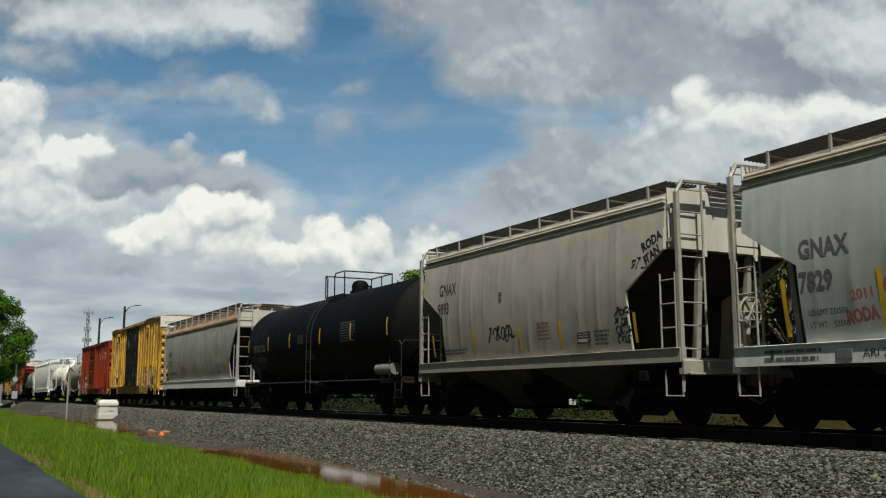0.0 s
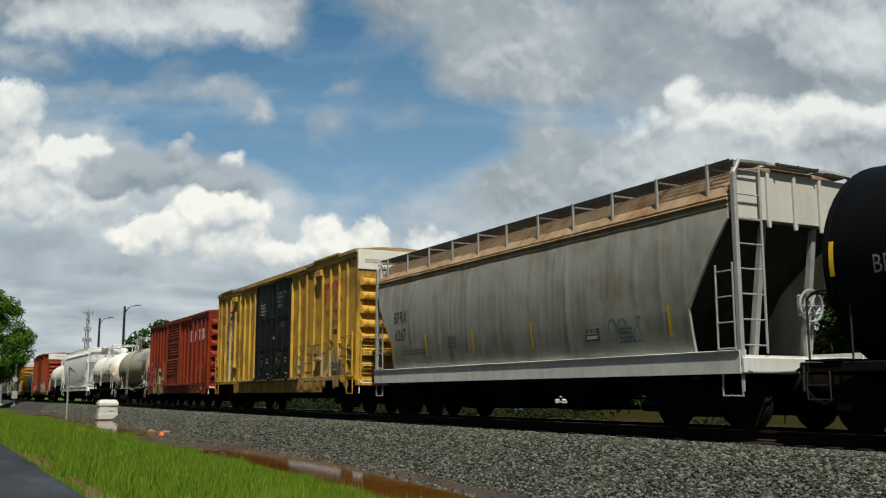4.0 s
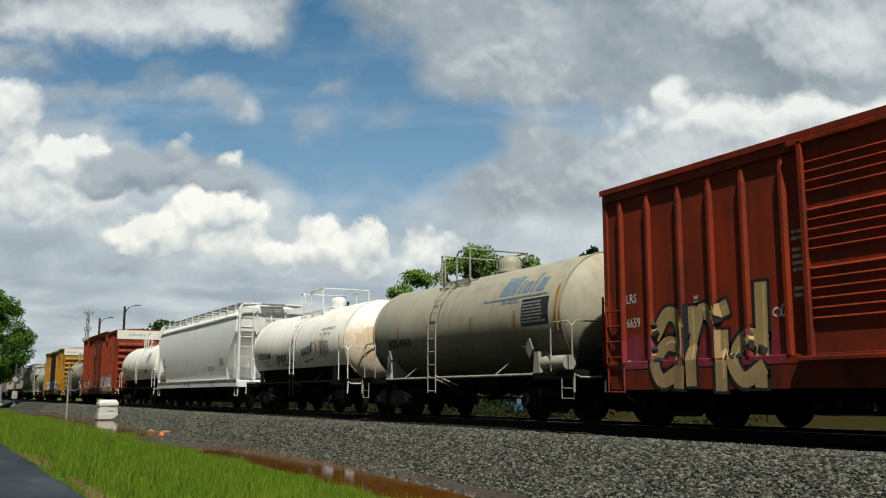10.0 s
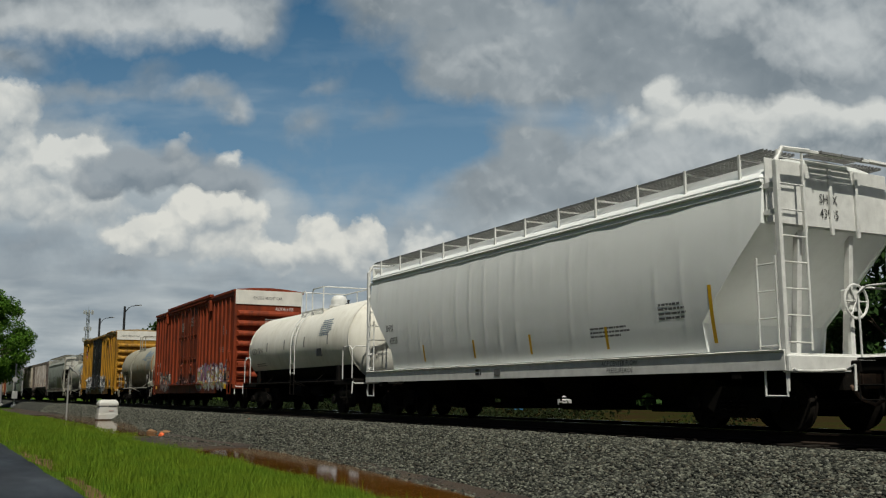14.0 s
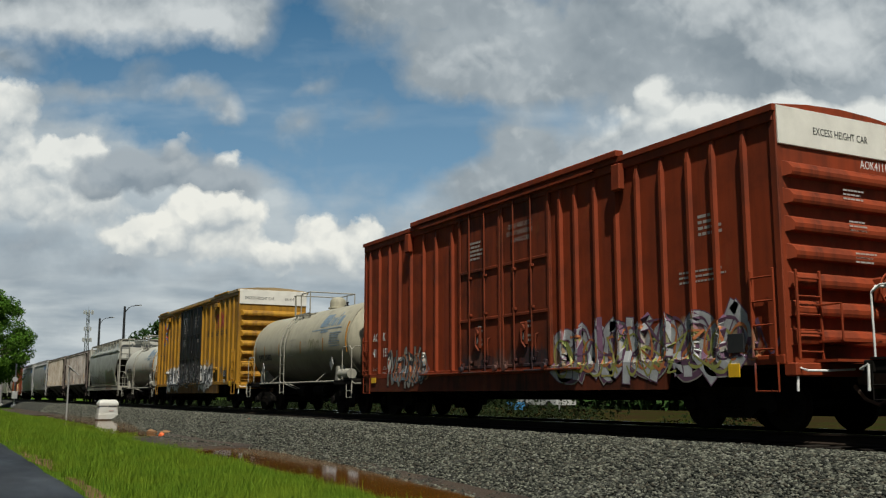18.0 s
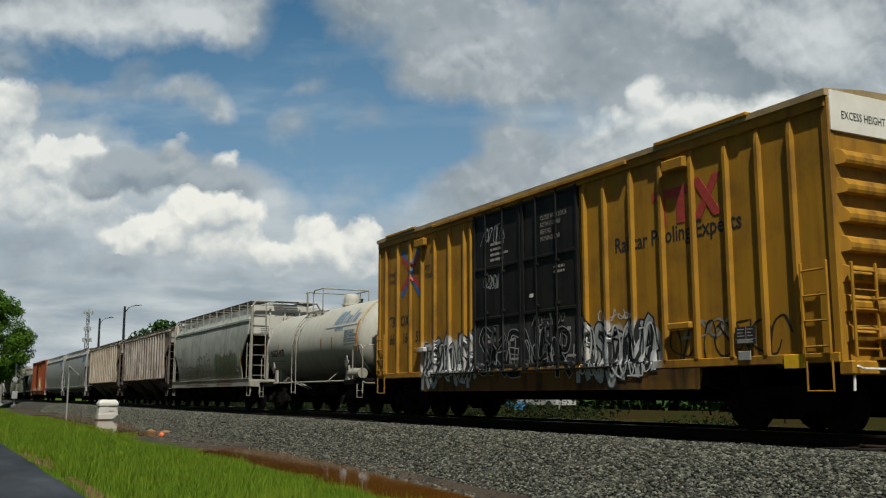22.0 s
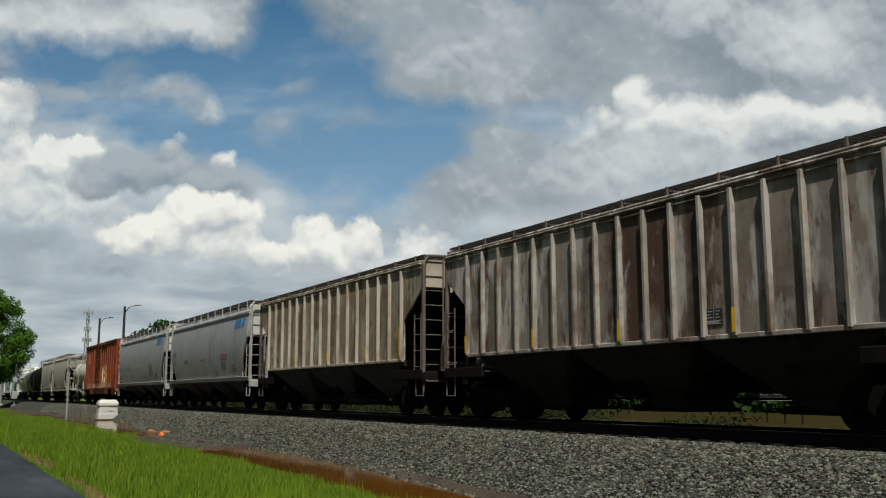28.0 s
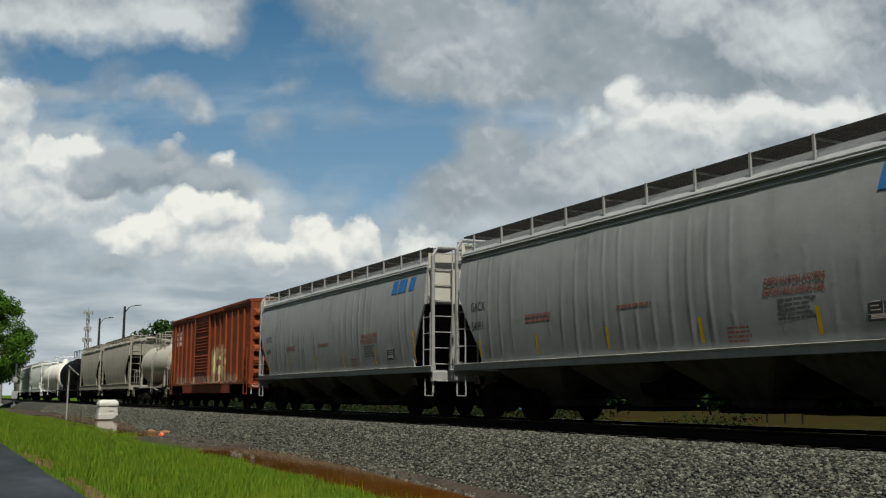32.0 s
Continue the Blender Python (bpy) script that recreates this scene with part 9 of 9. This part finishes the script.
    part("logo", Shape().box(-5.9, -4.6, y - 0.007, y - 0.001, 3.05, 3.25).box(-5.9, -4.6, y - 0.007, y - 0.001, 3.32, 3.52).box(-5.9, -5.3, y - 0.007, y - 0.001, 3.58, 3.72).box(-5.1, -4.6, y - 0.007, y - 0.001, 3.58, 3.72), WHITE, car, "white block mark")
    # 21 and on: the far end of the train
    xc, L = mid(-297.0, -286.3)
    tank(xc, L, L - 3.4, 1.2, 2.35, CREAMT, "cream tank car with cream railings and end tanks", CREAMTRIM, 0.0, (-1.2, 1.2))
    for a, b2 in ((-309.2, -297.0), (-320.6, -309.2)):
        xc, L = mid(a, b2)
        hopper(xc, L, L - 1.3, BEIGE1, "beige-grey covered hopper near the end of the train", 3.95, (3.1, 2.0, 1.3), (), 3, trim=CREAMTRIM, bay_mat=SHADEUNDER)
    xc, L = mid(-335.0, -320.6)
    tank(xc, L, L - 2.2, 1.5, 2.45, BLACKT, "black tank car with a tall top platform", BLACKTRIM, 0.0, (-1.6, 1.6))
    xc, L = mid(-351.0, -335.0)
    tank(xc, L, L - 2.2, 1.5, 2.45, WHITET, "bright white tank car", WHITETRIM, 0.0, (-1.6, 1.6))
    for a, b2, m, lab in ((-364.5, -351.0, WHITEH, "white covered hopper far back in the train"), (-378.5, -364.5, GREY1, "pale grey covered hopper far back in the train"), (-392.0, -378.5, BEIGE1, "beige covered hopper at the rear of the train")):
        xc, L = mid(a, b2)
        hopper(xc, L, L - 1.3, m, lab, 3.95, (3.1, 2.0, 1.3), (), 3, trim=WHITETRIM, bay_mat=SHADEUNDER)


add_train()


def motions():
    """The train rolls by, its wheels turn, and the clouds drift."""
    for car, xc in CARS:
        walk(car, [(t, pose(xc + s, TRACK_Y, 0)) for t, s in RUN])
    for k, x in enumerate((-0.89, 0.89)):
        first = WHEELSETS[k][0]
        walk(first, [(i / 15, pose(x, 0, 0.419) @ Matrix.Rotation(run_at(i / 15) / 0.419, 4, "Y")) for i in range(481)])
        keys = first.animation_data
        for ws in WHEELSETS[k][1:]:
            ws.rotation_mode = "QUATERNION"
            ws.animation_data_create()
            ws.animation_data.action = keys.action
            ws.animation_data.action_slot = keys.action_slot
    for ob, dist, k, px in ((far_sky, FAR_D, FAR_K, 20.0), (deck_sky, DECK_D, DECK_K, 120.0)):
        walk(ob, [(t, SHOT @ Matrix.Translation((-px * (t / 32.0) * k, 0, -dist))) for t in (0.0, 16.0, 32.0)])


motions()
